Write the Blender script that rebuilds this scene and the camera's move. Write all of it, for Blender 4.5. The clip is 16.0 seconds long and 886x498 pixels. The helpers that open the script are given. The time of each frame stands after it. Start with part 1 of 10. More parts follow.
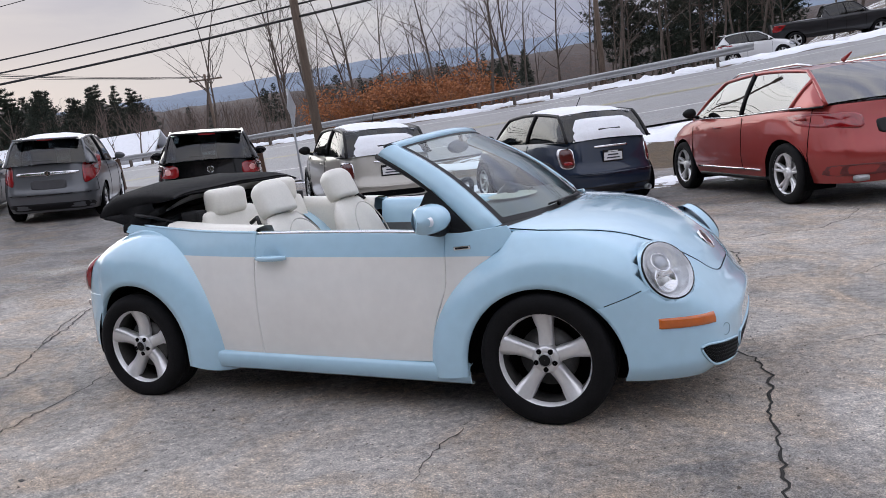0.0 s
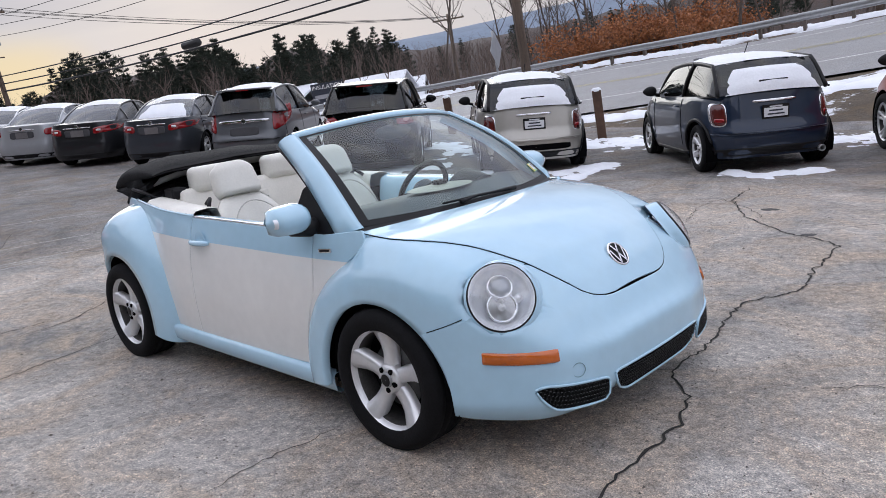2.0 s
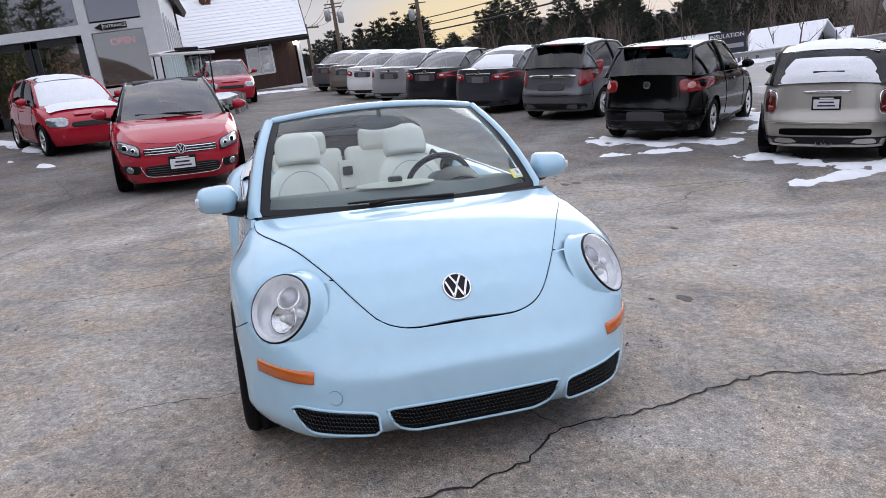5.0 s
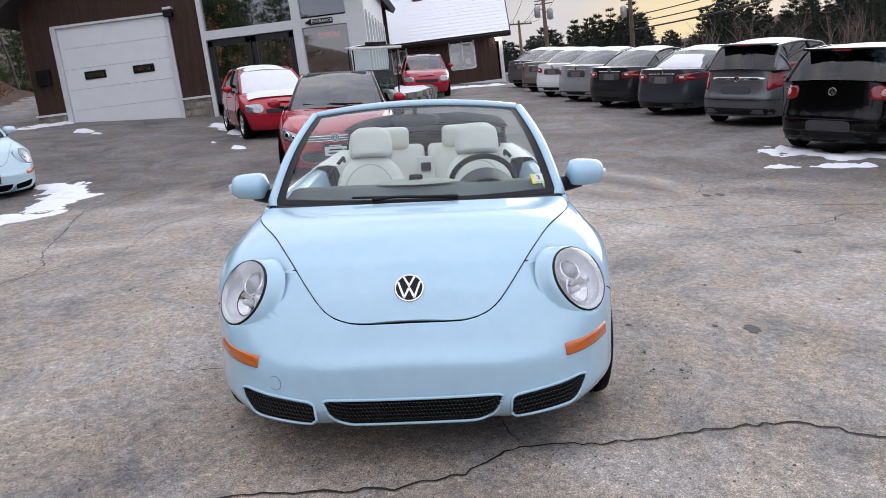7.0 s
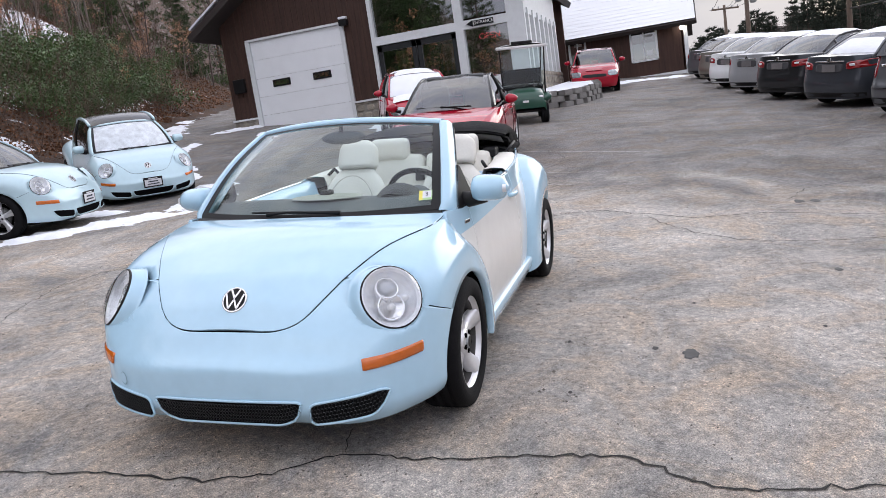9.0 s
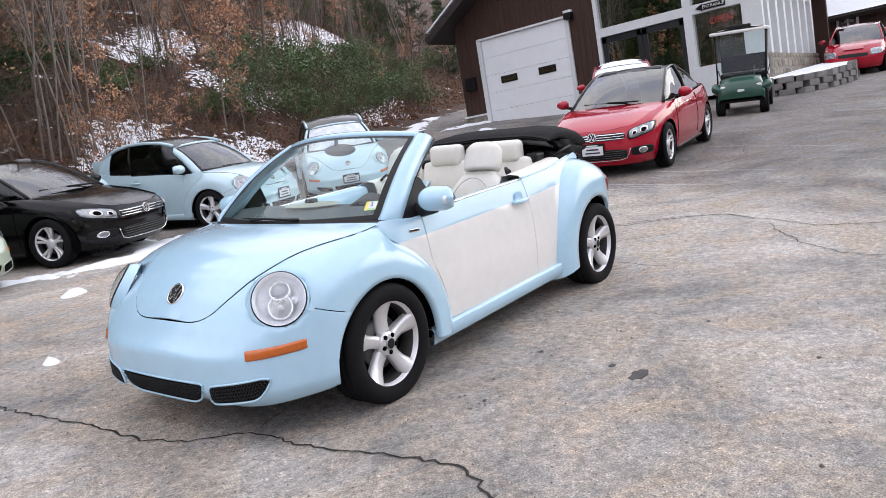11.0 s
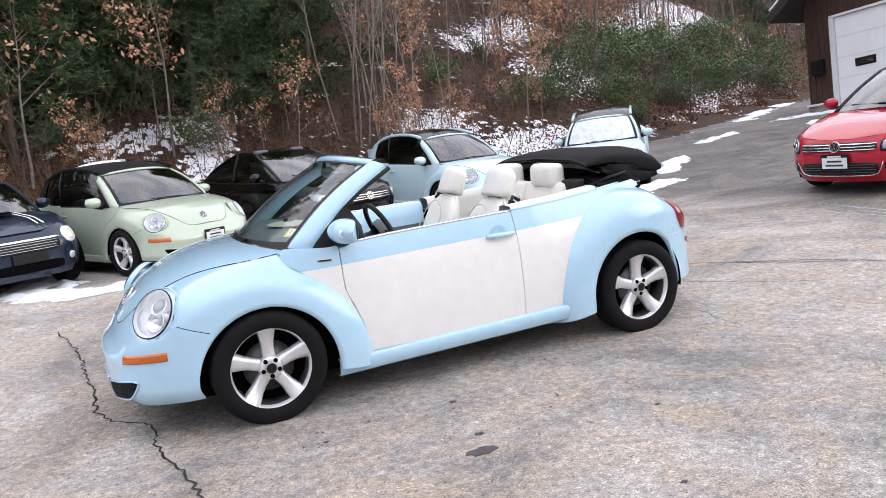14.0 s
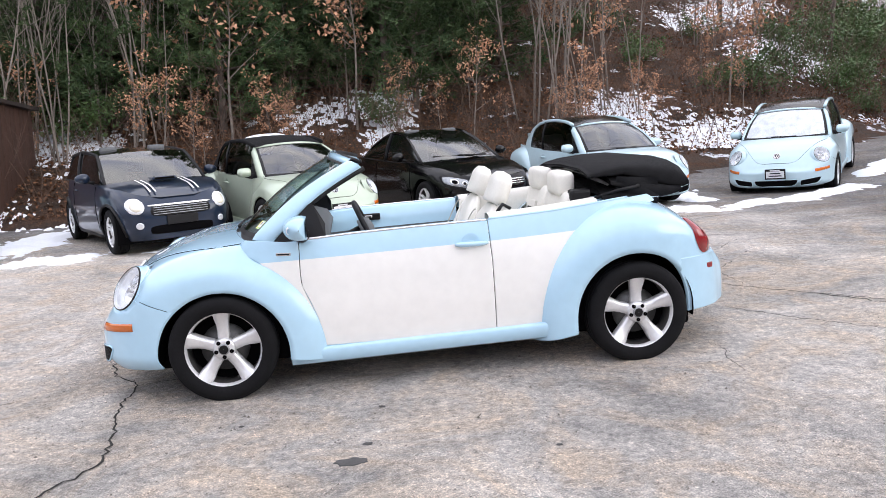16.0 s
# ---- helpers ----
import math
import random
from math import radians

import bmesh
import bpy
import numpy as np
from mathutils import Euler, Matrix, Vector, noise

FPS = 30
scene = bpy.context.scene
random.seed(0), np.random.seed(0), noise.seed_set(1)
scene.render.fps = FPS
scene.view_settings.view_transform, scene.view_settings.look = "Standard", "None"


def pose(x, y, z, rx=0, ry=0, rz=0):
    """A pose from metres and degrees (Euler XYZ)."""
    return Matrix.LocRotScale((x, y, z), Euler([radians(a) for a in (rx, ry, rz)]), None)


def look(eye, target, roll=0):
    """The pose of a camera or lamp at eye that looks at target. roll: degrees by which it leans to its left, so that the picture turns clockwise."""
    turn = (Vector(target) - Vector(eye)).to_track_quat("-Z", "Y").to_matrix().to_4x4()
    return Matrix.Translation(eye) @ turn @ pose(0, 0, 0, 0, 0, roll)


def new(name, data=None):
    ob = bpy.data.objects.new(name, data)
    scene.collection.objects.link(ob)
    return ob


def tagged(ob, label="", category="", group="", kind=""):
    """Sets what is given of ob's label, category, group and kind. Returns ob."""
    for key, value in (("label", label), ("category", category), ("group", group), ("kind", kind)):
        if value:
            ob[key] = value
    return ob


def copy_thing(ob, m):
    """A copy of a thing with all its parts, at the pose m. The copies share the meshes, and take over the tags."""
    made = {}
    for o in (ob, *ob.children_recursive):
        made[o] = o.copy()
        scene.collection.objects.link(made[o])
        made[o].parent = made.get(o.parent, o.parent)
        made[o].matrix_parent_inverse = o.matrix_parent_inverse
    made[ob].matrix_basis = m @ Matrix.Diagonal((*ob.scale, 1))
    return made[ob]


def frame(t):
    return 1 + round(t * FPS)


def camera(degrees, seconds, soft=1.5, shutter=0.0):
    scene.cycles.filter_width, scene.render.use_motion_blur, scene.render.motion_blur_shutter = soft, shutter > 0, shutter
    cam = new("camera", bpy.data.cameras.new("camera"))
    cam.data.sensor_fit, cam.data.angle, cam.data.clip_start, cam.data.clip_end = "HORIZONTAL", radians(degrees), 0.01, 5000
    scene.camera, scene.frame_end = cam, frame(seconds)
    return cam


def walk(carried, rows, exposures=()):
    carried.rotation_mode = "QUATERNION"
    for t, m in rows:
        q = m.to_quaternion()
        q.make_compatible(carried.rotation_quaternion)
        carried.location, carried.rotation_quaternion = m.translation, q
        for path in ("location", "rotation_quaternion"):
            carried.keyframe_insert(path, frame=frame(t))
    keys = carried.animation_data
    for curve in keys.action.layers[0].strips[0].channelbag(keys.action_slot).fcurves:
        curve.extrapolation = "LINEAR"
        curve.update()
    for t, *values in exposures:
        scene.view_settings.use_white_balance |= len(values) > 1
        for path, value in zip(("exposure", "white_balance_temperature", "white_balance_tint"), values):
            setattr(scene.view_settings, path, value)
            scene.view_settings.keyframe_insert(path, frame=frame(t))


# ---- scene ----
cam = camera(60.6, 16.0, soft=0.65)
PATH = [
    (0, (2.391, -3.831, 1.646), (1.509, -2.09, 1.21), -9.0),
    (0.5, (2.71, -3.54, 1.629), (1.689, -1.88, 1.178), -9.4),
    (1, (3.041, -3.237, 1.626), (1.886, -1.673, 1.158), -9.8),
    (1.5, (3.323, -2.862, 1.606), (2.03, -1.414, 1.125), -10.3),
    (2, (3.649, -2.559, 1.589), (2.233, -1.233, 1.104), -10.7),
    (2.5, (3.879, -2.233, 1.563), (2.353, -1.032, 1.084), -11.0),
    (3, (4.097, -1.882, 1.553), (2.463, -0.828, 1.084), -11.0),
    (3.5, (4.347, -1.518, 1.522), (2.608, -0.643, 1.063), -10.9),
    (4, (4.46, -1.162, 1.482), (2.643, -0.457, 1.033), -10.2),
    (4.2, (4.5, -1.056, 1.495), (2.665, -0.404, 1.042), -10.0),
    (6.3, (4.751, 0.074, 1.385), (2.793, 0.145, 0.982), -6.8),
    (6.5, (4.754, 0.127, 1.383), (2.794, 0.147, 0.986), -6.8),
    (7, (4.721, 0.36, 1.349), (2.76, 0.268, 0.964), -7.0),
    (7.5, (4.66, 0.701, 1.332), (2.707, 0.493, 0.957), -7.4),
    (8, (4.701, 1.139, 1.299), (2.764, 0.791, 0.939), -7.9),
    (8.5, (4.647, 1.586, 1.263), (2.742, 1.082, 0.923), -8.2),
    (8.7, (4.621, 1.717, 1.264), (2.727, 1.167, 0.929), -8.3),
    (10.8, (4.108, 3.407, 1.141), (2.522, 2.215, 0.888), -9.5),
    (11, (3.994, 3.532, 1.12), (2.448, 2.286, 0.878), -9.5),
    (11.5, (3.716, 3.85, 1.108), (2.276, 2.48, 0.888), -9.3),
    (12, (3.445, 4.148, 1.1), (2.108, 2.674, 0.899), -8.9),
    (12.5, (3.072, 4.374, 1.088), (1.854, 2.798, 0.906), -8.4),
    (13, (2.733, 4.619, 1.068), (1.648, 2.947, 0.902), -7.8),
    (13.5, (2.306, 4.796, 1.058), (1.375, 3.033, 0.901), -7.3),
    (14, (1.899, 4.942, 1.062), (1.122, 3.107, 0.905), -6.7),
    (14.5, (1.545, 5.107, 1.068), (0.913, 3.216, 0.908), -6.0),
    (15, (1.133, 5.153, 1.078), (0.657, 3.218, 0.912), -5.2),
    (15.5, (0.73, 5.264, 1.094), (0.412, 3.297, 0.924), -4.0),
    (16, (0.375, 5.275, 1.107), (0.184, 3.292, 0.935), -2.9),
]
walk(cam, [(t, look(eye, target, roll)) for t, eye, target, roll in PATH], [(0, 0.12, 6230, 10), (3.5, 0.10, 6130, 10), (7, 0.22, 6330, 10), (11, 0.52, 6430, 10), (16, 0.78, 6430, 10)])
# ---- light ----
SUN_AZ, SUN_EL = radians(150), radians(14)  # the bright gap in the cloud over the row of saloons
world = bpy.data.worlds.new("sky")
scene.world = world
world.use_nodes = True
wn, wl = world.node_tree.nodes, world.node_tree.links
wn.clear()
sky = wn.new("ShaderNodeTexSky")
sky.sky_type, sky.sun_disc = "NISHITA", False
sky.sun_elevation, sky.sun_rotation = SUN_EL, radians(90) - SUN_AZ
sky.dust_density, sky.air_density = 2.0, 1.2
sky_gain = wn.new("ShaderNodeMix"); sky_gain.data_type, sky_gain.blend_type = "RGBA", "MULTIPLY"
sky_gain.inputs[0].default_value = 1.0
sky_gain.inputs[7].default_value = (0.07, 0.07, 0.07, 1)
wl.new(sky.outputs[0], sky_gain.inputs[6])
# thin streaky cloud over the whole dome, warmer towards the low sun
tc = wn.new("ShaderNodeTexCoord")
mp = wn.new("ShaderNodeMapping"); mp.inputs["Scale"].default_value = (1.2, 1.2, 6.5)
mp.inputs["Rotation"].default_value = (0.05, 0.04, 0.6)
wl.new(tc.outputs["Generated"], mp.inputs[0])
cn = wn.new("ShaderNodeTexNoise"); cn.inputs["Scale"].default_value = 2.0; cn.inputs["Detail"].default_value = 7
cn.inputs["Roughness"].default_value = 0.55; cn.inputs["Distortion"].default_value = 0.35
wl.new(mp.outputs[0], cn.inputs[0])
cr = wn.new("ShaderNodeValToRGB")
cr.color_ramp.elements[0].position, cr.color_ramp.elements[0].color = 0.36, (0.50, 0.52, 0.66, 1)
cr.color_ramp.elements[1].position, cr.color_ramp.elements[1].color = 0.66, (0.88, 0.85, 0.86, 1)
wl.new(cn.outputs[0], cr.inputs[0])
sep = wn.new("ShaderNodeSeparateXYZ"); wl.new(tc.outputs["Generated"], sep.inputs[0])
low = wn.new("ShaderNodeMapRange"); low.interpolation_type = "SMOOTHSTEP"
low.inputs[1].default_value, low.inputs[2].default_value = 0.0, 0.24
low.inputs[3].default_value, low.inputs[4].default_value = 1.0, 0.0
wl.new(sep.outputs[2], low.inputs[0])
dot = wn.new("ShaderNodeVectorMath"); dot.operation = "DOT_PRODUCT"
dot.inputs[1].default_value = (math.cos(SUN_AZ), math.sin(SUN_AZ), 0.1)
wl.new(tc.outputs["Generated"], dot.inputs[0])
near = wn.new("ShaderNodeMapRange"); near.interpolation_type = "SMOOTHSTEP"
near.inputs[1].default_value, near.inputs[2].default_value = 0.72, 1.0
wl.new(dot.outputs["Value"], near.inputs[0])
glow = wn.new("ShaderNodeMath"); glow.operation = "MULTIPLY"
wl.new(low.outputs[0], glow.inputs[0]); wl.new(near.outputs[0], glow.inputs[1])
warm = wn.new("ShaderNodeMix"); warm.data_type = "RGBA"
warm.inputs[7].default_value = (0.90, 0.85, 0.85, 1)
wl.new(glow.outputs[0], warm.inputs[0]); wl.new(cr.outputs[0], warm.inputs[6])
# a yellow gap in the cloud, low over the saloons
gap_dir = wn.new("ShaderNodeVectorMath"); gap_dir.operation = "DOT_PRODUCT"
gap_dir.inputs[1].default_value = (math.cos(radians(164.5)), math.sin(radians(164.5)), 0.0)
wl.new(tc.outputs["Generated"], gap_dir.inputs[0])
gap_side = wn.new("ShaderNodeMapRange"); gap_side.interpolation_type = "SMOOTHSTEP"
gap_side.inputs[1].default_value, gap_side.inputs[2].default_value = 0.988, 0.9985
wl.new(gap_dir.outputs["Value"], gap_side.inputs[0])
gap_up = wn.new("ShaderNodeMapRange"); gap_up.interpolation_type = "SMOOTHSTEP"
for k, val in zip((1, 2, 3, 4), (0.080, 0.125, 1.0, 0.0)):
    gap_up.inputs[k].default_value = val
wl.new(sep.outputs[2], gap_up.inputs[0])
gap_all = wn.new("ShaderNodeMath"); gap_all.operation = "MULTIPLY"
wl.new(gap_side.outputs[0], gap_all.inputs[0]); wl.new(gap_up.outputs[0], gap_all.inputs[1])
gap = wn.new("ShaderNodeMix"); gap.data_type = "RGBA"
gap.inputs[7].default_value = (1.10, 0.90, 0.58, 1)
wl.new(gap_all.outputs[0], gap.inputs[0]); wl.new(warm.outputs[2], gap.inputs[6])
over = wn.new("ShaderNodeMix"); over.data_type = "RGBA"; over.inputs[0].default_value = 0.94
wl.new(sky_gain.outputs[2], over.inputs[6]); wl.new(gap.outputs[2], over.inputs[7])
# an overcast dome is brighter overhead than at its rim
rise = wn.new("ShaderNodeMapRange"); rise.inputs[1].default_value, rise.inputs[2].default_value = 0.14, 0.50
rise.inputs[3].default_value, rise.inputs[4].default_value = 0.74, 1.88
wl.new(sep.outputs[2], rise.inputs[0])
lift = wn.new("ShaderNodeMix"); lift.data_type, lift.blend_type = "RGBA", "MULTIPLY"; lift.inputs[0].default_value = 1.0
wl.new(over.outputs[2], lift.inputs[6]); wl.new(rise.outputs[0], lift.inputs[7])
bg = wn.new("ShaderNodeBackground"); bg.inputs[1].default_value = 0.955
wl.new(lift.outputs[2], bg.inputs[0])
wo = wn.new("ShaderNodeOutputWorld"); wl.new(bg.outputs[0], wo.inputs[0])

sun = new("sun", bpy.data.lights.new("sun", "SUN"))
sun.data.energy, sun.data.angle, sun.data.color = 0.9, radians(46), (0.97, 0.95, 0.89)
sun.matrix_world = look((60 * math.cos(SUN_AZ) * math.cos(SUN_EL), 60 * math.sin(SUN_AZ) * math.cos(SUN_EL), 60 * math.sin(SUN_EL)), (0, 0, 0))

# ---- materials ----
MATS = {}


def material(name, color, rough=0.6, metal=0.0, coat=0.0, var=0.15, scale=6.0, bump=0.0, bump_scale=60.0, color2=None, spec=0.5, rand=0.0, emit=0.0, space="Object", thresh=None, contrast=0.15, stretch=None):
    """A principled material with two scales of colour change and, if asked, relief."""
    if name in MATS:
        return MATS[name]
    m = bpy.data.materials.new(name)
    m.use_nodes = True
    n, l = m.node_tree.nodes, m.node_tree.links
    p = n["Principled BSDF"]
    p.inputs["Roughness"].default_value, p.inputs["Metallic"].default_value = rough, metal
    p.inputs["Coat Weight"].default_value, p.inputs["Coat Roughness"].default_value = coat, 0.04
    p.inputs["Specular IOR Level"].default_value = spec
    co = n.new("ShaderNodeTexCoord")
    src = co.outputs[space]
    if stretch:
        mpn = n.new("ShaderNodeMapping"); mpn.inputs["Scale"].default_value = stretch
        l.new(src, mpn.inputs[0]); src = mpn.outputs[0]
    a = n.new("ShaderNodeTexNoise"); a.inputs["Scale"].default_value = scale; a.inputs["Detail"].default_value = 5
    b = n.new("ShaderNodeTexNoise"); b.inputs["Scale"].default_value = scale * 9; b.inputs["Detail"].default_value = 3
    l.new(src, a.inputs[0]); l.new(src, b.inputs[0])
    mixn = n.new("ShaderNodeMath"); mixn.operation = "MULTIPLY_ADD"; mixn.inputs[1].default_value = 0.45
    half = n.new("ShaderNodeMath"); half.operation = "MULTIPLY"; half.inputs[1].default_value = 0.55
    l.new(a.outputs[0], half.inputs[0]); l.new(b.outputs[0], mixn.inputs[0]); l.new(half.outputs[0], mixn.inputs[2])
    ramp = n.new("ShaderNodeValToRGB")
    c2 = color2 or tuple(c * (1 + var) for c in color)
    c1 = color if color2 else tuple(c * (1 - var) for c in color)
    mid = 0.5 if thresh is None else thresh
    ramp.color_ramp.elements[0].position, ramp.color_ramp.elements[1].position = mid - contrast, mid + contrast
    ramp.color_ramp.elements[0].color, ramp.color_ramp.elements[1].color = (*c1, 1), (*c2, 1)
    l.new(mixn.outputs[0], ramp.inputs[0])
    out = ramp.outputs[0]
    if rand:
        info = n.new("ShaderNodeObjectInfo")
        mr = n.new("ShaderNodeMapRange"); mr.inputs[3].default_value, mr.inputs[4].default_value = 1 - rand, 1 + rand
        l.new(info.outputs["Random"], mr.inputs[0])
        hv = n.new("ShaderNodeHueSaturation"); l.new(mr.outputs[0], hv.inputs["Value"]); l.new(out, hv.inputs["Color"])
        out = hv.outputs[0]
    l.new(out, p.inputs["Base Color"])
    if bump:
        bn = n.new("ShaderNodeTexNoise"); bn.inputs["Scale"].default_value = bump_scale; bn.inputs["Detail"].default_value = 4
        l.new(src, bn.inputs[0])
        bb = n.new("ShaderNodeBump"); bb.inputs["Strength"].default_value = bump; bb.inputs["Distance"].default_value = 0.02
        l.new(bn.outputs[0], bb.inputs["Height"]); l.new(bb.outputs[0], p.inputs["Normal"])
    if emit:
        l.new(out, p.inputs["Emission Color"]); p.inputs["Emission Strength"].default_value = emit
    MATS[name] = m
    return m


def paint(name, color, metal=0.0, rough=0.30, coat=0.8):
    return material(name, color, rough=rough, metal=metal, coat=coat, var=0.035, scale=1.7, spec=0.15)


def glass_material(name, tint, rough=0.02, alpha_mix=0.35):
    """A tinted pane that lets most light straight through and mirrors the rest."""
    m = bpy.data.materials.new(name)
    m.use_nodes = True
    n, l = m.node_tree.nodes, m.node_tree.links
    n.clear()
    tr = n.new("ShaderNodeBsdfTransparent"); tr.inputs[0].default_value = (*tint, 1)
    gl = n.new("ShaderNodeBsdfGlossy"); gl.inputs["Roughness"].default_value = rough
    lw = n.new("ShaderNodeLayerWeight"); lw.inputs[0].default_value = 0.5
    fr = n.new("ShaderNodeMath"); fr.operation = "POWER"; fr.inputs[1].default_value = 4.0
    l.new(lw.outputs["Facing"], fr.inputs[0])
    ad = n.new("ShaderNodeMath"); ad.operation = "MULTIPLY_ADD"; ad.inputs[1].default_value, ad.inputs[2].default_value = 1.0 - alpha_mix, alpha_mix
    l.new(fr.outputs[0], ad.inputs[0])
    mx = n.new("ShaderNodeMixShader"); o = n.new("ShaderNodeOutputMaterial")
    l.new(ad.outputs[0], mx.inputs[0]); l.new(tr.outputs[0], mx.inputs[1]); l.new(gl.outputs[0], mx.inputs[2]); l.new(mx.outputs[0], o.inputs[0])
    MATS[name] = m
    return m


AQUA = paint("aqua_paint", (0.435, 0.645, 0.785), rough=0.22, coat=1.0)
CREAM = paint("white_paint", (0.82, 0.81, 0.78), rough=0.22, coat=1.0)
BLACK = material("black_trim", (0.008, 0.008, 0.009), rough=0.45, var=0.2, spec=0.25)
RUBBER = material("tyre_rubber", (0.007, 0.007, 0.008), rough=0.85, spec=0.2, var=0.25, scale=14, bump=0.15, bump_scale=90)
ALLOY = material("alloy", (0.74, 0.74, 0.75), rough=0.33, metal=0.55, var=0.05)
CHROME = material("chrome", (0.75, 0.75, 0.76), rough=0.12, metal=1.0, var=0.04)
# near-black for voids: shade of gaps, arches and intakes put into the colour
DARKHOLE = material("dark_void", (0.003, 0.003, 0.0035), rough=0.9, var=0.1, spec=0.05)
LEATHER = material("white_leather", (0.74, 0.72, 0.66), rough=0.5, var=0.05, scale=9, bump=0.12, bump_scale=160)
GREYTRIM = material("grey_trim", (0.10, 0.105, 0.11), rough=0.6, var=0.15)
CANVAS = material("black_canvas", (0.008, 0.008, 0.009), spec=0.2, rough=0.85, var=0.3, scale=20, bump=0.25, bump_scale=220)
AMBER = material("amber_lens", (0.54, 0.115, 0.006), rough=0.15, coat=0.8, var=0.12, scale=30)
REDLENS = material("red_lens", (0.24, 0.006, 0.009), rough=0.12, coat=0.9, var=0.2, scale=20)
LAMPSILVER = material("lamp_reflector", (0.80, 0.82, 0.85), rough=0.28, metal=0.45, var=0.08, scale=14)
CLEAR = glass_material("clear_lens", (0.97, 0.98, 0.99), alpha_mix=0.13)
SCREEN = glass_material("windscreen_glass", (0.76, 0.87, 0.86), alpha_mix=0.055)
TINTED = glass_material("tinted_glass", (0.10, 0.12, 0.13), alpha_mix=0.06)
CARGLASS = glass_material("car_glass", (0.30, 0.34, 0.35), alpha_mix=0.16)
SNOW = material("snow", (0.80, 0.82, 0.86), rough=0.75, var=0.05, scale=5, bump=0.35, bump_scale=22)
WHITEPLASTIC = material("white_plastic", (0.8, 0.8, 0.79), rough=0.4, var=0.04)
STEEL = material("dull_steel", (0.36, 0.37, 0.38), rough=0.5, metal=0.6, var=0.15, scale=8)
PLATE = material("plate_white", (0.72, 0.73, 0.75), rough=0.45, var=0.05)
PLATEINK = material("plate_ink", (0.03, 0.035, 0.05), rough=0.5, var=0.1)


# ---- mesh helpers ----
def mesh_object(name, verts, faces, mat, parent=None, label="", smooth=True, mats=None, face_mats=None):
    me = bpy.data.meshes.new(name)
    me.from_pydata([tuple(map(float, v)) for v in verts], [], [tuple(map(int, f)) for f in faces])
    for mm in (mats or [mat]):
        me.materials.append(mm)
    if smooth:
        me.polygons.foreach_set("use_smooth", [True] * len(me.polygons))
    if face_mats is not None:
        me.polygons.foreach_set("material_index", face_mats)
    me.update()
    ob = new(name, me)
    if parent:
        ob.parent = parent
    if label:
        ob["label"] = label
    return ob


def part(name, bm, mat, parent, label="", smooth=False):
    me = bpy.data.meshes.new(name)
    bm.to_mesh(me)
    bm.free()
    me.materials.append(mat)
    if smooth:
        me.polygons.foreach_set("use_smooth", [True] * len(me.polygons))
    ob = new(name, me)
    if parent:
        ob.parent = parent
    if label:
        ob["label"] = label
    return ob


def shared(name, source, parent, m):
    """One more object on a mesh that is there already."""
    ob = new(name, source.data)
    ob.parent = parent
    ob.matrix_basis = m
    return ob


def grid(P, flip=False, close=False):
    """Vertices and faces of an n x k field of points."""
    P = np.asarray(P, float)
    n, k = P.shape[:2]
    F = []
    for i in range(n - 1):
        for j in range(k if close else k - 1):
            a, b = i * k + j, i * k + (j + 1) % k
            q = (a, b, b + k, a + k)
            F.append(q[::-1] if flip else q)
    return P.reshape(-1, 3), F


def panel(name, P, mat, parent, label="", flip=False, roll=0.018, mirror=False, split=None):
    """A sheet-metal panel: the field P with its four edges turned inwards, so that it has depth at every gap."""
    P = np.asarray(P, float)
    if mirror:
        P = P * np.array([1, -1, 1])
        flip = not flip
    for ax in (0, 1):
        P = np.moveaxis(P, ax, 0)
        ends = []
        for i, j in ((0, 1), (-1, -2)):
            d = P[j] - P[i]
            ends.append(P[i] + d * np.minimum(0.5, 0.004 / (np.linalg.norm(d, axis=-1, keepdims=True) + 1e-9)))
        P = np.moveaxis(np.concatenate([P[:1], ends[0][None], P[1:-1], ends[1][None], P[-1:]]), 0, ax)
    du, dv = np.gradient(P, axis=0), np.gradient(P, axis=1)
    nrm = np.cross(du, dv)
    nrm /= np.linalg.norm(nrm, axis=-1, keepdims=True) + 1e-9
    if np.sum(nrm * (np.array((0, 0, 0.45)) - P)) < 0:
        nrm = -nrm
    Q = np.pad(P, ((1, 1), (1, 1), (0, 0)), mode="edge")
    N = np.pad(nrm, ((1, 1), (1, 1), (0, 0)), mode="edge")
    Q[0], Q[-1] = Q[0] + N[0] * roll, Q[-1] + N[-1] * roll
    Q[1:-1, 0] += N[1:-1, 0] * roll
    Q[1:-1, -1] += N[1:-1, -1] * roll
    v, f = grid(Q, flip)
    if split:
        k = Q.shape[1] - 1
        return mesh_object(name, v, f, mat, parent, label, mats=[mat, split[1]], face_mats=[int(i % k > split[0] + 1) for i in range(len(f))])
    return mesh_object(name, v, f, mat, parent, label)


def box_bm(sx, sy, sz, bevel=0.0, at=(0, 0, 0), segs=2):
    bm = bmesh.new()
    bmesh.ops.create_cube(bm, size=1.0)
    bmesh.ops.scale(bm, vec=(sx, sy, sz), verts=bm.verts)
    if bevel:
        bmesh.ops.bevel(bm, geom=bm.edges[:], offset=bevel, segments=segs, affect="EDGES", profile=0.6)
    bmesh.ops.translate(bm, vec=at, verts=bm.verts)
    return bm


def box(name, size, at, mat, parent=None, label="", bevel=0.0, m=None):
    bm = box_bm(*size, bevel=bevel, at=at)
    if m is not None:
        bmesh.ops.transform(bm, matrix=m, verts=bm.verts)
    return part(name, bm, mat, parent, label, smooth=False)


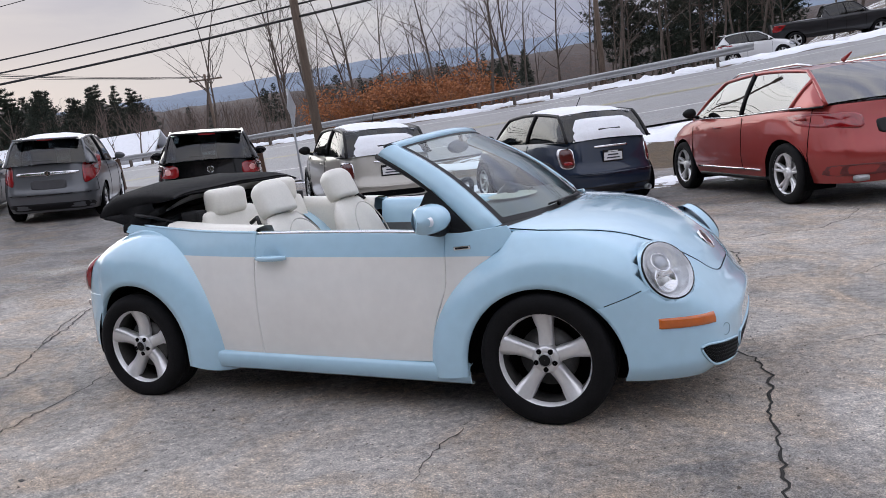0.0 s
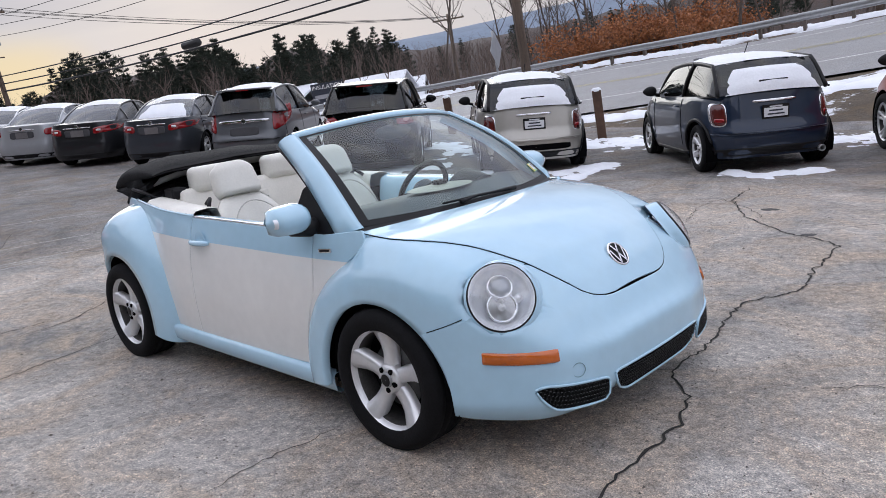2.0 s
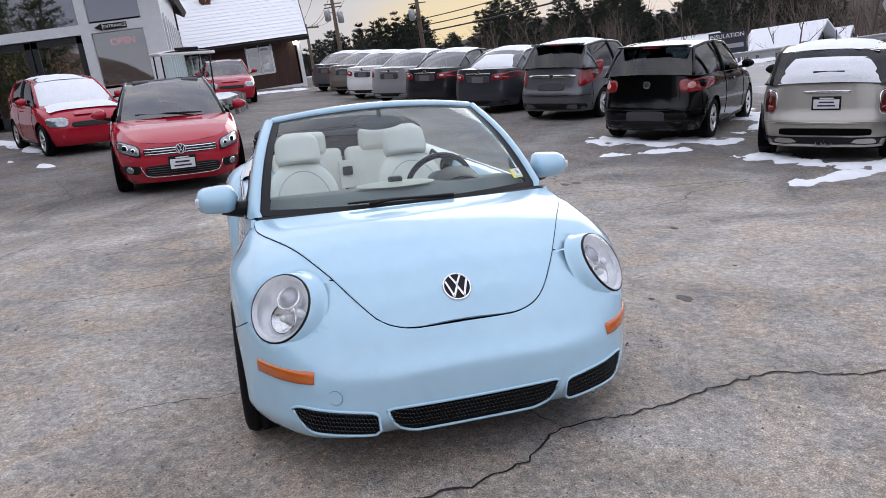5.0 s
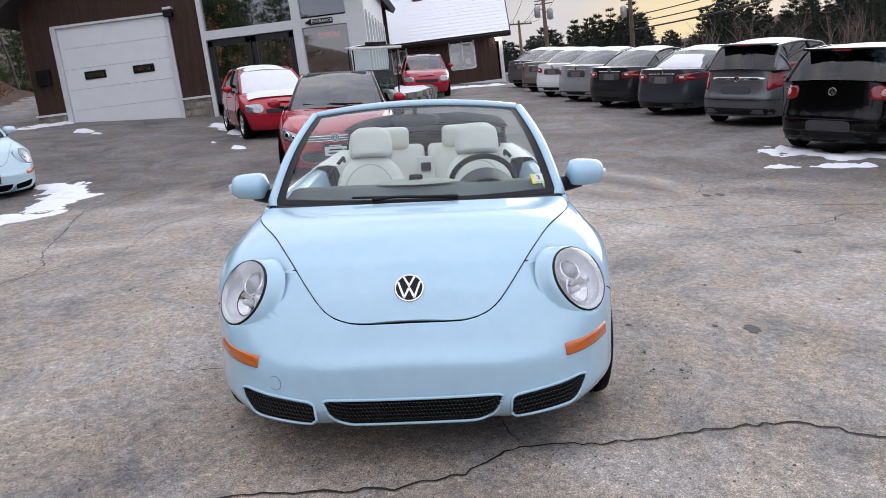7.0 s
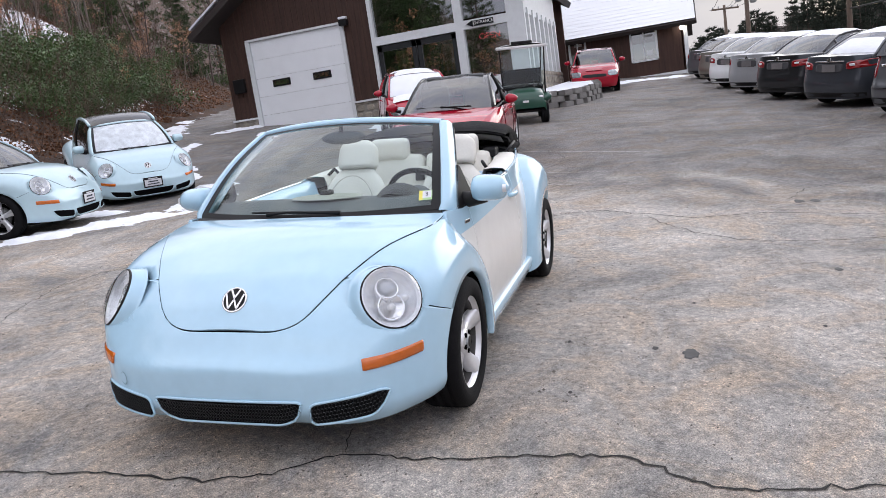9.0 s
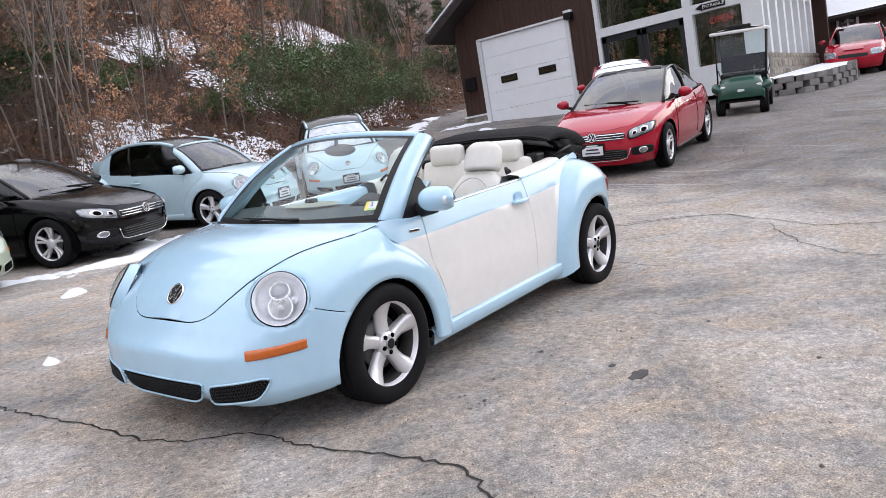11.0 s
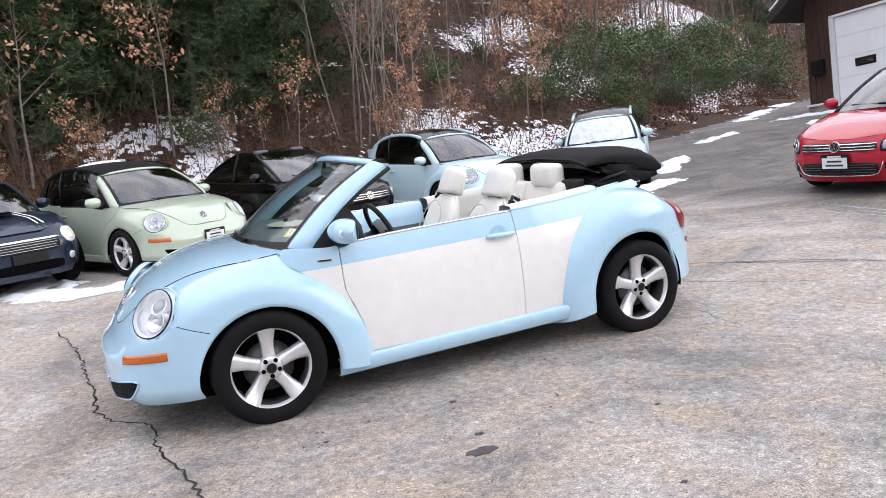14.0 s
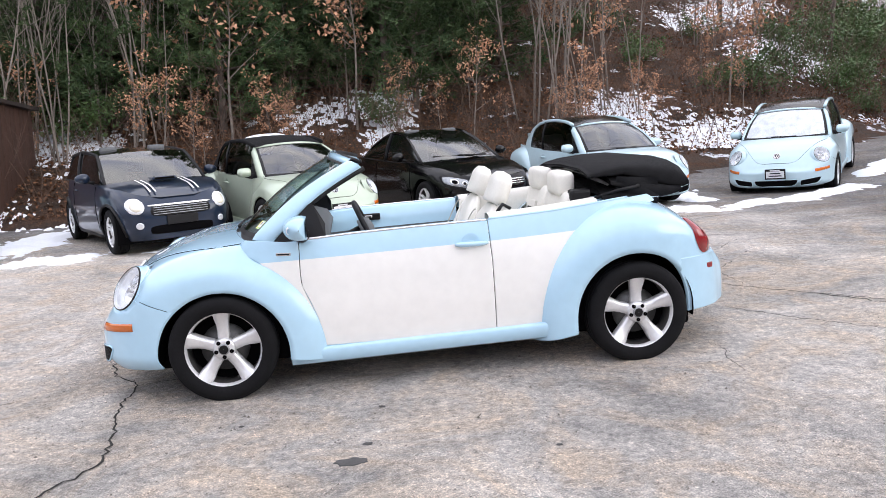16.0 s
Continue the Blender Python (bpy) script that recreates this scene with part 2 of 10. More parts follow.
def tube(points, radii, sides=8, cap=True):
    """Vertices and faces of a bent, tapered rod."""
    pts = [Vector(p) for p in points]
    V, F = [], []
    up = Vector((0, 0, 1))
    for i, p in enumerate(pts):
        d = (pts[min(i + 1, len(pts) - 1)] - pts[max(i - 1, 0)]).normalized()
        a = d.cross(up if abs(d.z) < 0.95 else Vector((1, 0, 0))).normalized()
        b = d.cross(a)
        r = radii[i] if hasattr(radii, "__len__") else radii
        for s in range(sides):
            an = 2 * math.pi * s / sides
            V.append(p + a * (r * math.cos(an)) + b * (r * math.sin(an)))
    for i in range(len(pts) - 1):
        for s in range(sides):
            q = (s + 1) % sides
            F.append((i * sides + s, i * sides + q, (i + 1) * sides + q, (i + 1) * sides + s))
    if cap:
        F.append(tuple(range(sides))[::-1])
        F.append(tuple((len(pts) - 1) * sides + s for s in range(sides)))
    return V, F


def rod(name, points, radii, mat, parent=None, label="", sides=8):
    v, f = tube(points, radii, sides)
    return mesh_object(name, v, f, mat, parent, label)


def lathe(profile, segs=32, axis="y"):
    """Profile rows (radius, along), turned about the y axis."""
    P = [[(r * math.cos(2 * math.pi * s / segs), a, r * math.sin(2 * math.pi * s / segs)) for s in range(segs)] for r, a in profile]
    return grid(P, close=True)


def interp(x, table):
    xs, ys = zip(*sorted(table))
    return np.interp(x, xs, ys)


def smooth_curve(x, table, w=0.06):
    """A table of values with its corners rounded over the width w."""
    return sum(interp(np.asarray(x) + o * w, table) for o in (-1, -0.66, -0.33, 0, 0.33, 0.66, 1)) / 7


# ---- the lie of the land ----
ROAD_Z = [(-300, -4.0), (-60, -1.9), (-30, -1.35), (-20, -1.05), (-10, -0.85), (-1, -0.39), (10, 0.3), (20, 0.95), (40, 2.0), (80, 3.2), (300, 6)]
FOOT = [(-120, -52), (-60, -34), (-30, -21), (-18, -16.2), (-9, -11.6), (-4, -10.6), (0, -10.4), (5, -9.9), (10, -9.4), (20, -9), (60, -4), (120, 6)]


def sstep(a, b, v):
    t = np.clip((np.asarray(v, float) - a) / (b - a), 0, 1)
    return t * t * (3 - 2 * t)


def lot_z(x, y):
    s = 0.8 * np.logaddexp(0, (-np.asarray(x, float) - 2) / 0.8)
    dip = 0.21 * np.exp(-((np.asarray(x, float) + 7.2) / 3.2) ** 2 - ((np.asarray(y, float) + 7.7) / 2.6) ** 2)
    return -0.0139 * x - 0.0753 * y + 0.053 * np.minimum(s, 40 + 0 * s) - dip


def road_z(x, y):
    return smooth_curve(x, ROAD_Z, 3) + 0.04 * (y - 16)


def ground_z(x, y):
    x, y = np.asarray(x, float), np.asarray(y, float)
    z = lot_z(x, np.clip(y, -40, 14))
    k = sstep(11.5, 15.5, y)
    z = z * (1 - k) + road_z(x, np.clip(y, 14, 32)) * k
    beyond = np.maximum(y - 33, 0)
    z = z - np.minimum(beyond * 0.11, 7) * sstep(8, -6, x) + np.minimum(beyond * 0.02, 2) * sstep(4, 14, x)
    up = np.maximum(smooth_curve(x, FOOT, 1.5) - y, 0)
    return z + 0.55 * up - 0.0032 * np.minimum(up, 60) ** 2 + 0.35 * np.sin(x * 0.45 + up * 0.3) * sstep(0.5, 6, up)


def ground_pose(x, y, heading, lift=0.0):
    """A pose on the ground that leans with it; heading in degrees from +x."""
    e = 0.9
    gx = float(ground_z(x + e, y) - ground_z(x - e, y)) / (2 * e)
    gy = float(ground_z(x, y + e) - ground_z(x, y - e)) / (2 * e)
    n = Vector((-gx, -gy, 1)).normalized()
    f = Vector((math.cos(radians(heading)), math.sin(radians(heading)), 0))
    f = (f - n * f.dot(n)).normalized()
    l = n.cross(f)
    m = Matrix((f, l, n)).transposed().to_4x4()
    return Matrix.Translation((x, y, float(ground_z(x, y)) + lift)) @ m


def upright_pose(x, y, heading=0.0, lift=0.0):
    return Matrix.Translation((x, y, float(ground_z(x, y)) + lift)) @ Matrix.Rotation(radians(heading), 4, "Z")


def thing(name, m, label, category, group=""):
    ob = new(name)
    ob.empty_display_size = 0.2
    ob.matrix_world = m
    return tagged(ob, label, category, group)
# ---- ground, lot, road ----
def ground_material(name, light, dark, warm, stain=0.5, grain=0.35, rough=0.88, snow=0.0, snow_scale=0.35, pale_zone=None):
    """Weathered ground: broad patches, blotches, stone grain, and lying snow where asked."""
    m = bpy.data.materials.new(name)
    m.use_nodes = True
    n, l = m.node_tree.nodes, m.node_tree.links
    p = n["Principled BSDF"]
    p.inputs["Specular IOR Level"].default_value = 0.3
    geo = n.new("ShaderNodeNewGeometry")
    def noise_node(scale, detail=5, rough_=0.55, dist=0.0):
        t = n.new("ShaderNodeTexNoise")
        t.inputs["Scale"].default_value, t.inputs["Detail"].default_value, t.inputs["Roughness"].default_value, t.inputs["Distortion"].default_value = scale, detail, rough_, dist
        l.new(geo.outputs["Position"], t.inputs[0])
        return t
    def ramp(src, p0, p1, c0=(0, 0, 0, 1), c1=(1, 1, 1, 1)):
        r = n.new("ShaderNodeValToRGB")
        r.color_ramp.elements[0].position, r.color_ramp.elements[1].position = p0, p1
        r.color_ramp.elements[0].color, r.color_ramp.elements[1].color = c0, c1
        l.new(src, r.inputs[0])
        return r
    def mix(a, b, fac, mode="MIX"):
        x = n.new("ShaderNodeMix"); x.data_type, x.blend_type = "RGBA", mode
        for k, v in ((0, fac), (6, a), (7, b)):
            if isinstance(v, (int, float)):
                x.inputs[k].default_value = v
            elif isinstance(v, tuple):
                x.inputs[k].default_value = (*v, 1)
            else:
                l.new(v, x.inputs[k])
        return x.outputs[2]
    broad = ramp(noise_node(0.55, 9, 0.70, 0.9).outputs[0], 0.36, 0.62)
    blot = ramp(noise_node(1.5, 7, 0.68, 1.1).outputs[0], 0.44, 0.64)
    fine = ramp(noise_node(21, 9, 0.78).outputs[0], 0.35, 0.67)
    speck = ramp(noise_node(150, 4, 0.75).outputs[0], 0.36, 0.66)
    c = mix(dark, light, broad.outputs[0])
    # base colour about doubled round the given point, fading out at a wobbly rim
    if pale_zone:
        sp = n.new("ShaderNodeVectorMath"); sp.operation = "DISTANCE"; sp.inputs[1].default_value = (pale_zone[0], pale_zone[1], 0.0)
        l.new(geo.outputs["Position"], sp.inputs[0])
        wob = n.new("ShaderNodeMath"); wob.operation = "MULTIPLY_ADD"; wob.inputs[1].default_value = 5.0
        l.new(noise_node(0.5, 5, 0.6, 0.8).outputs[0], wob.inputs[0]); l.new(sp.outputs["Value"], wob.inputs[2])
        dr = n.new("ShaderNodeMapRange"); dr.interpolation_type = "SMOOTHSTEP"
        for k, val in zip((1, 2, 3, 4), (pale_zone[2], pale_zone[3], 1.0, 0.0)):
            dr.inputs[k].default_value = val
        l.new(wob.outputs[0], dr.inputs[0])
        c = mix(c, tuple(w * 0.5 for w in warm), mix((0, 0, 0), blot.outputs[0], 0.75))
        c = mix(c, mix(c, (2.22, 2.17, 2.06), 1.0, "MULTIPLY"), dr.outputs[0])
    else:
        c = mix(c, warm, mix((0, 0, 0), blot.outputs[0], 0.75))
    c = mix(c, mix((0.45, 0.45, 0.46), (1.25, 1.24, 1.22), fine.outputs[0]), stain, "MULTIPLY")
    c = mix(c, mix((0.35, 0.35, 0.36), (1.6, 1.58, 1.55), speck.outputs[0]), grain, "MULTIPLY")
    for vs, amount in ((170, 0.62), (70, 0.28)):
        vo = n.new("ShaderNodeTexVoronoi"); vo.inputs["Scale"].default_value = vs
        l.new(geo.outputs["Position"], vo.inputs["Vector"])
        vr = n.new("ShaderNodeSeparateColor"); l.new(vo.outputs["Color"], vr.inputs[0])
        chip = n.new("ShaderNodeValToRGB")
        chip.color_ramp.elements[0].position, chip.color_ramp.elements[1].position = 0.0, 1.0
        chip.color_ramp.elements[0].color, chip.color_ramp.elements[1].color = (0.42, 0.42, 0.43, 1), (1.75, 1.72, 1.68, 1)
        for pos, g in ((0.12, 0.80), (0.5, 1.0), (0.88, 1.16)):
            e = chip.color_ramp.elements.new(pos); e.color = (g, g, g, 1)
        l.new(vr.outputs[0], chip.inputs[0])
        c = mix(c, chip.outputs[0], amount * min(1, grain * 1.1), "MULTIPLY")
    bm = n.new("ShaderNodeBump"); bm.inputs["Strength"].default_value, bm.inputs["Distance"].default_value = 0.7, 0.014
    h = n.new("ShaderNodeMath"); h.operation = "ADD"
    l.new(speck.outputs[0], h.inputs[0]); l.new(fine.outputs[0], h.inputs[1])
    l.new(h.outputs[0], bm.inputs["Height"]); l.new(bm.outputs[0], p.inputs["Normal"])
    if snow:
        sn = ramp(noise_node(snow_scale, 8, 0.72, 0.4).outputs[0], 0.66 - snow, 0.685 - snow)
        c = mix(c, (0.78, 0.80, 0.84), sn.outputs[0])
    l.new(c, p.inputs["Base Color"])
    rr = n.new("ShaderNodeMapRange"); rr.inputs[3].default_value, rr.inputs[4].default_value = rough - 0.2, min(1, rough + 0.08)
    l.new(blot.outputs[0], rr.inputs[0]); l.new(rr.outputs[0], p.inputs["Roughness"])
    MATS[name] = m
    return m


LOT = ground_material("worn_asphalt", (0.37, 0.357, 0.350), (0.145, 0.144, 0.147), (0.66, 0.555, 0.455), stain=0.9, grain=0.8, pale_zone=(1.8, -1.0, 8.0, 11.5))
ROADM = ground_material("road_asphalt", (0.36, 0.36, 0.365), (0.30, 0.30, 0.305), (0.40, 0.39, 0.38), stain=0.25, grain=0.2, rough=0.7)
LITTER = ground_material("leaf_litter", (0.085, 0.050, 0.032), (0.038, 0.025, 0.018), (0.150, 0.075, 0.040), stain=0.9, grain=0.9, snow=0.045, snow_scale=0.9)
VERGE = ground_material("winter_verge", (0.15, 0.115, 0.08), (0.09, 0.07, 0.05), (0.20, 0.15, 0.10), stain=0.7, grain=0.5, snow=0.15, snow_scale=0.42)


def land(name, xs, ys, mat, lift=0.0, keep=None, label="", category="ground", bump=0.0):
    X, Y = np.meshgrid(xs, ys, indexing="ij")
    Z = ground_z(X, Y) + lift
    if bump:
        Z = Z + np.array([[bump * noise.noise((x * 0.9, y * 0.9, 3.1)) for y in ys] for x in xs])
    v, f = grid(np.stack([X, Y, Z], -1), flip=True)
    if keep is not None:
        ok = keep(v[:, 0], v[:, 1])
        f = [q for q in f if all(ok[i] for i in q)]
    return tagged(mesh_object(name, v, f, mat), label, category, kind="structure")


def spaced(a, b, n, power=1.0):
    t = np.linspace(-1, 1, n)
    return a + (b - a) * (0.5 + 0.5 * np.sign(t) * np.abs(t) ** power)


# the sheet that all lies on, out to the horizon
gx = np.unique(np.concatenate([np.linspace(-900, -90, 16), np.linspace(-90, 60, 101), np.linspace(60, 900, 14)]))
gy = np.unique(np.concatenate([np.linspace(-500, -60, 12), np.linspace(-60, 60, 101), np.linspace(60, 1500, 18)]))
X, Y = np.meshgrid(gx, gy, indexing="ij")
foot_y = smooth_curve(X, FOOT, 1.5)
on_lot = (Y < 12.5) & (Y > foot_y + 0.6) & (X > -40) & (X < 24)
on_road = (Y > 16.6) & (Y < 30.4)
Z = ground_z(X, Y) - np.where(on_lot | on_road, 0.07, 0.0)
far = np.maximum(np.hypot(X, Y) - 90, 0)
Z = np.where(Y > -20, np.clip(Z, -14, 9), Z) - np.where(Y > -20, far * 0.004, 0)
v, f = grid(np.stack([X, Y, Z], -1), flip=True)
centre = np.array([v[list(q)].mean(0) for q in f])
hillside = (centre[:, 1] < smooth_curve(centre[:, 0], FOOT, 1.5) + 2).astype(int)
tagged(mesh_object("ground", v, f, VERGE, mats=[VERGE, LITTER], face_mats=hillside.tolist()), "brown winter verge and leaf-strewn hillside with patches of snow", "ground", kind="structure")
lot_x = np.unique(np.concatenate([np.linspace(-40, -8, 65), np.linspace(-8, 8, 81), np.linspace(8, 24, 33)]))
lot_y = np.unique(np.concatenate([np.linspace(-24, -8, 41), np.linspace(-8, 8, 81), np.linspace(8, 13.0, 21)]))
land("pavement", lot_x, lot_y, LOT, 0.0, lambda x, y: (y > smooth_curve(x, FOOT, 1.5) + 0.1 + 0.25 * np.sin(x * 1.7)) & (y < 12.6 + 0.25 * np.sin(x * 1.3)), "worn grey asphalt of the car lot, dirty, cracked and paler round the convertible", "car lot", bump=0.012)
road_x = np.unique(np.concatenate([np.linspace(-300, -60, 25), np.linspace(-60, 60, 61), np.linspace(60, 300, 25)]))
land("road", road_x, np.linspace(16.4, 31.0, 9), ROADM, 0.012, None, "pale grey two-lane road, salted and dry", "road")
for y0, y1, mt in ((19.4, 19.55, material("road_paint", (0.62, 0.62, 0.60), rough=0.7, var=0.25, scale=3)), (29.0, 29.15, MATS["road_paint"]), (23.9, 24.02, material("yellow_paint", (0.45, 0.40, 0.22), rough=0.7, var=0.25, scale=3)), (24.2, 24.32, MATS["yellow_paint"])):
    land("road_line", road_x, np.array([y0, y1]), mt, 0.020, None, "worn painted line on the road", "road marking")


def crack(pts, width=0.011, seed=0, mat=None, amp=0.030):
    """A jagged open crack in the asphalt: a dark groove with crumbled lips."""
    rng = random.Random(seed)
    P = [Vector((x, y, 0)) for x, y in pts]
    fine = []
    for a, b in zip(P, P[1:]):
        n = max(2, int((b - a).length / 0.035))
        side = Vector((-(b - a).y, (b - a).x, 0)).normalized()
        for i in range(n):
            q = i / n
            fine.append(a.lerp(b, q) + side * (amp * noise.noise((a.x * 3 + q * 4, a.y * 3 + seed, q * 3)) + rng.uniform(-0.012, 0.012)))
    fine.append(P[-1])
    rows = []
    for i, p in enumerate(fine):
        d = (fine[min(i + 1, len(fine) - 1)] - fine[max(i - 1, 0)]).normalized()
        s = Vector((-d.y, d.x, 0))
        w = 0.42 * width * (0.45 + 0.9 * abs(noise.noise((p.x * 5, p.y * 5, seed))) + 0.35 * rng.random()) * min(1, 0.25 + i / 6, 0.25 + (len(fine) - 1 - i) / 6)
        row = []
        for k in (-1, -0.45, 0.45, 1):
            q = p + s * (w * k)
            row.append((q.x, q.y, float(ground_z(q.x, q.y)) + 0.012 * noise.noise((q.x * 0.9, q.y * 0.9, 3.1)) + (0.0055 if abs(k) < 1 else 0.0045)))
        rows.append(row)
    v, f = grid(rows)
    o = mesh_object("pavement_crack", v, f, mat or CRACK)
    return tagged(o, "dark jagged crack running through the asphalt", "crack", kind="structure")


CRACK = material("crack_dirt", (0.022, 0.020, 0.018), rough=0.95, var=0.3, scale=20)
for i, (w, pts) in enumerate((
    (0.017, [(2.52, -2.75), (2.33, -1.9), (2.27, -1.32), (2.22, -0.76), (2.17, -0.45), (2.16, -0.05), (2.10, 0.18), (1.99, 0.30), (1.87, 0.44), (1.87, 0.76), (1.80, 1.10), (1.74, 1.39), (1.72, 1.62), (1.88, 1.85), (1.91, 2.03), (1.83, 2.36), (1.78, 3.1), (1.2, 3.5), (0.62, 4.1), (0.19, 4.83), (0.05, 5.6)]),
    (0.009, [(1.57, 0.36), (1.70, 0.40), (1.87, 0.46)]),
    (0.010, [(1.62, 3.71), (2.03, 4.13), (2.38, 4.22), (2.70, 4.79), (2.84, 5.56)]),
    (0.009, [(0.25, 3.72), (0.02, 4.39), (0.06, 4.86), (0.62, 4.31), (0.90, 3.94)]),
)):
    crack(pts, w, i)
for i, (w, pts) in enumerate((
    (0.015, [(-3.0, -0.23), (-3.28, 0.25), (-3.58, 0.70), (-3.68, 1.0), (-3.45, 1.54), (-3.22, 1.97), (-3.36, 2.58), (-3.27, 3.13), (-3.13, 3.82), (-3.0, 4.9)]),
    (0.011, [(-3.40, 1.50), (-3.08, 1.64), (-2.62, 1.93), (-2.28, 2.33), (-2.21, 2.91), (-2.30, 3.58), (-2.67, 3.94), (-2.85, 4.53), (-2.93, 5.07), (-3.02, 5.84), (-3.14, 6.61)]),
    (0.010, [(-4.0, 2.92), (-4.54, 3.16), (-4.92, 3.84), (-5.42, 4.45), (-5.6, 5.4)]),
    (0.012, [(-2.50, -1.2), (-2.56, -0.82), (-2.84, -0.42), (-3.21, 0.02), (-3.41, 0.32), (-3.64, 0.74)]),
    (0.008, [(-2.26, -0.09), (-2.53, 0.29), (-2.89, 0.77)]),
)):
    crack(pts, w, 20 + i)
for i, (w, pts) in enumerate((
    (0.010, [(-1.5, -2.2), (-1.62, -1.45), (-1.70, -1.1), (-1.84, -0.59)]),
    (0.008, [(0.90, -1.5), (0.87, -1.14), (0.89, -0.85)]),
    (0.008, [(2.50, 0.54), (2.70, 0.67), (2.90, 0.77)]),
    (0.008, [(-1.78, 0.70), (-1.70, 1.24)]),
    (0.010, [(0.4, -3.1), (-0.25, -3.43), (-0.85, -3.63), (-1.29, -3.58), (-1.76, -3.49), (-2.38, -3.84), (-3.06, -4.02), (-4.6, -4.5), (-6.4, -4.2)]),
    (0.009, [(-3.6, -2.6), (-3.0, -2.06), (-3.05, -1.63), (-2.74, -1.29), (-2.70, -0.73)]),
    (0.008, [(-1.29, -3.58), (-2.2, -3.0), (-3.4, -3.1), (-4.6, -2.6)]),
    (0.007, [(-5.2, 0.4), (-6.2, -0.3), (-7.4, 0.2), (-8.6, -0.2)]),
    (0.007, [(-5.0, -3.4), (-6.6, -3.0), (-8.4, -3.6), (-10.2, -3.2)]),
    (0.006, [(2.6, 2.1), (2.9, 2.6), (3.4, 2.8)]),
)):
    crack(pts, w, 40 + i)
# faded white parking lines, drawn as thin ragged strips of worn paint
LOTPAINT = material("faded_lot_paint", (0.66, 0.65, 0.63), rough=0.9, var=0.2, scale=8)
for i, (w, pts) in enumerate((
    (0.020, [(-8.75, -0.8), (-8.62, -0.32), (-8.09, 0.93), (-7.9, 1.5)]), (0.022, [(-6.5, -1.1), (-6.42, -0.66), (-6.3, 0.36), (-6.2, 0.9)]), (0.020, [(-5.6, -1.3), (-5.52, -0.78), (-5.4, 0.06), (-5.35, 0.5)]),
    (0.016, [(-5.3, -1.2), (-5.23, -0.83), (-5.21, -0.01)]), (0.016, [(-6.03, -0.73), (-5.84, -0.47)]), (0.022, [(-12.73, 0.45), (-12.3, 1.4), (-11.96, 2.23)]), (0.012, [(-5.4, -0.8), (-5.32, -0.2)]),
    (0.012, [(-3.3, -2.6), (-4.3, -1.6), (-5.0, -0.6)]))):
    tagged(crack(pts, w, 60 + i, LOTPAINT, 0.012), "faded white parking line on the asphalt", "stain")
OIL = material("oil_stain", (0.055, 0.052, 0.050), rough=0.7, var=0.3, scale=12)


def blotch(x, y, rx, ry, mat, seed, name, label, lift=0.004, thick=0.0, kind="structure", category="stain", ragged=0.35):
    """A ragged patch draped on the ground; with thickness, a mound of snow."""
    rows = []
    for q in (1.0, 0.93, 0.8, 0.6, 0.35, 0.02):
        row = []
        for a in np.linspace(0, 2 * math.pi, 40, endpoint=False):
            k = q * (1 + ragged * noise.noise((math.cos(a) * 1.6 + seed, math.sin(a) * 1.6, seed * 0.7)) + ragged * 0.55 * noise.noise((math.cos(a) * 5 + seed, math.sin(a) * 5, seed)))
            px, py = x + rx * k * math.cos(a), y + ry * k * math.sin(a)
            h = thick * (1 - q ** 3) * (0.7 + 0.6 * noise.noise((px * 3, py * 3, seed))) if thick else 0
            row.append((px, py, float(ground_z(px, py)) + 0.012 * noise.noise((px * 0.9, py * 0.9, 3.1)) + lift * (1 if q < 1 else 0.3) + h))
        rows.append(row)
    v, f = grid(rows, close=True, flip=False)
    return tagged(mesh_object(name, v, f, mat), label, category, kind=kind)


for i, (x, y, r) in enumerate(((0.52, 1.865, 0.085), (0.44, 1.68, 0.03), (0.36, 1.20, 0.022), (-3.9, 3.15, 0.09), (-0.45, 1.9, 0.02), (1.45, 3.4, 0.07), (0.0, 2.6, 0.02), (-1.3, 2.9, 0.05), (0.75, 4.4, 0.10), (-0.9, -1.9, 0.02), (1.1, 1.3, 0.018), (-3.9, 3.0, 0.1))):
    blotch(x, y, r * 0.85, r * 0.5, OIL, 11.3 + i, "oil_stain", "dark oil stain on the asphalt")
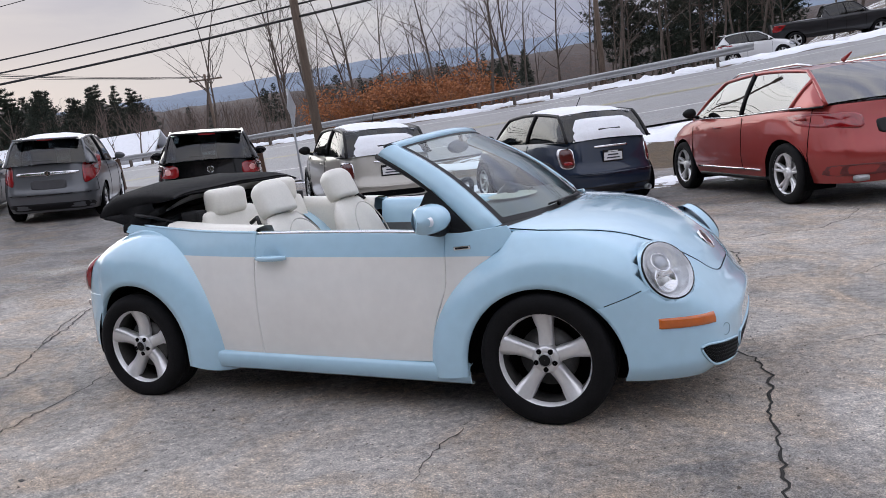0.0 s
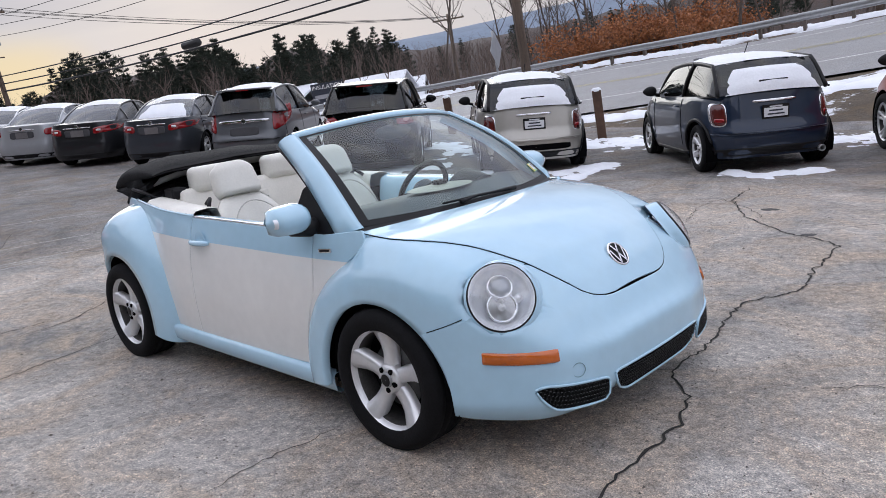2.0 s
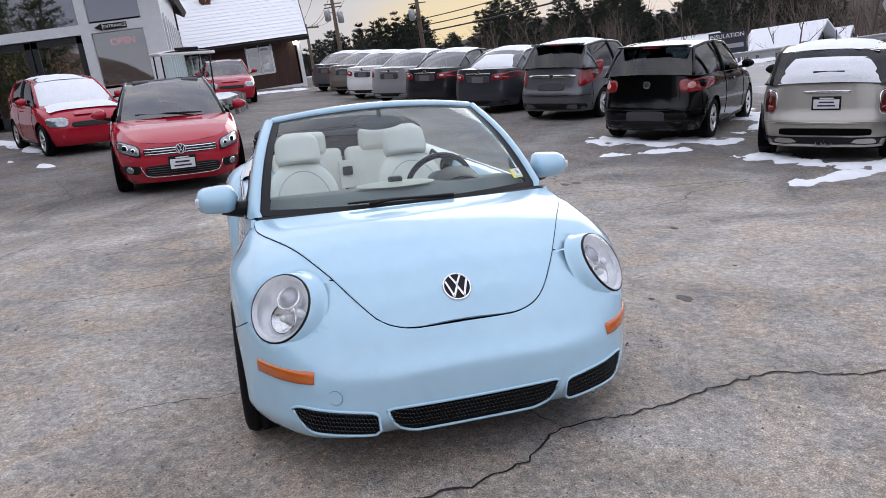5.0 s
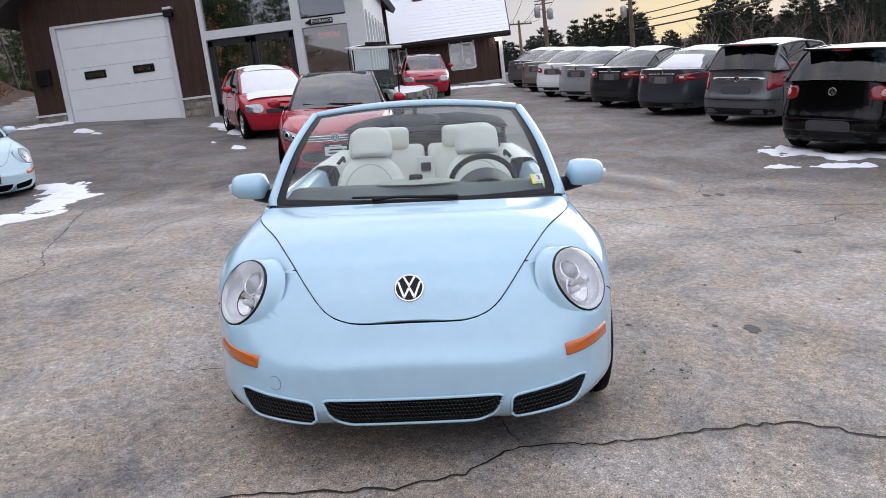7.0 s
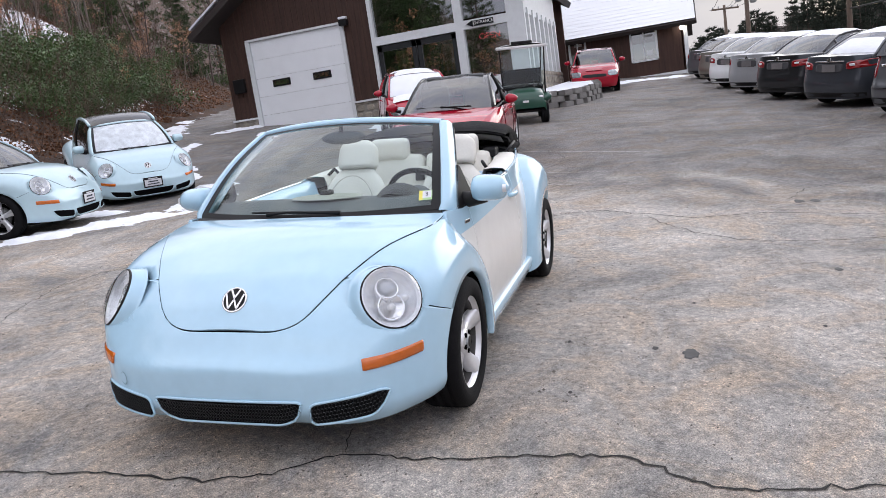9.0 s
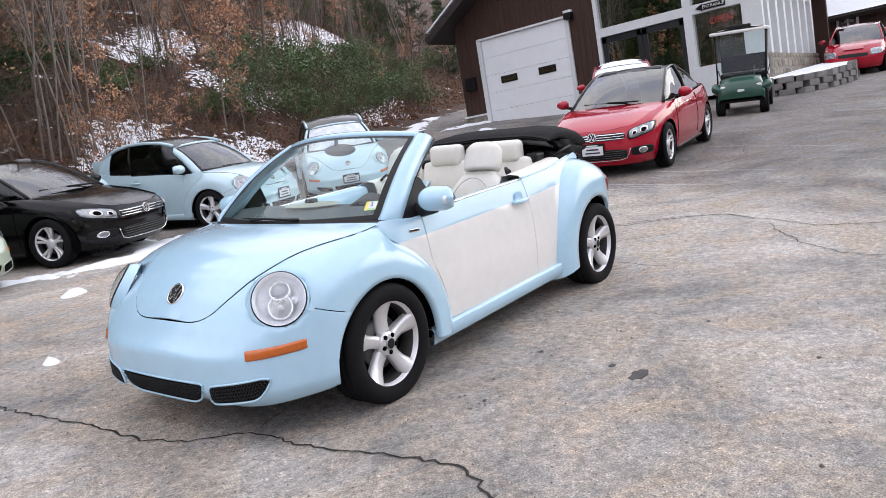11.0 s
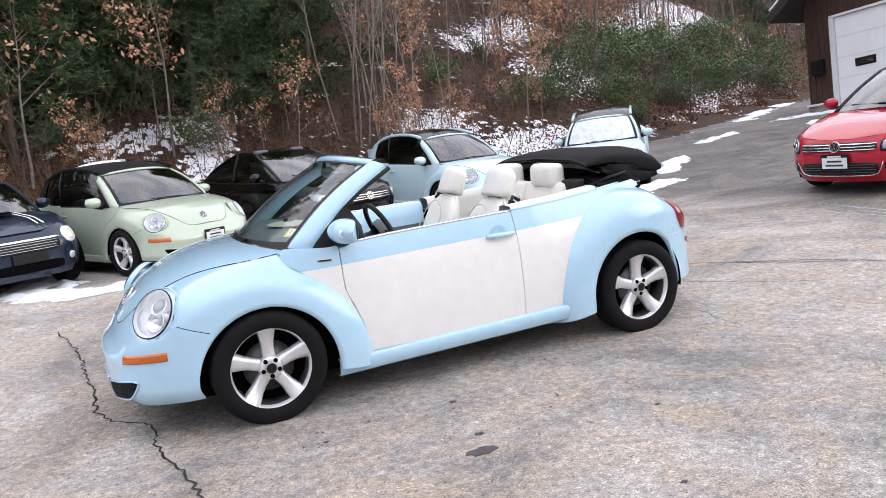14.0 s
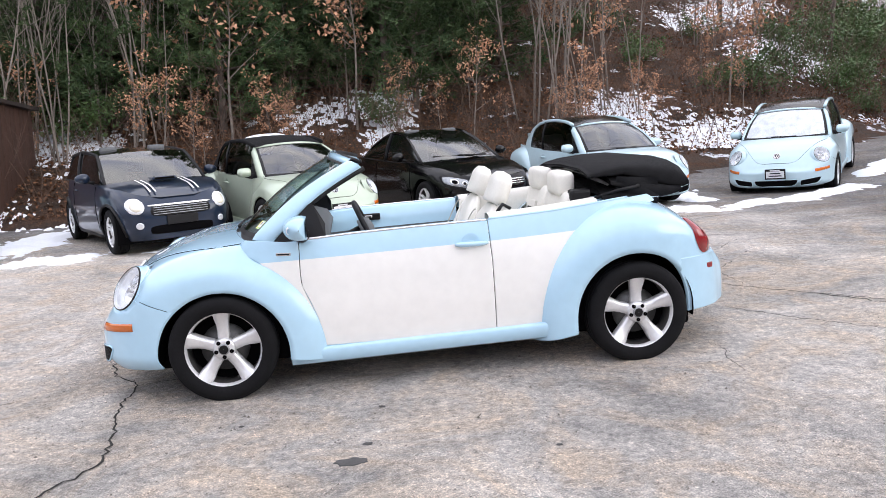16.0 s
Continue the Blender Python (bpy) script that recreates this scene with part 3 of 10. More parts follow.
def snow_field(pts, width, seed, label, cell=0.05, freq=2.6, thick=0.05, cover=0.0, hill=False, name="snow_patch"):
    """Old snow along a line: a crust that sinks into the ground wherever it has melted through."""
    A = [Vector((x, y)) for x, y in pts]
    x0, x1 = min(p.x for p in A) - width * 1.3, max(p.x for p in A) + width * 1.3
    y0, y1 = min(p.y for p in A) - width * 1.3, max(p.y for p in A) + width * 1.3
    xs, ys = np.arange(x0, x1 + cell, cell), np.arange(y0, y1 + cell, cell)
    X, Y = np.meshgrid(xs, ys, indexing="ij")
    d = np.full(X.shape, 99.0)
    for a, b in zip(A, A[1:]):
        L2 = max((b - a).length_squared, 1e-6)
        t = np.clip(((X - a.x) * (b.x - a.x) + (Y - a.y) * (b.y - a.y)) / L2, 0, 1)
        d = np.minimum(d, np.hypot(X - a.x - t * (b.x - a.x), Y - a.y - t * (b.y - a.y)))
    N = np.array([[noise.fractal((x * freq, y * freq, seed * 3.7), 0.6, 2.0, 4) for y in ys] for x in xs])
    f = 0.35 + cover - np.maximum(d / width - 0.25, 0) * 0.75 + 0.62 * N
    bumpy = np.array([[0.012 * noise.noise((x * 0.9, y * 0.9, 3.1)) for y in ys] for x in xs]) if not hill else 0
    Z = ground_z(X, Y) + bumpy + np.clip(f * thick * 1.6, -0.05, thick) + (0.03 if hill else 0)
    v, q = grid(np.stack([X, Y, Z], -1), flip=True)
    ok = (f > -0.12).reshape(-1)
    q = [t for t in q if any(ok[i] for i in t)]
    return tagged(mesh_object(name, v, q, SNOW), label, "snow", kind="structure")


EDGE, LOTSNOW = "ragged crust of old snow round the parked cars", "thin broken patch of old snow on the asphalt"
for i, (w, pts) in enumerate((
    (0.42, [(-6.9, 5.1), (-6.3, 5.6), (-5.9, 6.4)]), (0.20, [(-5.5, 4.5), (-5.4, 5.5)]), (0.34, [(-4.2, 6.0), (-3.3, 6.2), (-2.75, 7.1)]),
    (0.16, [(-2.5, 5.2), (-2.6, 6.0), (-2.75, 6.9)]), (0.9, [(-6.2, 8.3), (-4.4, 9.6), (-3.4, 10.4)]), (0.22, [(-0.6, 6.6), (-0.1, 6.35), (0.4, 6.75)]),
    (0.8, [(-2.4, 9.6), (-0.6, 9.8), (1.6, 10.4)]), (0.6, [(-9.2, 8.9), (-7.4, 8.6)]), (0.6, [(-12.6, 8.4), (-10.4, 8.8)]))):
    snow_field(pts, w, 3 + i, EDGE)
for i, (w, pts) in enumerate((
    (0.36, [(-2.9, -6.3), (-3.87, -5.75), (-4.48, -5.25), (-5.4, -5.3), (-6.3, -5.6), (-7.4, -6.3)]), (0.26, [(0.5, -6.4), (-0.21, -5.85), (-1.28, -5.74), (-2.3, -6.4)]), (0.12, [(0.32, -4.45), (0.24, -4.45)]),
    (0.06, [(1.68, -2.0), (1.66, -2.05)]), (0.06, [(1.25, -2.43), (1.2, -2.4)]), (0.32, [(1.4, -5.0), (2.4, -4.9), (3.1, -5.4)]), (0.5, [(2.9, -6.0), (3.0, -7.6)]),
    (0.42, [(4.2, -5.3), (5.6, -5.0), (7.2, -5.0)]), (0.55, [(5.7, -6.2), (5.8, -8.4)]), (0.45, [(-1.8, -6.2), (-1.9, -7.8)]), (0.4, [(-5.0, -6.8), (-5.2, -8.6)]))):
    snow_field(pts, w, 21 + i, EDGE, 0.05, 2.6, 0.06, 0.08)
for i, (w, pts) in enumerate((
    (0.55, [(-17.1, -12.2), (-18.6, -11.8)]), (0.40, [(-17.6, -14.4), (-20.5, -16.4), (-24.1, -18.5)]), (0.25, [(-15.6, -9.8), (-14.7, -9.0)]), (0.22, [(-13.6, -10.9), (-12.0, -10.2)]), (0.28, [(-15.6, -6.2), (-12.4, -4.5)]),
    (0.12, [(-11.7, -5.0), (-11.5, -5.0)]), (0.5, [(-28.6, 1.9), (-28.0, 0.3), (-26.5, -0.6)]), (0.14, [(-10.4, -4.2), (-10.3, -4.1)]), (0.3, [(-9.8, -8.6), (-8.6, -7.6)]))):
    snow_field(pts, w, 41 + i, LOTSNOW, 0.07, 2.0, 0.07)
HILLSNOW = "melting snow lying between the leaves of the slope"
for i, (w, cov, pts) in enumerate((
    (0.8, -0.10, [(10.5, -10.4), (7.6, -9.9), (4.5, -10.2)]), (0.6, -0.10, [(4.2, -10.7), (1.0, -10.9), (-2.0, -11.2)]), (0.7, 0.02, [(-0.1, -12.3), (-0.4, -13.6), (-0.9, -15.5)]), (0.9, 0.06, [(-1.0, -17.5), (-1.4, -19.7), (-1.0, -22.0)]), (1.5, 0.16, [(-0.9, -23.0), (-0.9, -25.0)]), (2.6, 0.2, [(-24.0, -27.5), (-31.0, -31.5)]), (0.5, 0.1, [(-13.0, -14.0), (-14.08, -14.53), (-18.12, -16.64), (-22.52, -18.56)]), (1.3, 0.02, [(-4.6, -11.6), (-5.8, -12.8), (-6.4, -14.2)]),
    (1.2, 0.0, [(-7.6, -12.2), (-9.6, -12.8)]), (1.6, 0.0, [(-12.5, -17.5), (-15.5, -19.0)]), (1.8, -0.02, [(-11.0, -21.0), (-14.5, -23.5)]), (0.8, -0.16, [(1.8, -13.2), (0.2, -14.0)]), (1.2, -0.05, [(6.5, -12.6), (8.4, -13.4)]), (2.4, 0.16, [(-22.5, -25.2), (-26.0, -28.0)]), (2.0, 0.12, [(-28.0, -27.5), (-31.0, -30.0)]), (1.2, 0.14, [(-23.5, -21.0), (-19.5, -18.2)]))):
    snow_field(pts, w, 61 + i, HILLSNOW, 0.06, 7.5, 0.05, cov - 0.30, True)
# ploughed bank along the road's near side and beyond the rail
for i, x in enumerate(np.arange(-34, 22, 3.4)):
    blotch(float(x), 14.6 + 0.3 * math.sin(i * 2.1), 2.0, 0.55, SNOW, 90 + i * 1.3, "snow_bank", "low ploughed bank of old snow beside the road", 0.01, 0.16, "structure", "snow", 0.6)
for i, x in enumerate(np.arange(-46, 30, 2.3)):
    blotch(float(x), 32.6 + 0.5 * math.sin(i * 1.7), 1.8, 0.8, SNOW, 140 + i * 1.3, "snow_bank", "low ploughed bank of old snow behind the guard rail", 0.01, 0.22, "structure", "snow", 0.7)
rng = random.Random(4)
V, F = [], []
for i in range(4200):
    a, r = rng.uniform(0, 2 * math.pi), 1.2 + 6.5 * rng.random() ** 1.3
    x, y = 0.6 + r * math.cos(a), r * math.sin(a)
    s = rng.uniform(0.0025, 0.0075) * (1.9 if rng.random() < 0.04 else 1)
    z = float(ground_z(x, y)) + 0.012 * noise.noise((x * 0.9, y * 0.9, 3.1))
    b = len(V)
    V += [(x + s * rng.uniform(0.7, 1.3) * math.cos(t), y + s * math.sin(t), z) for t in (0.3, 2.2, 4.4)] + [(x, y, z + s * rng.uniform(0.6, 1.1))]
    F += [(b, b + 1, b + 3), (b + 1, b + 2, b + 3), (b + 2, b, b + 3)]
tagged(mesh_object("grit", V, F, material("grit_stone", (0.16, 0.14, 0.12), rough=0.9, var=0.5, scale=0.9, space="Object"), smooth=False), "loose grit scattered over the asphalt", "gravel", kind="stuff")

# ---- roadside furniture ----
WOODPOST = material("stained_post", (0.075, 0.040, 0.024), rough=0.85, var=0.35, scale=9, bump=0.4, bump_scale=40)
for x, y, h in ((-4.83, 10.17, 1.02), (-9.6, 10.9, 0.95), (0.4, 12.2, 0.95), (-14.4, 10.9, 0.9)):
    p = thing("bollard_post", upright_pose(x, y, 35, -0.05), "square brown-stained timber post beside the parked cars", "post", "timber posts")
    box("post", (0.17, 0.17, h), (0, 0, h / 2), WOODPOST, p, bevel=0.012)
    v, f = grid([[(0.1 * math.cos(a) * k, 0.1 * math.sin(a) * k, h + z) for a in np.linspace(0, 2 * math.pi, 12, endpoint=False)] for k, z in ((1.0, -0.02), (0.95, 0.02), (0.6, 0.045), (0.02, 0.05))], close=True, flip=True)
    mesh_object("snow_top", v, f, SNOW, p)
SIGNBACK = material("sign_aluminium", (0.40, 0.41, 0.43), rough=0.45, metal=0.5, var=0.1)
p = thing("road_sign", upright_pose(-12.2, 15.95, 22, -0.05), "diamond road sign seen from its bare aluminium back", "road sign")
rod("sign_post", [(0, 0, 0), (0.05, 0, 3.0)], 0.035, STEEL, p)
bm = box_bm(0.012, 0.80, 0.80, 0.004)
bmesh.ops.rotate(bm, cent=(0, 0, 0), matrix=Matrix.Rotation(radians(45), 3, "X"), verts=bm.verts)
bmesh.ops.translate(bm, vec=(0.09, 0, 2.42), verts=bm.verts)
part("sign_plate", bm, SIGNBACK, p)
box("sign_brace", (0.03, 0.06, 0.95), (0.07, 0, 2.42), STEEL, p)
# guard rail
rail = thing("guard_rail", Matrix.Identity(4), "galvanised guard rail on posts along the far side of the road", "guard rail")
xs = np.linspace(-70, 0.4, 90)
prof = ((0.0, 0.42), (0.05, 0.46), (0.05, 0.53), (0.0, 0.58), (0.05, 0.63), (0.05, 0.70), (0.0, 0.75), (-0.02, 0.75), (-0.02, 0.42))
rows = [[(x, 31.9 - a, float(ground_z(x, 31.9)) + b) for a, b in prof] for x in xs]
v, f = grid(rows, close=True)
mesh_object("rail", v, f, STEEL, rail)
pm = None
for x in np.arange(-69.5, 0.5, 1.9):
    m = Matrix.Translation((x, 32.02, float(ground_z(x, 32)) - 0.2))
    if pm is None:
        pm = box("rail_post", (0.12, 0.16, 0.9), (0, 0, 0.45), material("rail_post_wood", (0.12, 0.10, 0.085), rough=0.9, var=0.3), rail)
        pm.matrix_basis = m
    else:
        shared("rail_post", pm, rail, m)
POLE = material("pole_wood", (0.14, 0.105, 0.08), rough=0.9, var=0.3, scale=3, bump=0.3, bump_scale=25, stretch=(6, 6, 0.6))
WIRE = material("wire_black", (0.012, 0.012, 0.013), rough=0.6, var=0.1)


def utility_pole(x, y, h, r, arm=None, heading=0, gear=True):
    p = thing("utility_pole", upright_pose(x, y, heading, -0.3), "weathered wooden utility pole with a cross-arm" if arm else "weathered wooden utility pole carrying cables", "utility pole", "utility poles")
    rod("shaft", [(0, 0, 0), (0, 0, h * 0.5), (0, 0, h)], [r, r * 0.85, r * 0.65], POLE, p, sides=12)
    if arm:
        for z in arm:
            box("cross_arm", (0.10, 2.4, 0.12), (0.12, 0, z), POLE, p)
            for o in (-1.1, -0.6, 0.6, 1.1):
                rod("insulator", [(0.12, o, z + 0.05), (0.12, o, z + 0.25)], [0.05, 0.03], STEEL, p, sides=6)
    for i, z in enumerate(gear or ()):
        o = -0.42 if i else 0.36
        rod("transformer", [(0.12, o, z), (0.12, o, z + 0.06), (0.12, o, z + 0.62), (0.12, o, z + 0.68)], [0.12, 0.19, 0.19, 0.12], STEEL, p, sides=12)
        rod("bracket", [(0, 0, z + 0.5), (0.1, o, z + 0.5)], 0.03, POLE, p, sides=5)
        rod("fuse_arm", [(0.05, -0.55, z + 1.0), (0.05, 0.55, z + 1.0)], 0.035, POLE, p, sides=5)
    return p


utility_pole(-12.9, 18.3, 11.0, 0.17, None, 0, False)
utility_pole(-7.78, 39.0, 9.5, 0.17, None, 0, False)
utility_pole(-37.6, 41.0, 6.6, 0.14, (6.2,), -40, False)
utility_pole(-43.6, 11.2, 6.9, 0.15, (6.65,), -12, (4.9, 3.3))
utility_pole(-44.6, 6.1, 5.4, 0.15, (5.2,), -6, (3.4, 3.6))
utility_pole(-61.7, 5.9, 4.8, 0.15, (4.5,), 30, False)
p = utility_pole(24.0, 16.5, 11.0, 0.17, (10.4,), 0, False)


def cable(a, b, sag, r, label="black overhead cable strung between poles"):
    A, B = Vector(a), Vector(b)
    pts = [A.lerp(B, q) - Vector((0, 0, sag * 4 * q * (1 - q))) for q in np.linspace(0, 1, 25)]
    return tagged(rod("overhead_cable", pts, r, WIRE, None, sides=5), label, "cable", "overhead cables")


for (za, zb, r, sag, dy) in ((4.35, 4.1, 0.045, 0.35, 0.0), (4.75, 4.5, 0.032, 0.35, 0.05), (5.2, 4.9, 0.030, 0.35, -0.05), (8.6, 7.6, 0.014, 0.9, 0.6), (9.2, 7.9, 0.014, 0.9, -0.6), (7.6, 7.0, 0.014, 0.8, 0.3)):
    cable((-12.9, 18.3 + dy, za), (-43.6, 11.2 + dy, zb), sag, r)
    cable((-12.9, 18.3 + dy, za), (24.0, 16.5 + dy, za + 2.4), sag * 1.6, r)
for dy in (-1.1, 1.1, 0.0, 0.3):
    cable((-43.6, 11.2 + dy, 8.5), (-44.6, 6.1 + dy, 7.2), 0.15, 0.014)
    cable((-44.6, 6.1 + dy, 7.2), (-61.7, 5.9 + dy, 6.8), 0.5, 0.014)
    cable((-43.6, 11.2 + dy, 8.5), (-37.6, 41.0 + dy, float(ground_z(-37.6, 41.0)) + 6.1), 0.6, 0.014)
tagged(rod("cable_closure", [(-26.6, 14.15, 4.0), (-27.5, 13.9, 3.98)], [0.16, 0.16], WIRE, None), "black splice closure hanging on the cables", "cable closure")

# ---- the dealer's building ----
BROWN = material("brown_boards", (0.055, 0.026, 0.018), rough=0.75, var=0.3, scale=2.0, rand=0.12, bump=0.2, bump_scale=30, stretch=(5, 5, 0.5))
WHITEW = material("white_woodwork", (0.70, 0.72, 0.73), rough=0.5, var=0.05)
STONE = material("field_stone", (0.17, 0.15, 0.125), rough=0.85, color2=(0.36, 0.32, 0.26), scale=2.5, rand=0.3, bump=0.5, bump_scale=25)
MORTAR = material("mortar", (0.26, 0.24, 0.21), rough=0.95, var=0.15, scale=9)
SHOPGLASS = glass_material("shop_glass", (0.16, 0.21, 0.21), alpha_mix=0.5)
FX = -18.6
gz0 = float(ground_z(FX, -8.0))


def wall_piece(name, y0, y1, z0, z1, mat, parent=None, x=FX, thick=0.25):
    return box(name, (thick, y1 - y0, z1 - z0), (x - thick / 2, (y0 + y1) / 2, (z0 + z1) / 2), mat, parent)


shop = thing("showroom_building", Matrix.Identity(4), "brown timber showroom with a white glazed entrance and a garage door", "building")
def gable(y):
    return 5.35 + (y + 13.0) * 0.62 if y < -7.6 else 5.35 + (-2.2 - y) * 0.62
for y0, y1, z0, z1 in ((-12.55, -11.62, gz0 - 1.0, 5.2), (-8.02, -7.12, gz0 - 0.6, 5.2), (-11.62, -8.02, 4.85, 5.2)):
    wall_piece("wall", y0, y1, z0, z1, BROWN, shop)
rows = [[(FX - d, y, z) for z in (5.2, gable(y))] for d in (0.0,) for y in np.linspace(-12.55, -7.12, 9)]
v, f = grid(rows)
mesh_object("gable", v, f, BROWN, shop, smooth=False)
wall_piece("side_wall", -12.55, -12.35, gz0 - 1.2, 5.4, BROWN, shop, FX - 0.26, 8.7)
wall_piece("back_wall", -12.5, -2.3, gz0 - 1, 8.5, BROWN, shop, FX - 8.8, 0.2)
box("floor_slab", (8.6, 10.0, 0.2), (FX - 4.4, -7.4, gz0 - 0.02), material("shop_floor", (0.12, 0.11, 0.10), rough=0.5), shop)
bt = None
for y in np.concatenate([np.arange(-12.5, -11.6, 0.2), np.arange(-11.6, -8.0, 0.2), np.arange(-8.0, -7.1, 0.2)]):
    z0 = 4.87 if -11.62 < y < -8.02 else gz0 + 0.58
    z1 = gable(float(y)) - 0.1
    box("batten", (0.03, 0.035, z1 - z0), (FX + 0.012, float(y), (z0 + z1) / 2), BROWN, shop)


def stone_face(parent, y0, y1, z0, z1, seed, x=FX, along="y", big=0.24):
    """A rubble face: mortar backing with separate stones set into it."""
    rng2 = random.Random(seed)
    if along == "y":
        box("mortar_bed", (0.12, y1 - y0, z1 - z0), (x + 0.02, (y0 + y1) / 2, (z0 + z1) / 2), MORTAR, parent)
    else:
        box("mortar_bed", (y1 - y0, 0.12, z1 - z0), ((y0 + y1) / 2, x + 0.02, (z0 + z1) / 2), MORTAR, parent)
    z = z0
    while z < z1 - 0.05:
        h = min(rng2.uniform(0.12, big), z1 - z)
        y = y0
        while y < y1 - 0.04:
            w = min(rng2.uniform(0.14, big * 1.6), y1 - y)
            n = 9
            pts = [(0.5 * w * 0.92 * math.copysign(abs(math.cos(a)) ** 0.6, math.cos(a)) * rng2.uniform(0.86, 1.0), 0.5 * h * 0.92 * math.copysign(abs(math.sin(a)) ** 0.6, math.sin(a)) * rng2.uniform(0.86, 1.0)) for a in np.linspace(0, 2 * math.pi, n, endpoint=False)]
            def P(a, b, d):
                return (x + d, y + w / 2 + a, z + h / 2 + b) if along == "y" else (y + w / 2 + a, x + d, z + h / 2 + b)
            V = [P(a, b, 0.07) for a, b in pts] + [P(a * 0.8, b * 0.8, 0.10 + 0.015 * rng2.random()) for a, b in pts]
            F = [(i, (i + 1) % n, n + (i + 1) % n, n + i) for i in range(n)] + [tuple(n + i for i in range(n))]
            mesh_object("stone", V, F if along == "y" else [q[::-1] for q in F], STONE, parent, smooth=False)
            y += w
        z += h


stone_face(shop, -8.02, -7.14, gz0 - 0.3, gz0 + 0.52, 1)
stone_face(shop, -12.55, -11.66, gz0 - 0.5, gz0 + 0.52, 2)
for y0, y1 in ((-8.04, -7.12), (-12.58, -11.64)):
    box("stone_cap", (0.16, y1 - y0, 0.06), (FX + 0.06, (y0 + y1) / 2, gz0 + 0.55), WHITEW, shop)
# garage door
gd = new("garage_door"); gd.empty_display_size = 0.2; gd.parent = shop; gd["label"] = "white sectional garage door with two small windows"
GZ = (4.78 - gz0) / 5
GDW = material("garage_white", (0.87, 0.89, 0.91), rough=0.4, var=0.03, scale=3)
for k in range(5):
    part("door_section", box_bm(0.05, 3.30, GZ - 0.006, 0.006, (FX - 0.02, -9.82, gz0 + GZ * (k + 0.5))), GDW, gd)
for y in (-10.55, -9.05):
    part("door_window", box_bm(0.06, 0.66, 0.24, 0.02, (FX + 0.0, y, gz0 + GZ * 2.62)), BLACK, gd)
    box("door_pane", (0.02, 0.54, 0.14), (FX + 0.026, y, gz0 + GZ * 2.62), SHOPGLASS, gd)
box("door_jamb", (0.12, 0.15, 4.80 - gz0), (FX + 0.02, -11.56, (gz0 + 4.80) / 2), WHITEW, gd)
box("door_jamb", (0.12, 0.13, 4.80 - gz0), (FX + 0.02, -8.09, (gz0 + 4.80) / 2), WHITEW, gd)
box("door_head", (0.12, 3.6, 0.07), (FX + 0.02, -9.82, 4.82), WHITEW, gd)
p = box("mail_box", (0.16, 0.42, 0.46), (FX + 0.09, -12.1, 3.42), BLACK, shop, "black wall box", bevel=0.03)
p = box("flood_lamp", (0.22, 0.26, 0.2), (FX + 0.13, -7.97, 4.80), BLACK, shop, "black flood lamp capped with snow", bevel=0.03)
box("lamp_snow", (0.22, 0.26, 0.08), (FX + 0.13, -7.97, 4.94), SNOW, shop, bevel=0.03)
# white entrance frame and glazing
def frame_bar(y0, y1, z0, z1, x=FX + 0.03, d=0.16, mat=WHITEW, nm="frame_bar"):
    return box(nm, (d, y1 - y0, z1 - z0), (x, (y0 + y1) / 2, (z0 + z1) / 2), mat, shop)
frame_bar(-7.12, -7.0, gz0 - 0.2, 8.2, FX + 0.036); frame_bar(-7.0, -2.2, 3.90, 4.16); frame_bar(-4.36, -4.10, gz0 - 0.2, 8.0, FX + 0.036)
frame_bar(-2.74, -2.2, gz0 - 0.4, 6.2, FX + 0.036); frame_bar(-4.10, -2.74, gz0 - 0.2, 2.4)
for y0, y1, z0, z1 in ((-7.0, -4.36, 4.16, 7.6), (-4.10, -2.74, 4.22, 6.2), (-4.10, -2.74, 2.4, 3.90)):
    v, f = grid([[(FX - 0.02, y0, z0), (FX - 0.02, y1, z0)], [(FX - 0.02, y0, z1), (FX - 0.02, y1, z1)]])
    mesh_object("window_pane", v, f, SHOPGLASS, shop, smooth=False)
DOORF = material("door_bronze", (0.03, 0.032, 0.034), rough=0.4, metal=0.4, var=0.1)
for y0, y1 in ((-6.98, -5.70), (-5.66, -4.38)):
    dr = new("entrance_door"); dr.empty_display_size = 0.1; dr.parent = shop
    for a, b, c, d in ((y0, y0 + 0.14, gz0, 3.86), (y1 - 0.14, y1, gz0, 3.86), (y0, y1, 3.70, 3.88), (y0, y1, gz0, gz0 + 0.28)):
        box("door_rail", (0.08, b - a, d - c), (FX + 0.0, (a + b) / 2, (c + d) / 2), DOORF, dr)
    v, f = grid([[(FX - 0.01, y0, gz0), (FX - 0.01, y1, gz0)], [(FX - 0.01, y0, 3.8), (FX - 0.01, y1, 3.8)]])
    mesh_object("door_glass", v, f, SHOPGLASS, dr, smooth=False)
for y, z, w, h, c in ((-6.25, 3.2, 0.4, 0.9, (0.55, 0.50, 0.05)), (-4.75, 3.2, 0.4, 0.8, (0.6, 0.16, 0.04))):
    box("window_poster", (0.02, w, h), (FX - 0.12, y, z), material("poster_%d" % int(c[1] * 100), c, rough=0.6), shop, "bright poster behind the glass")
sg = part("entrance_sign", box_bm(0.04, 0.62, 0.16, 0.01, (FX + 0.13, -3.45, 4.03)), BLACK, shop, "black arrow sign lettered ENTRANCE")
V = [(FX + 0.112, -3.78, 4.13), (FX + 0.112, -3.98, 4.03), (FX + 0.112, -3.78, 3.93), (FX + 0.148, -3.78, 4.13), (FX + 0.148, -3.98, 4.03), (FX + 0.148, -3.78, 3.93)]
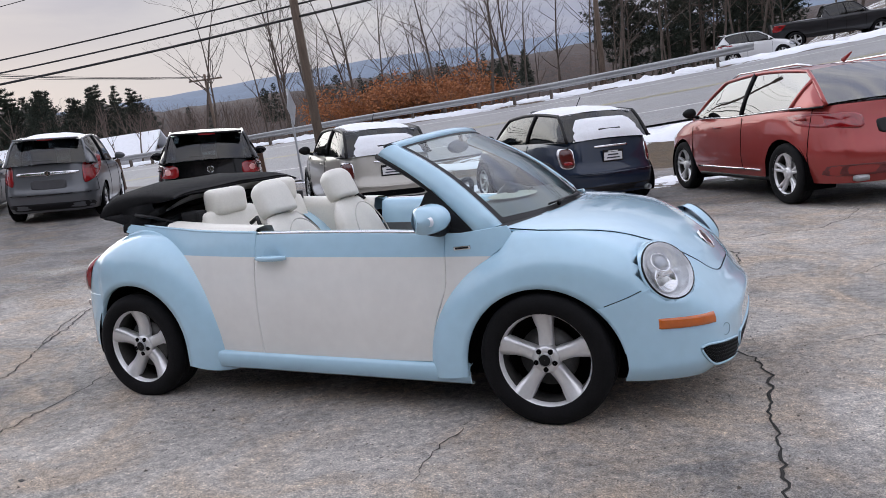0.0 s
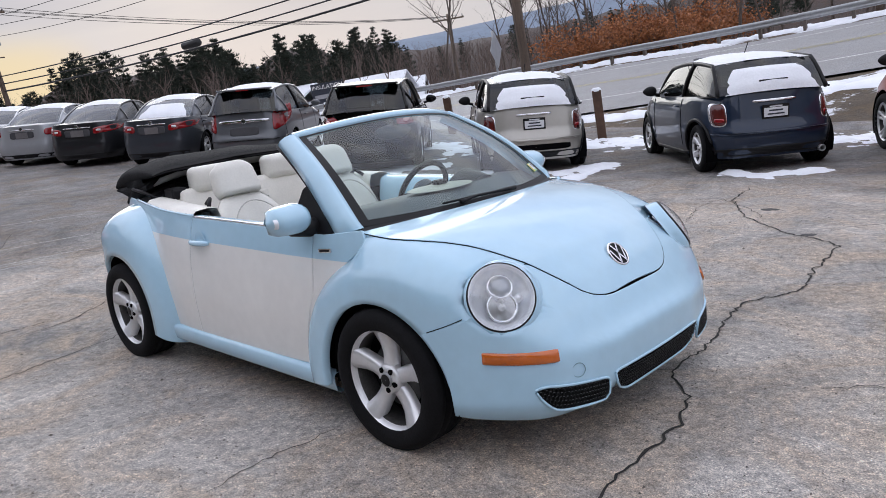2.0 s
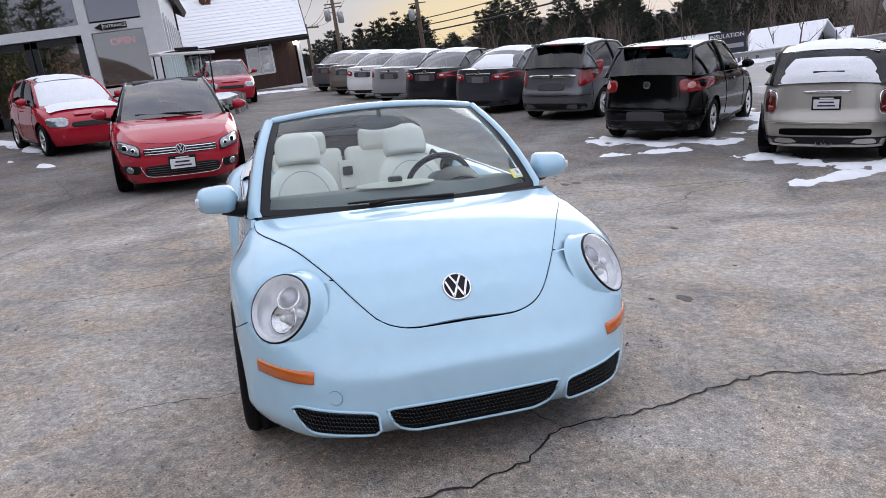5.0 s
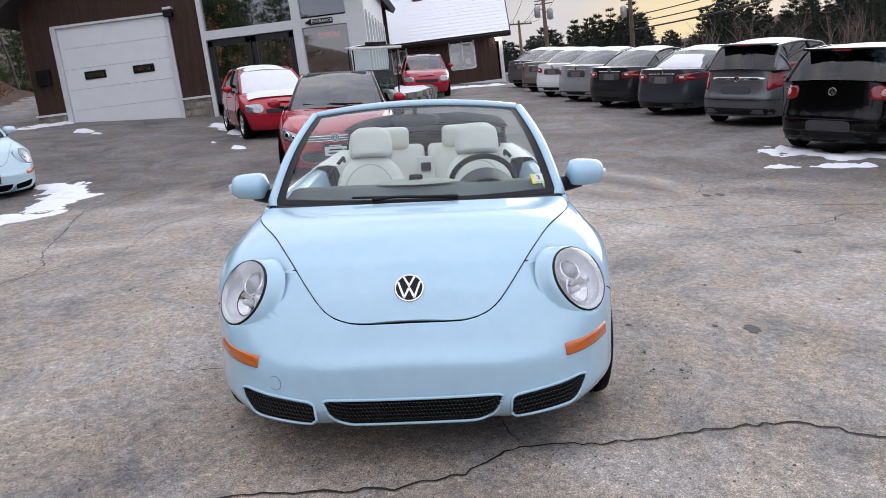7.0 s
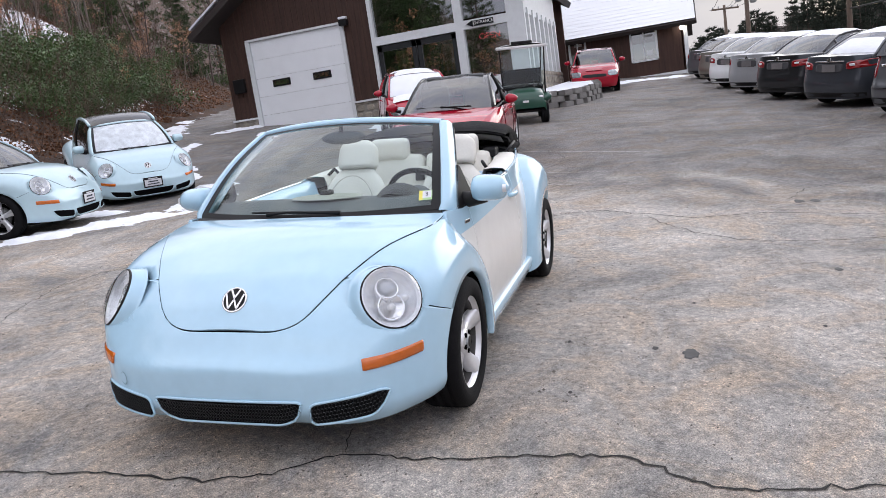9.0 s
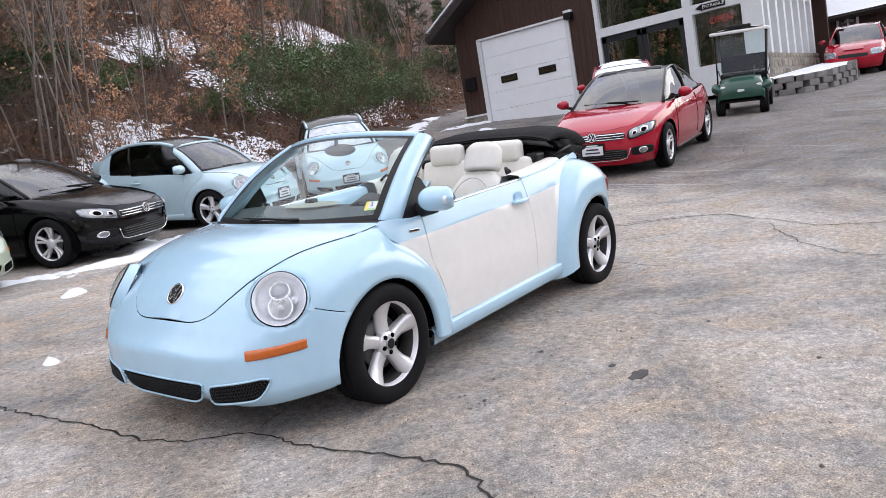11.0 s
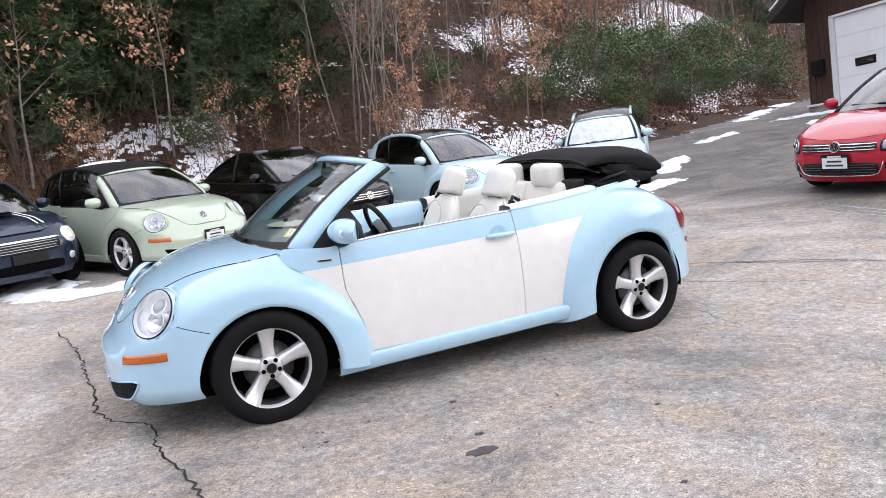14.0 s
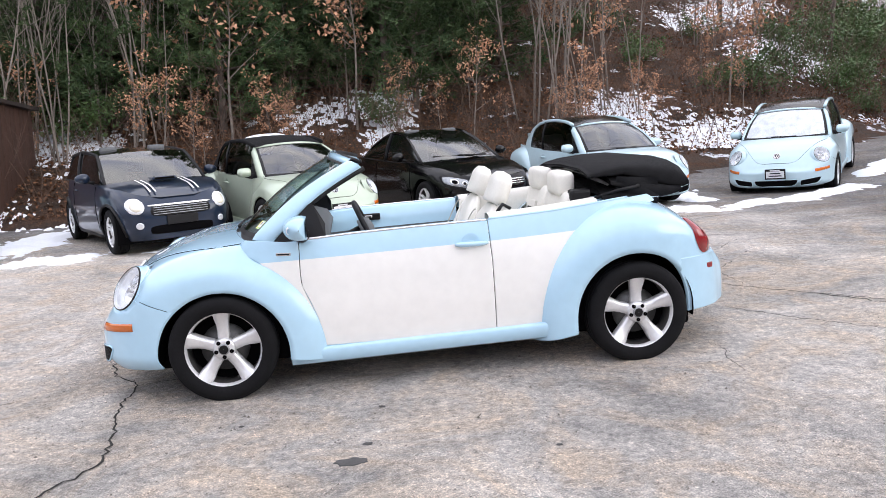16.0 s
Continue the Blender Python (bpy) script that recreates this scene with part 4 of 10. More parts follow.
mesh_object("sign_arrow", V, [(0, 1, 2), (5, 4, 3), (0, 3, 4, 1), (1, 4, 5, 2), (2, 5, 3, 0)], BLACK, shop, smooth=False)


def lettering(text, size, at, rot, mat, parent=None, name="lettering"):
    c = bpy.data.curves.new(name, "FONT")
    c.body, c.size, c.align_x, c.align_y, c.extrude = text, size, "CENTER", "CENTER", 0.002
    c.materials.append(mat)
    o = new(name, c)
    o.parent = parent
    o.matrix_basis = Matrix.Translation(at) @ rot
    return o


FACE_X = Matrix(((0, 0, 1, 0), (1, 0, 0, 0), (0, 1, 0, 0), (0, 0, 0, 1)))
lettering("ENTRANCE", 0.12, (FX + 0.155, -3.46, 4.03), FACE_X, WHITEPLASTIC, shop)
lettering("OPEN", 0.26, (FX - 0.06, -3.35, 3.62), FACE_X, material("neon_red", (1.0, 0.06, 0.08), rough=0.4, emit=2.2), shop, "neon_lettering")
# side of the entrance, with white mullions over a stone base
box("side_header", (6.0, 0.2, 2.0), (FX - 3.0, -2.3, 5.1), WHITEW, shop)
for k in range(7):
    box("mullion", (0.20, 0.22, 1.9), (FX - 0.35 - k * 0.88, -2.26, 3.3), WHITEW, shop)
v, f = grid([[(FX, -2.34, 2.3), (FX - 6, -2.34, 2.3)], [(FX, -2.34, 4.2), (FX - 6, -2.34, 4.2)]], flip=True)
mesh_object("window_pane", v, f, SHOPGLASS, shop, smooth=False)
box("side_base", (6.0, 0.2, 2.4), (FX - 3.0, -2.32, 1.2), MORTAR, shop)
stone_face(shop, FX - 6.0, FX, gz0 - 0.5, 2.42, 3, -2.22, "x", 0.3)
# roof of the main block
ROOFD = material("dark_fascia", (0.03, 0.022, 0.02), rough=0.7, var=0.2)
def slab(name, pts, thick, mat, parent):
    n = (Vector(pts[1]) - Vector(pts[0])).cross(Vector(pts[2]) - Vector(pts[0])).normalized() * thick
    V = [Vector(q) for q in pts] + [Vector(q) - n for q in pts]
    k = len(pts)
    F = [tuple(range(k)), tuple(range(2 * k - 1, k - 1, -1))] + [(i, i + k, (i + 1) % k + k, (i + 1) % k) for i in range(k)]
    return mesh_object(name, V, F, mat, parent, smooth=False)
slab("roof_slope", [(FX + 0.8, -13.3, 5.22), (FX - 9.2, -13.3, 5.22), (FX - 9.2, -7.6, 8.76), (FX + 0.8, -7.6, 8.76)], -0.22, ROOFD, shop)
slab("roof_slope", [(FX + 0.8, -7.6, 8.76), (FX - 9.2, -7.6, 8.76), (FX - 9.2, -1.9, 5.22), (FX + 0.8, -1.9, 5.22)], -0.22, ROOFD, shop)
slab("roof_snow", [(FX + 0.7, -13.25, 5.47), (FX - 9.2, -13.25, 5.47), (FX - 9.2, -7.6, 9.0), (FX + 0.7, -7.6, 9.0)], -0.06, SNOW, shop)

# ---- low wing behind ----
WX = -31.0
wz = float(ground_z(WX, 1.5)) - 0.1
wing = thing("low_wing", Matrix.Identity(4), "low brown boarded wing with a steep snow-dusted roof", "building")
for y0, y1, z0, z1 in ((-9.0, -2.60, wz - 0.5, 4.1), (-1.88, 0.10, wz - 0.5, 4.1), (1.20, 2.45, wz - 0.5, 4.1), (-2.60, -1.88, wz - 0.5, 2.75), (-2.60, -1.88, 4.0, 4.1), (0.10, 1.20, wz - 0.5, 2.6), (0.10, 1.20, 3.92, 4.1)):
    wall_piece("wall", y0, y1, z0, z1, BROWN, wing, WX, 0.2)
for y in np.arange(-8.9, 2.4, 0.22):
    if not (-2.6 < y < -1.88 or 0.1 < y < 1.2):
        box("batten", (0.025, 0.03, 4.0 - wz), (WX + 0.01, float(y), (4.0 + wz) / 2), BROWN, wing)
for y0, y1, z0, z1 in ((-2.60, -1.88, 2.75, 4.0), (0.10, 1.20, 2.6, 3.92)):
    w = new("window"); w.empty_display_size = 0.1; w.parent = wing
    v, f = grid([[(WX - 0.05, y0, z0), (WX - 0.05, y1, z0)], [(WX - 0.05, y0, z1), (WX - 0.05, y1, z1)]])
    mesh_object("pane", v, f, SHOPGLASS, w, smooth=False)
    for a, b, c, d in ((y0 - 0.04, y0 + 0.04, z0, z1), (y1 - 0.04, y1 + 0.04, z0, z1), (y0, y1, z0 - 0.04, z0 + 0.04), (y0, y1, z1 - 0.04, z1 + 0.04), ((y0 + y1) / 2 - 0.025, (y0 + y1) / 2 + 0.025, z0, z1)):
        box("window_frame", (0.10, b - a, d - c), (WX + 0.0, (a + b) / 2, (c + d) / 2), WHITEW, w)
    box("sign_bar", (0.01, 0.34, 0.10), (WX - 0.02, y1 - 0.32, z1 - 0.28), material("sign_text_grey", (0.5, 0.5, 0.5), rough=0.5), w)
    box("sign_bar", (0.01, 0.26, 0.24), (WX - 0.02, y1 - 0.32, z0 + 0.3), PLATE, w)
wall_piece("end_wall", 2.25, 2.45, wz - 0.5, 4.1, BROWN, wing, WX, 8.0)
box("corner_board", (0.16, 0.16, 4.1 - wz), (WX + 0.02, 2.42, (4.1 + wz) / 2), WHITEW, wing)
box("skirting", (0.08, 11.4, 0.14), (WX + 0.03, -3.3, wz + 0.12), WHITEW, wing)
slab("roof_slope", [(WX + 0.55, -9.5, 3.92), (WX + 0.55, 2.9, 3.92), (WX - 4.3, 2.9, 8.9), (WX - 4.3, -9.5, 8.9)], 0.2, ROOFD, wing)
# courses of shingle with snow between
cs = None
for k in range(30):
    q0, q1 = k / 30, (k + 1) / 30
    P = lambda q, l: (WX + 0.5 - 4.75 * q + l * 0.72, 3.98 + 4.9 * q + l * 0.7)
    (xa, za), (xb, zb) = P(q0, 0.052), P(q1 + 0.002, 0.040)
    v, f = grid([[(xa, -9.4, za), (xa, 2.85, za)], [(xb, -9.4, zb), (xb, 2.85, zb)]])
    mesh_object("shingle_course", v, f, material("snow_dusted_shingle", (0.72, 0.75, 0.80), rough=0.8, color2=(0.90, 0.92, 0.95), scale=1.4, thresh=0.30, contrast=0.06), wing, smooth=False)
slab("roof_slope", [(WX - 4.3, -9.5, 8.9), (WX - 4.3, 2.9, 8.9), (WX - 9.0, 2.9, 4.0), (WX - 9.0, -9.5, 4.0)], 0.2, ROOFD, wing)
mesh_object("gable_end", [(WX, 2.4, 4.0), (WX - 8.4, 2.4, 4.0), (WX - 4.3, 2.4, 8.6)], [(0, 2, 1)], BROWN, wing, smooth=False)
BRICK = material("chimney_brick", (0.13, 0.05, 0.035), rough=0.9, var=0.3, scale=5, rand=0.2)
ch = thing("brick_chimney", Matrix.Translation((WX - 1.6, -1.2, 5.2)), "small weathered red brick chimney on the wing's roof", "chimney")
for k in range(18):
    for j in range(2):
        for e in range(3):
            o = 0.11 if (k + e) % 2 else 0.0
            if e < 2:
                part("brick", box_bm(0.09, 0.20, 0.065, 0.006, (0.20 if e else -0.20, -0.105 + j * 0.22 + (o - 0.05) * 0.4, 0.04 + k * 0.075)), BRICK, ch)
            else:
                part("brick", box_bm(0.28, 0.09, 0.065, 0.006, (0, -0.21 + j * 0.42, 0.04 + k * 0.075)), BRICK, ch)
lp = thing("wall_lamp", Matrix.Translation((WX + 0.25, 2.28, 3.74)), "lit bulkhead lamp under the eave of the wing", "lamp")
v, f = grid([[(0.10 * math.cos(a) * k, 0.10 * math.sin(a) * k, z) for a in np.linspace(0, 2 * math.pi, 16, endpoint=False)] for k, z in ((0.05, 0.1), (0.8, 0.08), (1.0, 0.0), (0.8, -0.08), (0.05, -0.10))], close=True, flip=True)
mesh_object("globe", v, f, material("lamp_globe", (1.0, 0.93, 0.82), rough=0.4, emit=14.0), lp)
box("bracket", (0.2, 0.06, 0.06), (-0.14, 0, 0.06), BLACK, lp)
# block wall with a snowy bed in front of the entrance side
GREYBLOCK = material("grey_block", (0.20, 0.19, 0.18), rough=0.9, var=0.25, scale=6, rand=0.2, bump=0.4, bump_scale=35)
bed = thing("retaining_wall", Matrix.Identity(4), "low curved wall of grey concrete blocks holding a snowy bed", "retaining wall")
path = [(-17.4, -2.1), (-17.8, -1.2), (-18.8, -0.75), (-20.4, -0.5), (-22.5, -0.8), (-24.0, -1.6)]
for k in range(3):
    pts = []
    for a, b in zip(path, path[1:]):
        d = Vector(b) - Vector(a)
        n = max(1, int(d.length / 0.42))
        for i in range(n):
            c = Vector(a) + d * ((i + (0.5 if k % 2 else 0.1)) / n)
            bm = box_bm(0.40, 0.24, 0.165, 0.018, (0, 0, 0))
            o = part("block", bm, GREYBLOCK, bed)
            o.matrix_basis = Matrix.Translation((c.x, c.y, 0.06 + float(ground_z(c.x, c.y)) + k * 0.165)) @ Matrix.Rotation(math.atan2(d.y, d.x), 4, "Z")
V = [(x, y, float(ground_z(x, y)) + 0.46) for i, (x, y) in enumerate(path)] + [(-24.0, -2.2, 1.95), (-18.6, -2.2, 1.75)]
o = mesh_object("snow_bed", V, [tuple(range(len(V)))], SNOW, bed, smooth=False)
o.data.flip_normals() if o.data.polygons[0].normal.z < 0 else None
# dark timber shed at the foot of the hill
sz = float(ground_z(8.0, -10.2))
shed = thing("timber_shed", Matrix.Identity(4), "dark brown timber shed standing at the foot of the hill", "shed")
for k in range(9):
    box("board", (0.03, 0.19, 2.2), (7.42, -10.2 - 0.2 * k, sz + 1.0), BROWN, shed)
    box("board", (0.19, 0.03, 2.2), (7.52 + 0.2 * k, -10.08, sz + 1.0), BROWN, shed)
box("shed_core", (1.8, 1.8, 2.15), (8.34, -11.0, sz + 1.0), ROOFD, shed)
box("shed_roof", (2.1, 2.1, 0.08), (8.34, -11.0, sz + 2.15), ROOFD, shed, bevel=0.01)
# far sheds and sign beyond the road bend
FARW = material("far_white_wall", (0.62, 0.63, 0.65), rough=0.7, var=0.06)
for x, y, w, d, h, rot in ((-57, 34, 14, 9, 2.4, 25), (-50, 43, 9, 7, 2.2, 40), (-46, 40, 5, 5, 2.6, 30)):
    s = thing("far_shed", upright_pose(x, y, rot, -1.2), "white low shed with a snow-covered roof beyond the road", "shed", "far sheds")
    box("wall", (w, d, h), (0, 0, h / 2), FARW, s)
    slab("roof", [(-w / 2 - 0.3, -d / 2 - 0.3, h - 0.1), (w / 2 + 0.3, -d / 2 - 0.3, h - 0.1), (w / 2 + 0.3, 0, h + 1.5), (-w / 2 - 0.3, 0, h + 1.5)], 0.15, SNOW, s)
    slab("roof", [(-w / 2 - 0.3, 0, h + 1.5), (w / 2 + 0.3, 0, h + 1.5), (w / 2 + 0.3, d / 2 + 0.3, h - 0.1), (-w / 2 - 0.3, d / 2 + 0.3, h - 0.1)], 0.15, SNOW, s)
s = thing("trade_sign", upright_pose(-43.4, 32.9, 125, 0.2), "dark board on posts lettered INSULATION", "sign")
box("board", (0.08, 2.6, 1.5), (0, 0, 1.3), material("sign_dark", (0.03, 0.035, 0.05), rough=0.5), s)
for o in (-1.1, 1.1):
    box("leg", (0.08, 0.08, 1.2), (0, o, 0.3), POLE, s)
lettering("INSULATION", 0.42, (-0.06, 0, 1.75), FACE_X @ Matrix.Rotation(math.pi, 4, "Y"), WHITEPLASTIC, s)
box("print_bar", (0.02, 2.2, 0.3), (-0.05, 0, 1.05), material("sign_bar_grey", (0.35, 0.35, 0.37), rough=0.5), s)
# ---- wheels ----
# barrel and disc colours are dark to hold the shade behind the spokes
BARREL = material("shaded_barrel_alloy", (0.075, 0.072, 0.070), rough=0.5, metal=0.5, var=0.3, scale=12)
FACET = material("lamp_facet", (0.84, 0.86, 0.89), rough=0.3, metal=0.3, var=0.12, scale=40)
DISC = material("brake_disc_steel", (0.10, 0.10, 0.10), rough=0.45, metal=0.8, var=0.2, scale=30)


def wheel(parent, x, y, z, r, width, side, rim=ALLOY, spokes=5, rim_r=0.72, hub_logo=True, twin=False, name="wheel"):
    """A wheel under its car: tyre with tread grooves, rim barrel, spokes, brake disc, hub cap. side: +1 faces +y."""
    w = new(name)
    w.empty_display_size = 0.1
    w.parent = parent
    w.matrix_basis = pose(x, y, z, 0, 0, 0 if side > 0 else 180)
    h, rr = width / 2, r * rim_r
    prof = [(rr * 0.97, -h * 0.85), (rr, -h * 0.95), (r * 0.86, -h * 1.02), (r * 0.955, -h * 0.93), (r * 0.985, -h * 0.8), (r, -h * 0.62)]
    for g in (-0.42, 0.0, 0.42):
        prof += [(r, h * (g - 0.06)), (r * 0.975, h * (g - 0.035)), (r * 0.975, h * (g + 0.035)), (r, h * (g + 0.06))]
    prof += [(r, h * 0.62), (r * 0.985, h * 0.8), (r * 0.955, h * 0.93), (r * 0.86, h * 1.02), (rr, h * 0.95), (rr * 0.97, h * 0.85)]
    v, f = lathe(prof, 48)
    mesh_object("tyre", v, f, RUBBER, w)
    v, f = lathe([(rr * 0.92, h * 0.60), (rr * 0.94, h * 0.74), (rr, h * 0.92), (rr * 1.03, h * 0.96), (rr * 1.02, h * 0.86)], 48)
    mesh_object("rim", v, f, rim, w)
    v, f = lathe([(rr * 0.96, -h * 0.8), (rr * 0.92, -h * 0.3), (rr * 0.905, h * 0.45), (rr * 0.921, h * 0.60)], 48)
    mesh_object("rim_barrel", v, f, BARREL, w)
    v, f = lathe([(0.001, h * 0.12), (rr * 0.62, h * 0.12), (rr * 0.62, h * 0.02), (0.001, h * 0.02)], 32)
    mesh_object("brake_disc", v, f, DISC, w)
    v, f = lathe([(0.001, -h * 0.3), (rr * 0.9, -h * 0.3)], 24)
    mesh_object("backing", v, f, DARKHOLE, w)
    first = None
    for s in range(spokes):
        if first is None:
            V, F = [], []
            offs = (-0.16, 0.16) if twin else (0.0,)
            for o in offs:
                wi, wo = (0.07, 0.08) if twin else (0.135, 0.215)
                rows = []
                for q in np.linspace(0, 1, 6):
                    rad = rr * (0.16 + 0.80 * q)
                    half = rr * (wi + (wo - wi) * q) * (0.88 if 0.2 < q < 0.7 else 1.0)
                    cx = o * rr * q
                    yf = h * (0.62 + 0.22 * q - 0.18 * math.sin(q * math.pi))
                    rows.append([(cx - half, yf - 0.045, rad), (cx - half * 0.92, yf - 0.006, rad), (cx - half * 0.35, yf, rad), (cx + half * 0.35, yf, rad), (cx + half * 0.92, yf - 0.006, rad), (cx + half, yf - 0.045, rad)])
                vv, ff = grid(rows)
                F += [tuple(i + len(V) for i in q) for q in ff]
                V += [tuple(p) for p in vv]
            first = mesh_object("spoke", V, F, rim, w)
            first.data.flip_normals()
        else:
            shared("spoke", first, w, pose(0, 0, 0, 0, 360 * s / spokes, 0))
    v, f = lathe([(rr * 0.30, h * 0.30), (rr * 0.29, h * 0.60), (rr * 0.24, h * 0.70), (rr * 0.16, h * 0.72), (0.001, h * 0.73)], 30)
    mesh_object("hub", v, f, rim, w)
    v, f = lathe([(rr * 0.15, h * 0.70), (rr * 0.145, h * 0.78), (rr * 0.12, h * 0.80), (0.001, h * 0.80)], 24)
    mesh_object("hub_cap", v, f, STEEL if hub_logo else rim, w, "round dark hub cap" if hub_logo else "")
    if hub_logo:
        v, f = lathe([(rr * 0.118, h * 0.806), (rr * 0.10, h * 0.815), (0.001, h * 0.81)], 24)
        mesh_object("cap_centre", v, f, BLACK, w)
    if not twin:
        nut = None
        for s in range(5):
            an = radians(90 + 36 + 72 * s)
            m = pose(rr * 0.205 * math.cos(an), h * 0.70, rr * 0.205 * math.sin(an))
            if nut is None:
                v, f = lathe([(0.012, -0.004), (0.012, 0.006), (0.001, 0.006)], 10)
                nut = mesh_object("bolt_recess", v, f, DARKHOLE, w)
                nut.matrix_basis = m
            else:
                shared("bolt_recess", nut, w, m)
    return w


# ---- the rounded two-door car: body as one implicit form, panels laid on it ----
NOSE = [(0.10, 1.90), (0.16, 1.975), (0.20, 2.01), (0.28, 2.038), (0.36, 2.046), (0.43, 2.048), (0.452, 2.046), (0.468, 2.030), (0.49, 2.008), (0.52, 1.985), (0.57, 1.953), (0.67, 1.875), (0.765, 1.755), (0.845, 1.565), (0.882, 1.43), (0.905, 1.30), (0.922, 1.15), (0.938, 1.0), (0.955, 0.85)]
TAIL = [(0.10, 1.86), (0.2, 1.95), (0.3, 2.0), (0.4, 2.0), (0.5, 1.97), (0.6, 1.92), (0.7, 1.83), (0.8, 1.71), (0.9, 1.55), (1.0, 1.31), (1.05, 1.1), (1.1, 0.8)]
SIDE = [(0.10, 0.765), (0.2, 0.79), (0.3, 0.803), (0.5, 0.812), (0.7, 0.800), (0.82, 0.778), (0.93, 0.748), (1.05, 0.70), (1.2, 0.62)]
PLAN = [(-2.2, 0.02), (-2.0, 0.36), (-1.94, 0.52), (-1.85, 0.635), (-1.72, 0.73), (-1.6, 0.795), (-1.45, 0.846), (-1.25, 0.88), (0, 0.9), (1.25, 0.885), (1.42, 0.878), (1.55, 0.862), (1.64, 0.838), (1.72, 0.800), (1.86, 0.705), (1.96, 0.60), (2.02, 0.45), (2.06, 0.2), (2.2, 0.02)]
FENDER = {"front": (1.27, 0.28, 0.68, 0.62, 1.235, 0.265, 0.375), "rear": (-1.225, 0.30, 0.68, 0.72, -1.225, 0.31, 0.375)}


def body_side(x, z):
    x = np.asarray(x, float)
    t = 1 - 0.11 * np.clip((-0.35 - x) / 0.9, 0, 2) ** 2 - 0.05 * np.clip((x - 0.55) / 0.6, 0, 1.4) ** 2
    return smooth_curve(z, SIDE, 0.05) * t


def body_core(x, y, z):
    ya = np.abs(y)
    crown = 0.13 - 0.08 * np.clip((1.9 - x) / 0.3, 0, 1)
    front = (x + 0.13 * ya ** 2 + 0.10 * ya ** 4) - smooth_curve(z + crown * ya ** 2, NOSE, 0.010)
    back = (-x + 0.12 * ya ** 2) - smooth_curve(z + 0.18 * ya ** 2, TAIL, 0.04)
    flank = ya - np.maximum(body_side(x, z), 0.3)
    h = np.clip(0.5 + 0.5 * (front - flank) / 0.06, 0, 1) * (x > 1.0)
    top = np.where(x > 1.0, flank * (1 - h) + front * h + 0.06 * h * (1 - h), np.maximum(front, flank))
    return np.maximum(top, back)


def body_fender(x, y, z, which):
    xc, zc, a, b = FENDER[which][:4]
    a = np.where(x < xc, 0.73, a) if which == "front" else a
    rho = np.sqrt(((x - xc) / a) ** 2 + ((z - zc) / b) ** 2) + 1e-9
    return ((rho ** 9 + (np.abs(y) / 0.868) ** 3) ** (1 / 9) - 1) * 0.5


def body_all(x, y, z, k=0.08):
    c = body_core(x, y, z)
    for w in ("front", "rear"):
        f = body_fender(x, y, z, w)
        h = np.clip(0.5 + 0.5 * (f - c) / k, 0, 1)
        c = f * (1 - h) + c * h - k * h * (1 - h)
    g = np.abs(y) - smooth_curve(x, PLAN, 0.05)
    h = np.clip(0.5 + 0.5 * (g - c) / 0.05, 0, 1)
    return c * (1 - h) + g * h + 0.05 * h * (1 - h)


def cast(O, D, field, far=1.6, steps=140):
    """Where rays from O along D first enter the form."""
    O, D = np.broadcast_arrays(np.asarray(O, float), np.asarray(D, float))
    lo = np.zeros(O.shape[:-1]); hi = np.full(O.shape[:-1], far); done = np.zeros(O.shape[:-1], bool)
    for t in np.linspace(0, far, steps)[1:]:
        p = O + D * t
        inside = (field(p[..., 0], p[..., 1], p[..., 2]) < 0) & ~done
        hi[inside], lo[inside] = t, t - far / (steps - 1)
        done |= inside
    for _ in range(18):
        mid = (lo + hi) / 2
        p = O + D * mid[..., None]
        ins = field(p[..., 0], p[..., 1], p[..., 2]) < 0
        hi, lo = np.where(ins, mid, hi), np.where(ins, lo, mid)
    return O + D * hi[..., None]


TIP = 1.950


def hood_half(x):
    return smooth_curve(x, [(0.9, 0.71), (1.06, 0.712), (1.15, 0.715), (1.22, 0.712), (1.3, 0.69), (1.4, 0.643), (1.5, 0.588), (1.6, 0.537), (1.7, 0.480), (1.75, 0.452), (1.80, 0.417), (1.86, 0.372), (1.89, 0.342), (1.916, 0.302), (1.935, 0.25), (1.944, 0.20), (1.948, 0.14), (TIP, 0.0), (2.2, 0.0)], 0.0015)


